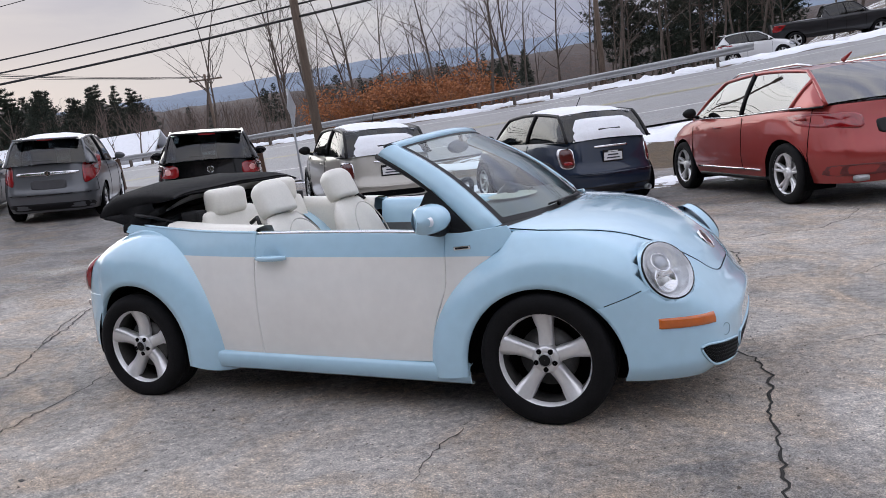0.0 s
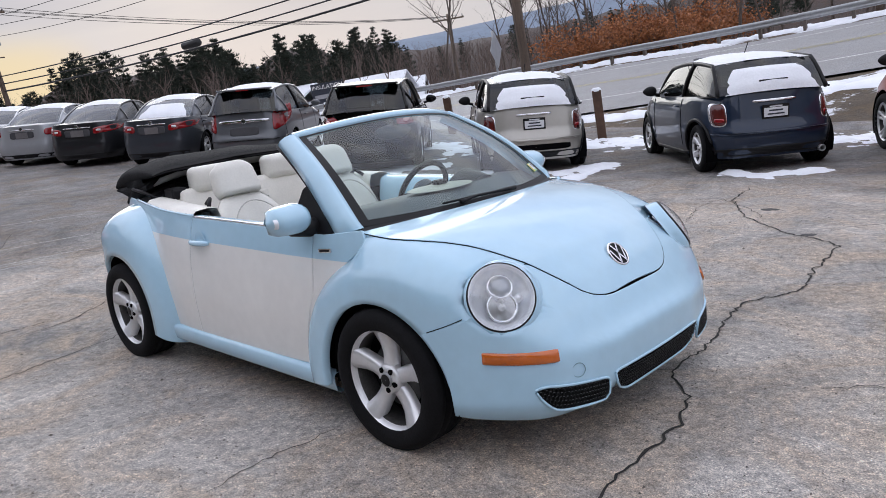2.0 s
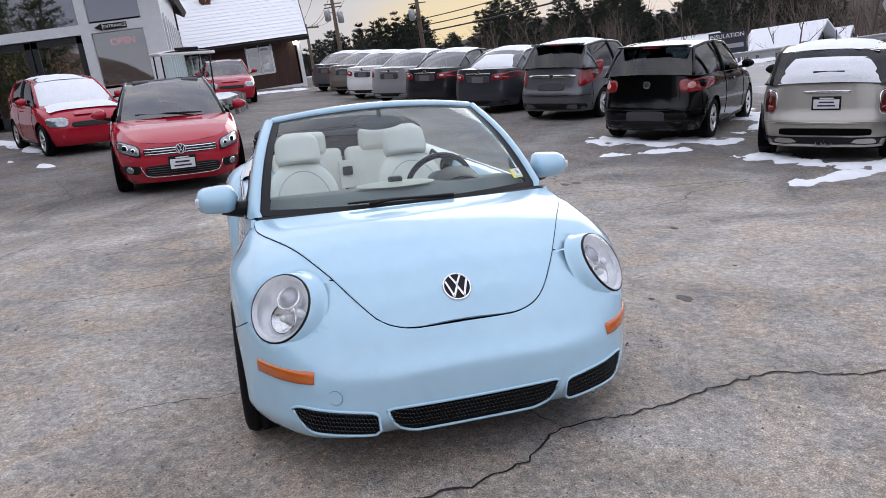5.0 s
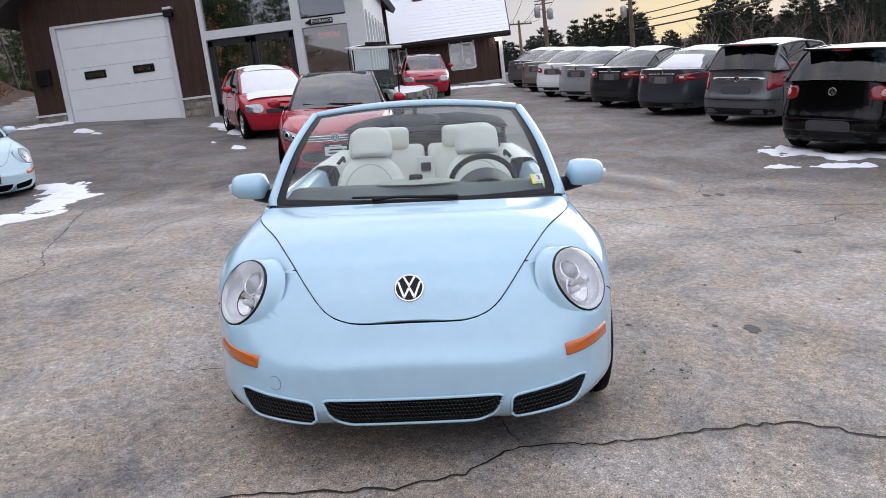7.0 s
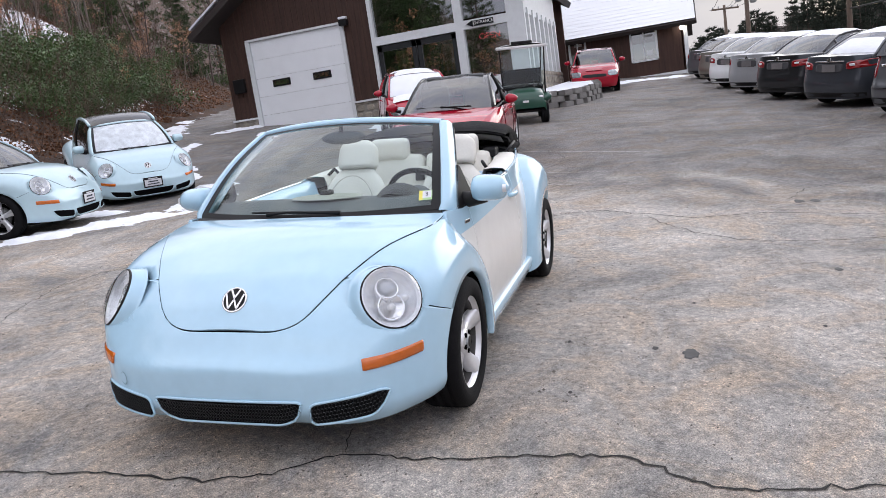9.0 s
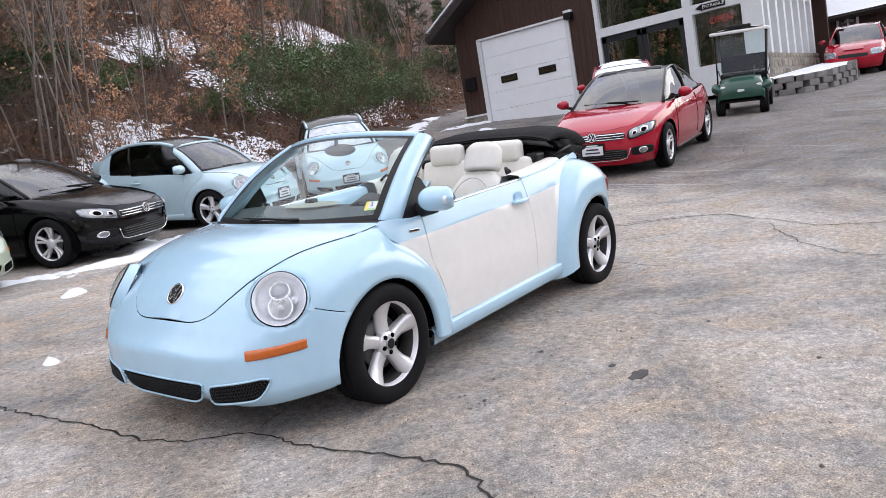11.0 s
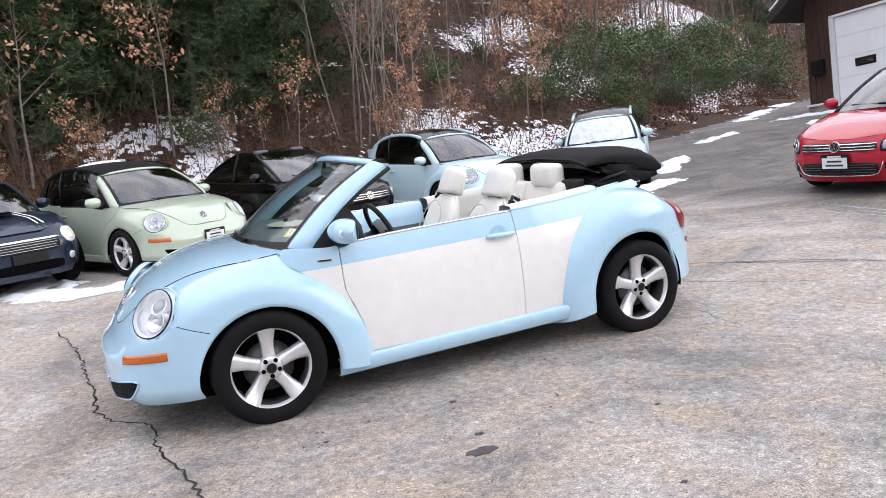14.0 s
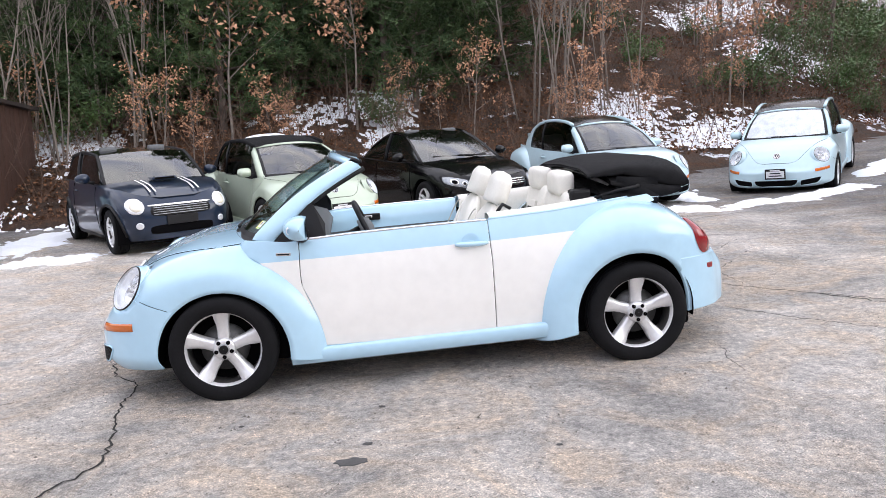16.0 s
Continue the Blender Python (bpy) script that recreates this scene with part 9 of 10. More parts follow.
def at_rear_left(x, y, heading, wb, track=0.75, xoff=0.05):
    """A pose for a car whose left rear wheel stands at (x, y)."""
    f = (math.cos(radians(heading)), math.sin(radians(heading)))
    r = (f[1], -f[0])
    return ground_pose(x + f[0] * (wb / 2 - xoff) + r[0] * track, y + f[1] * (wb / 2 - xoff) + r[1] * track, heading)


GUNMETAL = paint("gunmetal_paint", (0.045, 0.05, 0.06), metal=0.3)
SILVERP = paint("champagne_paint", (0.42, 0.40, 0.36), metal=0.5)
NAVY = paint("navy_paint", (0.012, 0.022, 0.045), metal=0.2)
BLACKP = paint("black_paint", (0.002, 0.002, 0.0025), rough=0.15, coat=0.35)
REDP = paint("red_paint", (0.40, 0.008, 0.026), rough=0.15)
COPPER = paint("copper_red_paint", (0.30, 0.045, 0.040), metal=0.35)
MINT = paint("mint_paint", (0.46, 0.53, 0.42), metal=0.25)
WHITEP = paint("plain_white_paint", (0.74, 0.75, 0.76))
GOLD = paint("grey_gold_paint", (0.20, 0.185, 0.16), metal=0.5)
GREYP = paint("mid_grey_paint", (0.12, 0.125, 0.135), metal=0.4)
LIGHTSILVER = paint("light_silver_paint", (0.40, 0.41, 0.43), metal=0.5)
CHARCOAL = paint("charcoal_paint", (0.020, 0.021, 0.024), metal=0.3)
ICE = paint("ice_blue_paint", (0.50, 0.66, 0.72), metal=0.1)
ROW = "cars parked along the road"
HILL = "cars parked below the hill"

SUVGLASS = glass_material("suv_glass", (0.05, 0.055, 0.06), alpha_mix=0.22)
sport_utility("suv_car", at_rear_left(2.17, 6.22, 122.5, 2.807, 0.80), "copper red sport utility car with alloy wheels", COPPER, ROW)
small_hatch("hatchback_car", at_rear_left(-1.08, 6.78, 134, 2.467, 0.72, 0), "dark navy small hatchback with snow on its rear window", NAVY, WHITEPLASTIC, "rear", ("rear", "roof"), ROW, scoop=False)
small_hatch("hatchback_car", at_rear_left(-4.42, 6.24, 135, 2.467, 0.72, 0), "champagne silver small hatchback with snow on its rear window", SILVERP, BLACKP, "rear", ("rear", "roof"), ROW)
hatch("hatchback_car", at_rear_left(-7.40, 5.55, 132, 2.56), "black hatchback with rounded red tail lamps", BLACKP, None, 0.03, "round", 4.2, ROW)
hatch("hatchback_car", at_rear_left(-11.28, 5.60, 131, 2.44), "grey tall hatchback with snow on its roof", GREYP, ("roof",), 0.08, "tall", 4.0, ROW)
saloon("saloon_car", at_rear_left(-13.95, 4.97, 132, 2.66), "dark grey saloon under a blanket of snow", GUNMETAL, ("roof", "rear"), "wide", ROW)
saloon("saloon_car", at_rear_left(-16.4, 4.26, 134, 2.66), "black saloon with a frosted rear window", CHARCOAL, ("roof",), "wide", ROW)
saloon("saloon_car", at_rear_left(-18.8, 3.75, 136, 2.66), "light silver saloon dusted with snow", LIGHTSILVER, ("roof",), "corner", ROW)
saloon("saloon_car", at_rear_left(-21.2, 3.32, 138, 2.66), "white saloon dusted with snow", WHITEP, ("roof",), "wide", ROW)
saloon("saloon_car", at_rear_left(-24.0, 3.08, 139, 2.66), "grey-gold saloon dusted with snow", GOLD, ("roof",), "corner", ROW)
saloon("saloon_car", at_rear_left(-27.0, 2.76, 140, 2.66), "mid grey saloon dusted with snow", GREYP, ("roof",), "corner", ROW)

coupe_cabriolet("coupe_car", ground_pose(-8.15, -1.73, 6.5), "bright red two-door coupe with a chrome-slatted nose", REDP, BLACKP)
coupe_cabriolet("coupe_car", ground_pose(-0.80, -8.10, 113), "black two-door coupe with alloy wheels", BLACKP, None, HILL, plates=False)
small_hatch("hatchback_car", ground_pose(3.84, -6.98, 121), "dark navy small hatchback with white bonnet stripes", NAVY, BLACKP, "front", None, HILL, stripes=True)
hatch("hatchback_car", ground_pose(-13.3, -4.2, 26), "small red hatchback, its screen covered in snow", REDP, ("roof", "screen", "bonnet"), -0.02, "round", 3.5)
hatch("hatchback_car", ground_pose(-24.2, -0.95, 5), "red hatchback parked before the low wing", REDP, None, -0.02, "round", 3.9)
golf_cart(ground_pose(-14.45, -1.78, 13))
rounded_car("round_coupe", ground_pose(1.75, -7.24, 120), "mint green round car with its black canvas hood raised", MINT, None, "soft", group=HILL, snow=True)
base = rounded_car("round_coupe", ground_pose(-7.69, -8.37, 51), "ice blue round coupe with a frosted windscreen", ICE, None, "hard", group=HILL, screen=material("frosted_screen", (0.62, 0.66, 0.70), rough=0.5, var=0.25, scale=9))
twin_a = copy_thing(base, ground_pose(-3.62, -8.12, 105))
twin_a["label"] = "pale blue round coupe with dark windows"
twin_b = copy_thing(base, ground_pose(7.2, -6.75, 121))
twin_b["label"] = "white round coupe standing in snow"
for o in twin_a.children:
    if o.type == "MESH" and o.data.materials and o.data.materials[0].name == "frosted_screen":
        o.material_slots[0].link = "OBJECT"
        o.material_slots[0].material = CARGLASS
pickup_truck("pickup_truck", upright_pose(3.6, 38.2, 8, -0.02), "dark grey pickup truck parked across the road", CHARCOAL)
hatch("hatchback_car", upright_pose(0.1, 36.6, 12, -0.02), "white hatchback parked behind the guard rail", WHITEP, None, 0.0, "round", 3.6)
saloon("saloon_car", upright_pose(10.2, 40.5, 12, 0.3), "white saloon parked across the road", WHITEP, None, "wide")
# ---- trees ----
BARK = material("grey_bark", (0.10, 0.078, 0.064), rough=0.9, var=0.35, scale=5, rand=0.25, bump=0.3, bump_scale=30)
PALEBARK = material("pale_bark", (0.20, 0.17, 0.145), rough=0.85, var=0.3, scale=6, rand=0.15)
TWIG = material("twig_brown", (0.115, 0.075, 0.055), rough=0.9, var=0.3, scale=3, rand=0.25)
NEEDLE = material("pine_needles", (0.022, 0.050, 0.022), rough=0.75, color2=(0.105, 0.150, 0.060), spec=0.25, scale=1.6, rand=0.3)
LAUREL = material("laurel_leaves", (0.035, 0.075, 0.022), rough=0.55, color2=(0.105, 0.165, 0.050), scale=3, rand=0.2)
TAN = material("beech_leaves", (0.30, 0.13, 0.07), rough=0.75, color2=(0.58, 0.34, 0.20), scale=4, rand=0.25)
RUST = material("rust_leaves", (0.20, 0.07, 0.025), rough=0.8, color2=(0.33, 0.13, 0.045), scale=1.5, rand=0.2)
FALLEN = material("fallen_leaves", (0.075, 0.036, 0.02), rough=0.85, color2=(0.27, 0.125, 0.060), scale=2.5)


def limb(out, rng, p, d, length, r, depth, droop=0.0, sides=(6, 4, 3, 3), kids=(5, 4, 3), tips=None, spread=0.8):
    """Adds a wandering branch and its side branches to out."""
    n = max(3, int(length / (0.5 if depth else 0.8)) + 2)
    n = min(n, 7)
    pts, rad, q = [p.copy()], [r], p.copy()
    dd = d.copy()
    for i in range(1, n):
        dd = (dd + Vector((rng.uniform(-1, 1), rng.uniform(-1, 1), rng.uniform(-0.5, 0.8) - droop)) * (0.10 if depth == 0 else 0.22)).normalized()
        q = q + dd * (length / (n - 1))
        pts.append(q.copy())
        rad.append(max(0.0025, r * (1 - 0.85 * i / (n - 1))))
    v, f = tube(pts, rad, sides[min(depth, 3)], cap=False)
    b = len(out[0])
    out[0].extend(v)
    out[1].extend([tuple(i + b for i in t) for t in f])
    if tips is not None and depth >= 1:
        tips.extend((pts[i], (pts[i] - pts[i - 1]).normalized()) for i in range(max(1, n // 2), n))
    if depth < len(kids):
        for k in range(kids[depth]):
            t = rng.uniform(0.35 if depth == 0 else 0.2, 0.97)
            i = min(int(t * (n - 1)), n - 2)
            at = pts[i].lerp(pts[i + 1], t * (n - 1) - i)
            an = rng.uniform(0, 2 * math.pi)
            side = Vector((math.cos(an), math.sin(an), rng.uniform(0.1, 0.7)))
            nd = (dd * (1 - spread * 0.6) + side * spread).normalized()
            limb(out, rng, at, nd, length * rng.uniform(0.28, 0.5) * (1.1 - 0.5 * t), rad[i] * rng.uniform(0.4, 0.6), depth + 1, droop, sides, kids, tips, spread)


def bare_tree_mesh(seed, h, r, stems=1, kids=(9, 4, 3), spread=0.75):
    rng = random.Random(seed)
    out, tips = ([], []), []
    for s in range(stems):
        lean = Vector((rng.uniform(-0.12, 0.12), rng.uniform(-0.12, 0.12), 1)) if stems == 1 else Vector((rng.uniform(-0.13, 0.13), rng.uniform(-0.13, 0.13), 1)) * (1 if h > 3 else 0.5) + Vector((rng.uniform(-0.4, 0.4), rng.uniform(-0.4, 0.4), 0)) * (0 if h > 3 else 1)
        base = Vector((rng.uniform(-0.6, 0.6), rng.uniform(-0.35, 0.35), -0.2)) if stems > 1 else Vector((0, 0, -0.2))
        limb(out, rng, base, lean.normalized(), h * rng.uniform(0.8, 1.0), r * rng.uniform(0.7, 1), 0, 0, kids=kids, tips=tips, spread=spread)
    return out, tips


def leaf_cloud(rng, spots, per, reach, size, droop=0.2, long=1.6):
    V, F = [], []
    for p, d in spots:
        for _ in range(per):
            c = p + Vector((rng.gauss(0, 1), rng.gauss(0, 1), rng.gauss(0, 1) - droop)) * reach
            a = Vector((rng.uniform(-1, 1), rng.uniform(-1, 1), rng.uniform(-1.2, 0.3))).normalized()
            b = a.cross(Vector((rng.uniform(-1, 1), rng.uniform(-1, 1), rng.uniform(-1, 1)))).normalized()
            s = size * rng.uniform(0.6, 1.3)
            k = len(V)
            V += [c, c + a * s * long * 0.5 + b * s * 0.5, c + a * s * long, c + a * s * long * 0.5 - b * s * 0.5]
            F.append((k, k + 1, k + 2, k + 3))
    return V, F


def pine_mesh(seed, h, wide, low=0.12, dens=1.0, blade=(0.12, 0.24, 0.016), tuft=8):
    """A white pine: trunk, whorls of upswept boughs, tufts of thin needles."""
    rng = random.Random(seed)
    trunk = tube([(0, 0, -0.3), (rng.uniform(-0.1, 0.1), rng.uniform(-0.1, 0.1), h * 0.5), (0, 0, h)], [0.009 * h + 0.02, 0.006 * h + 0.012, 0.008], 7, False)
    tw, tf = [list(trunk[0]), list(trunk[1])], []
    V, F = [], []
    z = h * low
    while z < h * 0.98:
        q = (z - h * low) / (h * (1 - low))
        L = wide * (1 - q) ** 0.8 * rng.uniform(0.75, 1.1) + 0.15
        for k in range(rng.randint(4, 6)):
            an = rng.uniform(0, 2 * math.pi)
            d = Vector((math.cos(an), math.sin(an), rng.uniform(-0.05, 0.25) + 0.35 * q))
            l = L * rng.uniform(0.6, 1.1)
            a, b = Vector((0, 0, z)), Vector((0, 0, z)) + d * l + Vector((0, 0, 0.12 * l))
            v, f = tube([a, a.lerp(b, 0.5) - Vector((0, 0, 0.05 * l)), b], [0.012 + 0.012 * l, 0.012, 0.004], 4, False)
            o = len(tw[0])
            tw[0] += v
            tw[1] += [tuple(i + o for i in t) for t in f]
            n = int((5 + 9 * l) * dens)
            for i in range(n):
                t = 0.25 + 0.75 * rng.random() ** 0.7
                c = a.lerp(b, t) + Vector((rng.gauss(0, 0.09 * l + 0.03), rng.gauss(0, 0.09 * l + 0.03), rng.gauss(0, 0.05 * l + 0.02)))
                for j in range(tuft):
                    nd = (d * 0.6 + Vector((rng.gauss(0, 0.7), rng.gauss(0, 0.7), rng.gauss(0.25, 0.5)))).normalized()
                    sd = nd.cross(Vector((rng.uniform(-1, 1), rng.uniform(-1, 1), 0.3))).normalized() * blade[2]
                    ln = rng.uniform(blade[0], blade[1])
                    k2 = len(V)
                    V += [c - sd, c + sd, c + nd * ln]
                    F.append((k2, k2 + 1, k2 + 2))
        z += h * rng.uniform(0.035, 0.06)
    return (tw[0], tw[1]), (V, F)


def tree_thing(name, m, label, wood, leaf=None, bark=BARK, leafmat=None, group="", trunk_name="trunk", crown_name="crown"):
    t = thing(name, m, label, "tree", group)
    mesh_object(trunk_name, wood[0], wood[1], bark, t)
    if leaf:
        mesh_object(crown_name, leaf[0], leaf[1], leafmat, t, smooth=False)
    return t


def plant(proto, x, y, rot, scale, sink=0.1):
    c = copy_thing(proto, Matrix.Translation((x, y, float(ground_z(x, y)) - sink)) @ Matrix.Rotation(rot, 4, "Z"))
    c.scale = (scale, scale, scale)
    return c


def hill_y(x, up):
    return float(smooth_curve(x, FOOT, 1.5)) - up


rng = random.Random(21)
protos = {"pine": [], "bare": [], "clump": [], "beech": [], "shrub": []}
spots = {"pine": [(3.6, 3.0), (1.2, 5.0), (-1.0, 3.4), (6.5, 4.0), (9.5, 3.2)], "bare": [(-12, 7.0), (-15, 4.0), (-7, 6.0), (0.5, 8.5)], "clump": [(-4.1, 2.4), (6.6, 2.6), (5.4, 2.7)], "beech": [(3.3, 2.0), (0.5, 2.6), (-10.2, 2.9)], "shrub": [(-10.5, 2.4), (-12.5, 3.0)]}
for i, (x, u) in enumerate(spots["pine"]):
    w, l = pine_mesh(30 + i, (7.5, 9.5, 6.5, 11, 8)[i], (1.9, 2.4, 1.8, 2.6, 2.1)[i], 0.04, 1.5, (0.10, 0.21, 0.015), 9)
    protos["pine"].append(tree_thing("pine_tree", upright_pose(x, hill_y(x, u), 40 * i, -0.1), "dark green young white pine on the hillside", w, l, BARK, NEEDLE, "hillside pines"))
for i, (x, u) in enumerate(spots["bare"]):
    o, tips = bare_tree_mesh(50 + i, (11, 13, 9.5, 14)[i], (0.065, 0.085, 0.055, 0.09)[i], 1, (11, 5, 3), 0.6)
    protos["bare"].append(tree_thing("bare_tree", upright_pose(x, hill_y(x, u), 30 * i, -0.1), "leafless grey-barked tree on the hillside", o, None, BARK, None, "hillside bare trees"))
for i, (x, u) in enumerate(spots["clump"]):
    o, tips = bare_tree_mesh(70 + i, (7.5, 6.5, 8.0)[i], 0.032, (5, 4, 6)[i], (7, 4), 0.45)
    protos["clump"].append(tree_thing("sapling_clump", upright_pose(x, hill_y(x, u), 30 * i, -0.1), "clump of slender pale leafless saplings", o, None, PALEBARK, None, "sapling clumps"))
for i, (x, u) in enumerate(spots["beech"]):
    o, tips = bare_tree_mesh(90 + i, (4.6, 5.2, 3.6)[i], 0.045, 1, (11, 4), 0.8)
    rr = random.Random(i)
    lf = leaf_cloud(rr, [t for t in tips if rr.random() < 0.6], 6, 0.11, 0.070, 0.6, 2.0)
    protos["beech"].append(tree_thing("beech_sapling", upright_pose(x, hill_y(x, u), 50 * i, -0.1), "young beech holding its dry tan leaves", o, lf, PALEBARK, TAN, "beech saplings"))
for i, (x, u) in enumerate(spots["shrub"]):
    o, tips = bare_tree_mesh(110 + i, 1.5, 0.02, 7, (5, 3), 0.9)
    rr = random.Random(i + 5)
    lf = leaf_cloud(rr, [t for t in tips], 5, 0.13, 0.060)
    protos["shrub"].append(tree_thing("laurel_shrub", upright_pose(x, hill_y(x, u), 50 * i, -0.1), "evergreen laurel shrub with green leaves", o, lf, TWIG, LAUREL, "laurel shrubs"))


def sow(kind, n, x0, x1, u0, u1, s0=0.75, s1=1.25):
    for _ in range(n):
        x, u = rng.uniform(x0, x1), rng.uniform(u0, u1)
        if FX - 10 < x < FX + 1.2 and hill_y(x, u) > -13.6:
            continue
        plant(rng.choice(protos[kind]), x, hill_y(x, u), rng.uniform(0, 6.28), rng.uniform(s0, s1))


for x, y, k, q in ((7.9, -11.8, 0, 0.9), (7.2, -12.2, 2, 0.8), (4.6, -12.6, 1, 0.9), (-4.6, -13.2, 2, 0.95), (-6.2, -13.7, 1, 0.8)):
    plant(protos["clump"][k], x, y, k * 2.1 + x, q)
for x, y, k, q in ((0.7, -13.6, 1, 0.8), (2.4, -12.1, 2, 0.55), (-2.2, -12.6, 0, 0.55), (-5.0, -12.8, 1, 0.5), (-9.2, -14.0, 0, 0.8)):
    plant(protos["beech"][k], x, y, k * 2.1 + x, q)
sow("pine", 44, -4.5, 9, 3.6, 9, 0.55, 1.0)
sow("pine", 26, -3.5, 8, 4.2, 8, 0.7, 1.1)
sow("pine", 34, -6.0, 8, 7, 17, 0.8, 1.3)
sow("pine", 16, -9, 7, 15, 30, 1.0, 1.6)
sow("pine", 24, -36, -8, 16, 40, 0.7, 1.4)
sow("pine", 4, 13, 30, 2, 8, 0.8, 1.2)
sow("bare", 22, -40, 14, 7, 34, 0.7, 1.3)
sow("bare", 60, -46, -6, 9, 40, 0.8, 1.4)
sow("clump", 3, -6, 12, 3, 6, 0.7, 0.9)
sow("clump", 20, -32, -9, 5, 24, 0.7, 1.1)
sow("beech", 26, -7, 13, 0.7, 3.5, 0.22, 0.5)
sow("beech", 14, -7, 13, 1.2, 6, 0.6, 1.05)
sow("beech", 40, -28, -5, 1.0, 14, 0.22, 0.5)
sow("beech", 26, -30, -6, 11, 28, 0.8, 1.4)
sow("shrub", 38, -26, -12, 0.8, 6, 0.6, 1.2)
sow("shrub", 16, -11, 8, 2.0, 9, 0.5, 1.0)
sow("shrub", 26, -34, -16, 0.8, 6, 0.7, 1.3)
sow("beech", 20, -38, -14, 1.5, 14, 0.5, 1.0)
sow("bare", 46, -46, -10, 6, 26, 0.5, 1.0)
sow("pine", 10, -48, -24, 8, 30, 0.6, 1.2)
for kind, n in (("bare", 26), ("pine", 12), ("beech", 10), ("clump", 8), ("shrub", 12)):
    for _ in range(n):
        plant(rng.choice(protos[kind]), rng.uniform(-52, -33), rng.uniform(-44, -25), rng.uniform(0, 6.28), rng.uniform(0.7, 1.2))

# fallen leaves, twigs and brush over the slope
V, F = [], []
for _ in range(115000):
    x = rng.uniform(-24, 12) if rng.random() < 0.8 else rng.uniform(-42, -20)
    u = 0.15 + 22 * rng.random() ** 1.7
    y = hill_y(x, u)
    z = float(ground_z(x, y)) + rng.uniform(0.0, 0.10)
    s = rng.uniform(0.04, 0.09) * (1.4 if x < -14 else 1)
    a = Vector((rng.uniform(-1, 1), rng.uniform(-1, 1), rng.uniform(-0.3, 0.7))).normalized()
    b = a.cross(Vector((rng.uniform(-1, 1), rng.uniform(-1, 1), 1))).normalized()
    c, k = Vector((x, y, z)), len(V)
    V += [c, c + a * s * 0.5 + b * s * 0.4, c + a * s, c + a * s * 0.5 - b * s * 0.4]
    F.append((k, k + 1, k + 2, k + 3))
tagged(mesh_object("fallen_leaves", V, F, FALLEN, smooth=False), "brown fallen leaves covering the slope", "leaves", kind="stuff")
out = ([], [])
for _ in range(1700):
    x = rng.uniform(-26, 12)
    u = 0.3 + 14 * rng.random() ** 1.3
    y = hill_y(x, u)
    limb(out, rng, Vector((x, y, float(ground_z(x, y)) - 0.05)), Vector((rng.uniform(-0.6, 0.6), rng.uniform(-0.4, 0.6), 1)).normalized(), rng.uniform(0.8, 2.6), 0.010, 1, 0, sides=(4, 4, 3, 3), kids=(0, 4, 2), spread=0.7)
for _ in range(420):
    x = rng.uniform(-44, -22)
    u = 1 + 26 * rng.random()
    y = hill_y(x, u)
    limb(out, rng, Vector((x, y, float(ground_z(x, y)) - 0.05)), Vector((rng.uniform(-0.4, 0.4), rng.uniform(-0.3, 0.4), 1)).normalized(), rng.uniform(1.5, 4.5), 0.022, 1, 0, sides=(4, 4, 3, 3), kids=(0, 4, 2), spread=0.6)
tagged(mesh_object("undergrowth", out[0], out[1], TWIG), "tangle of bare brown brush under the trees", "undergrowth", kind="stuff")

# ---- woods across the road ----
def stock(meshes, places, name, mat, label, category="woods"):
    """Many copies of a few meshes joined into one far stand of trees."""
    VV, FF, base = [], [], 0
    for i, (x, y, z, s, rot) in enumerate(places):
        v, f = meshes[i % len(meshes)]
        A = np.array([tuple(p) for p in v])
        c, sn = math.cos(rot), math.sin(rot)
        B = np.stack([A[:, 0] * c - A[:, 1] * sn, A[:, 0] * sn + A[:, 1] * c, A[:, 2]], -1) * s + np.array((x, y, z))
        VV.append(B)
        FF += [tuple(j + base for j in t) for t in f]
        base += len(B)
    return tagged(mesh_object(name, np.concatenate(VV), FF, mat, smooth=False), label, category, kind="stuff")


bm4 = [bare_tree_mesh(200 + i, 10.5, 0.11, 1, (12, 5, 3), 0.8)[0] for i in range(4)]
pl = []
for _ in range(105):
    x = rng.uniform(-36, 22)
    y = 36 + 18 * rng.random()
    pl.append((x, y, float(ground_z(x, y)) - 0.3, rng.uniform(0.7, 1.25), rng.uniform(0, 6.28)))
stock(bm4, pl, "roadside_woods", BARK, "bare grey woods beyond the road")
shr = [bare_tree_mesh(220 + i, 2.6, 0.02, 9, (5, 3), 0.8) for i in range(3)]
rustv = [leaf_cloud(random.Random(i), [t for t in s[1]], 2, 0.20, 0.085) for i, s in enumerate(shr)]
pl = []
for _ in range(46):
    x = rng.uniform(-25.5, -14)
    y = rng.uniform(35.0, 39)
    pl.append((x, y, float(ground_z(x, y)) - 0.1, rng.uniform(0.7, 1.25), rng.uniform(0, 6.28)))
stock(rustv, pl, "rust_shrubs", RUST, "rust-brown leafy shrubs behind the guard rail", "shrubs")
stock([s[0] for s in shr], pl, "shrub_stems", TWIG, "brown stems of the roadside shrubs", "shrubs")
pn = [pine_mesh(240 + i, 13, (2.6, 3.3, 2.9, 2.3)[i], (0.25, 0.40, 0.30, 0.20)[i], 0.62, (0.22, 0.50, 0.040), 9) for i in range(4)]
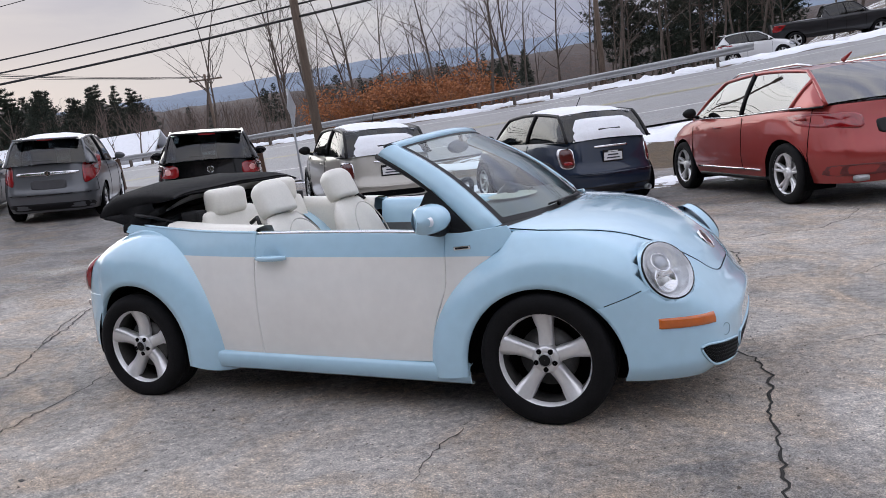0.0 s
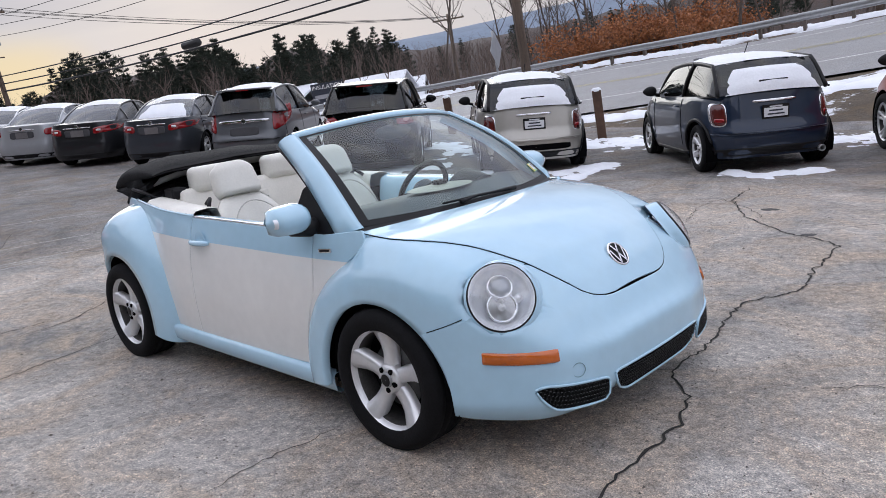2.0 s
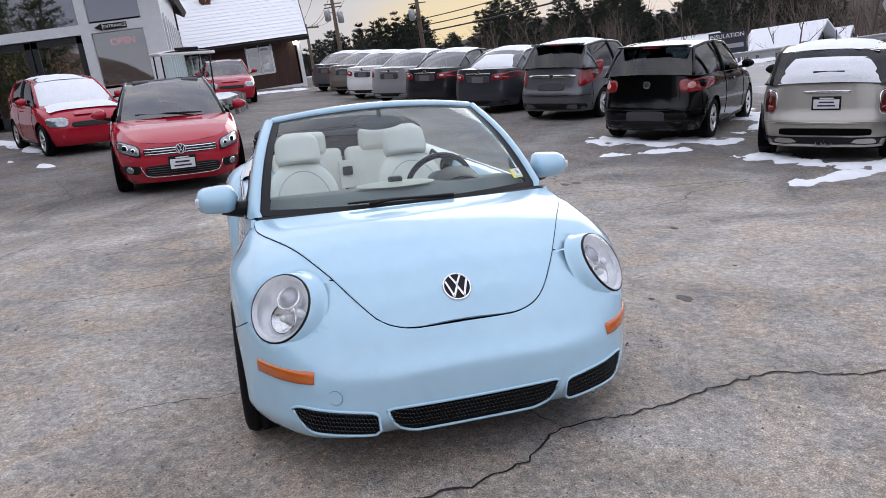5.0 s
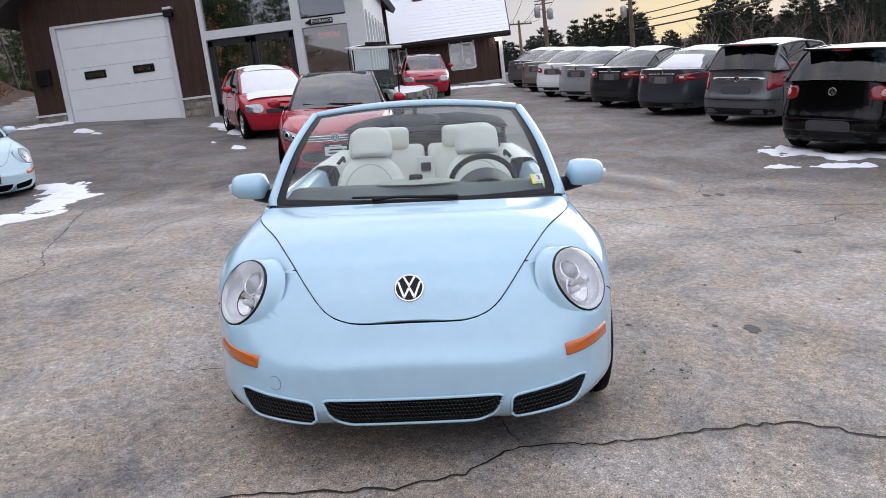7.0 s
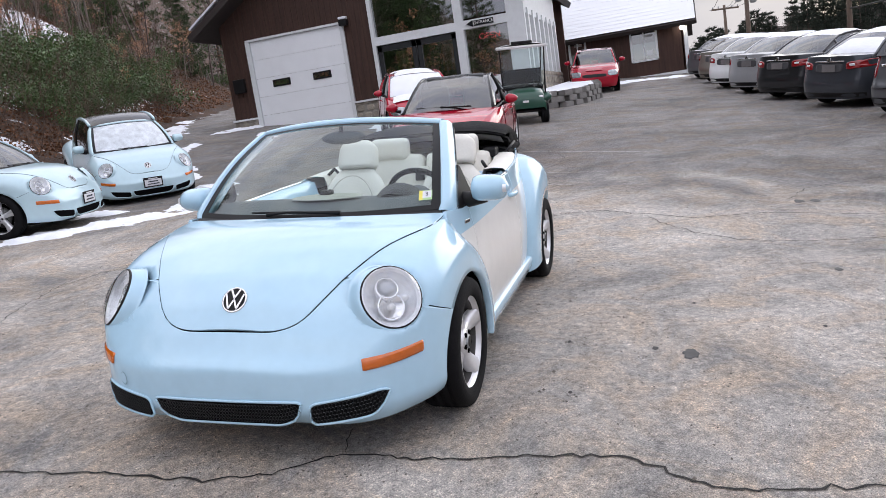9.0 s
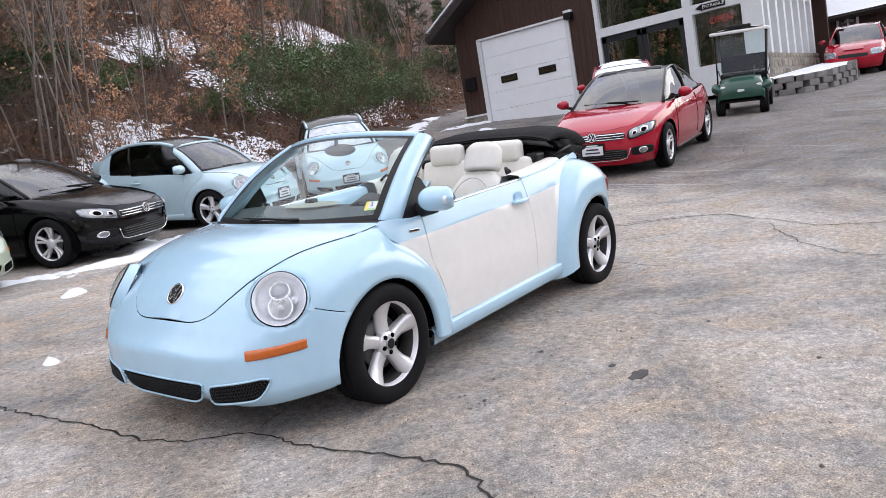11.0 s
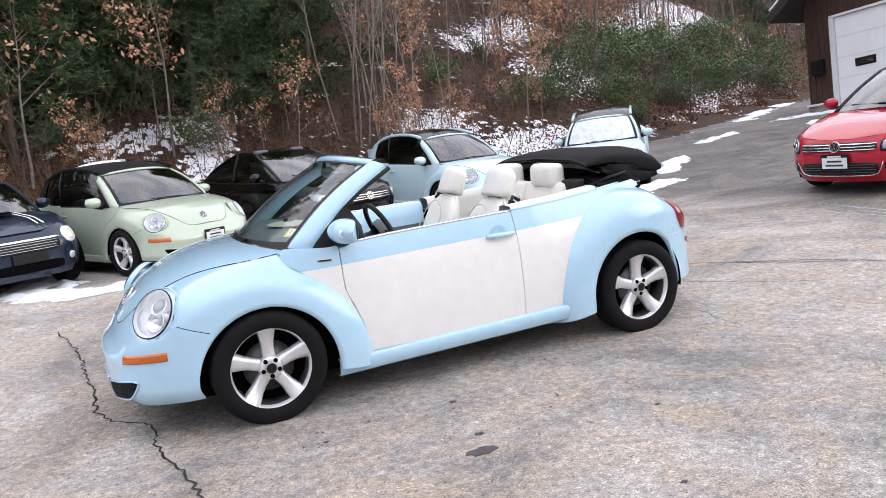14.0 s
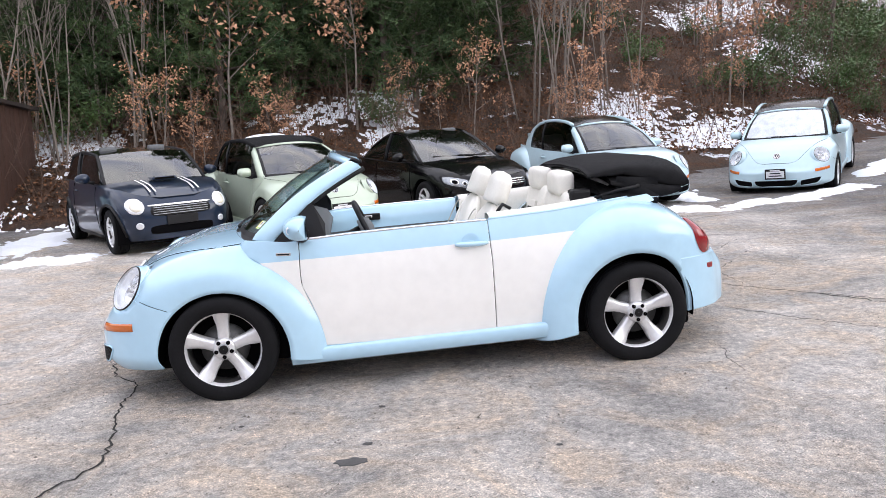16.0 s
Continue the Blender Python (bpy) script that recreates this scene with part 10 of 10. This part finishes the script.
SKYLINE = [(100, 1.5), (122, 1.6), (134, 1.8), (138, 3.1), (139.5, 3.5), (140.8, 3.3), (142.2, 2.5), (143, 3.7), (145.8, 4.1), (147.2, 3.3), (148.3, 2.0), (149, 2.9), (150.5, 4.5), (152, 4.8), (154.8, 4.3), (157, 4.5), (158.7, 5.2), (160.7, 4.9), (162, 4.0), (163.7, 3.2), (165.2, 3.6), (165.9, 5.4), (168.3, 5.2), (169.5, 4.8), (172, 4.6), (176, 3.8), (184, 3.4)]


def belt_place(a, d, tall, low, high):
    """A tree of the far belt whose top reaches up to the line of the woods."""
    top = 1.3 + d * math.tan(radians(float(interp(a, SKYLINE)))) * rng.uniform(low, high)
    base = -2.4 + 0.015 * (d - 60)
    return (d * math.cos(radians(a)), d * math.sin(radians(a)), base, (top - base) / tall, rng.uniform(0, 6.28))


pl = []
for _ in range(14):
    x = rng.uniform(-9, 6)
    y = rng.uniform(46, 60)
    pl.append((x, y, float(ground_z(x, y)) - 0.5, rng.uniform(0.6, 1.0), rng.uniform(0, 6.28)))
pl += [belt_place(rng.uniform(137, 181), rng.uniform(64, 92), 13, 0.5, 1.04) for _ in range(190)]
pl += [belt_place(rng.uniform(108, 137), rng.uniform(70, 105), 13, 0.5, 1.1) for _ in range(26)]
stock([p[0] for p in pn], pl, "far_pine_trunks", BARK, "trunks of the far pines")
stock([p[1] for p in pn], pl, "far_pines", material("far_pine_needles", (0.016, 0.024, 0.017), rough=0.9, color2=(0.036, 0.046, 0.030), scale=0.5), "dark pines on the skyline")
pl = [belt_place(rng.uniform(112, 183), rng.uniform(56, 98), 10.5, 0.40, 0.92) for _ in range(620)]
stock([bare_tree_mesh(210 + i, 10.5, 0.17, 1, (8, 3, 2), 0.6)[0] for i in range(3)], pl, "far_woods", material("far_bark", (0.125, 0.095, 0.080), rough=0.95, var=0.3, scale=0.4), "brown bare woods in the distance")
WOODS = ground_material("wooded_ridge", (0.080, 0.060, 0.052), (0.040, 0.034, 0.031), (0.115, 0.080, 0.065), stain=0.8, grain=0.6)
# distance haze is put into the far hills' pale blue base colour
RIDGE = material("hazed_ridge", (0.17, 0.21, 0.27), rough=1.0, var=0.12, scale=0.02)
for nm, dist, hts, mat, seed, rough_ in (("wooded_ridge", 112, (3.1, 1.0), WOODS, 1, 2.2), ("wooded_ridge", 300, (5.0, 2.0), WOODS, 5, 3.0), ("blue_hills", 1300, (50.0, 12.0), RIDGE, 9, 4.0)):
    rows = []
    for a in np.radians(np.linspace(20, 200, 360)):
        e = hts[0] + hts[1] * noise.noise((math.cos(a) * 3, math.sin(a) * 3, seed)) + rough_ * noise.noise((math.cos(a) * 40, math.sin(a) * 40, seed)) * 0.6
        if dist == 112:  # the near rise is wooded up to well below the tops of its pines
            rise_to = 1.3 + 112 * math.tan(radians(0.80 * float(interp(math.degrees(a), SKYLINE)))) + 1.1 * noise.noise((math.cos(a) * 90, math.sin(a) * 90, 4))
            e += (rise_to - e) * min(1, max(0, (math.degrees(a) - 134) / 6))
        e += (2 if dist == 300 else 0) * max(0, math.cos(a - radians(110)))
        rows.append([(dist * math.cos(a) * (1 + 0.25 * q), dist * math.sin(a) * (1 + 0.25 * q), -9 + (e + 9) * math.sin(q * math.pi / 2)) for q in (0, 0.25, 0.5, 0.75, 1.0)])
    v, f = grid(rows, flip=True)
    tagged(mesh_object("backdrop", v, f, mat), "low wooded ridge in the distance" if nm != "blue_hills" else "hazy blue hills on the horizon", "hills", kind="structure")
rows = []
for a in np.radians(np.linspace(196, 385, 120)):
    e = (26 + 8 * noise.noise((math.cos(a) * 3, math.sin(a) * 3, 2))) * (1 - 0.75 * min(1, max(0, (math.degrees(a) - 300) / 20)))
    rows.append([(95 * math.cos(a) * (1 + q), 95 * math.sin(a) * (1 + q) - 6, -3 + (e + 3) * q ** 0.7) for q in (0, 0.3, 0.6, 1.0)])
v, f = grid(rows, flip=True)
tagged(mesh_object("backdrop", v, f, WOODS), "wooded rise closing the hillside", "hills", kind="structure")
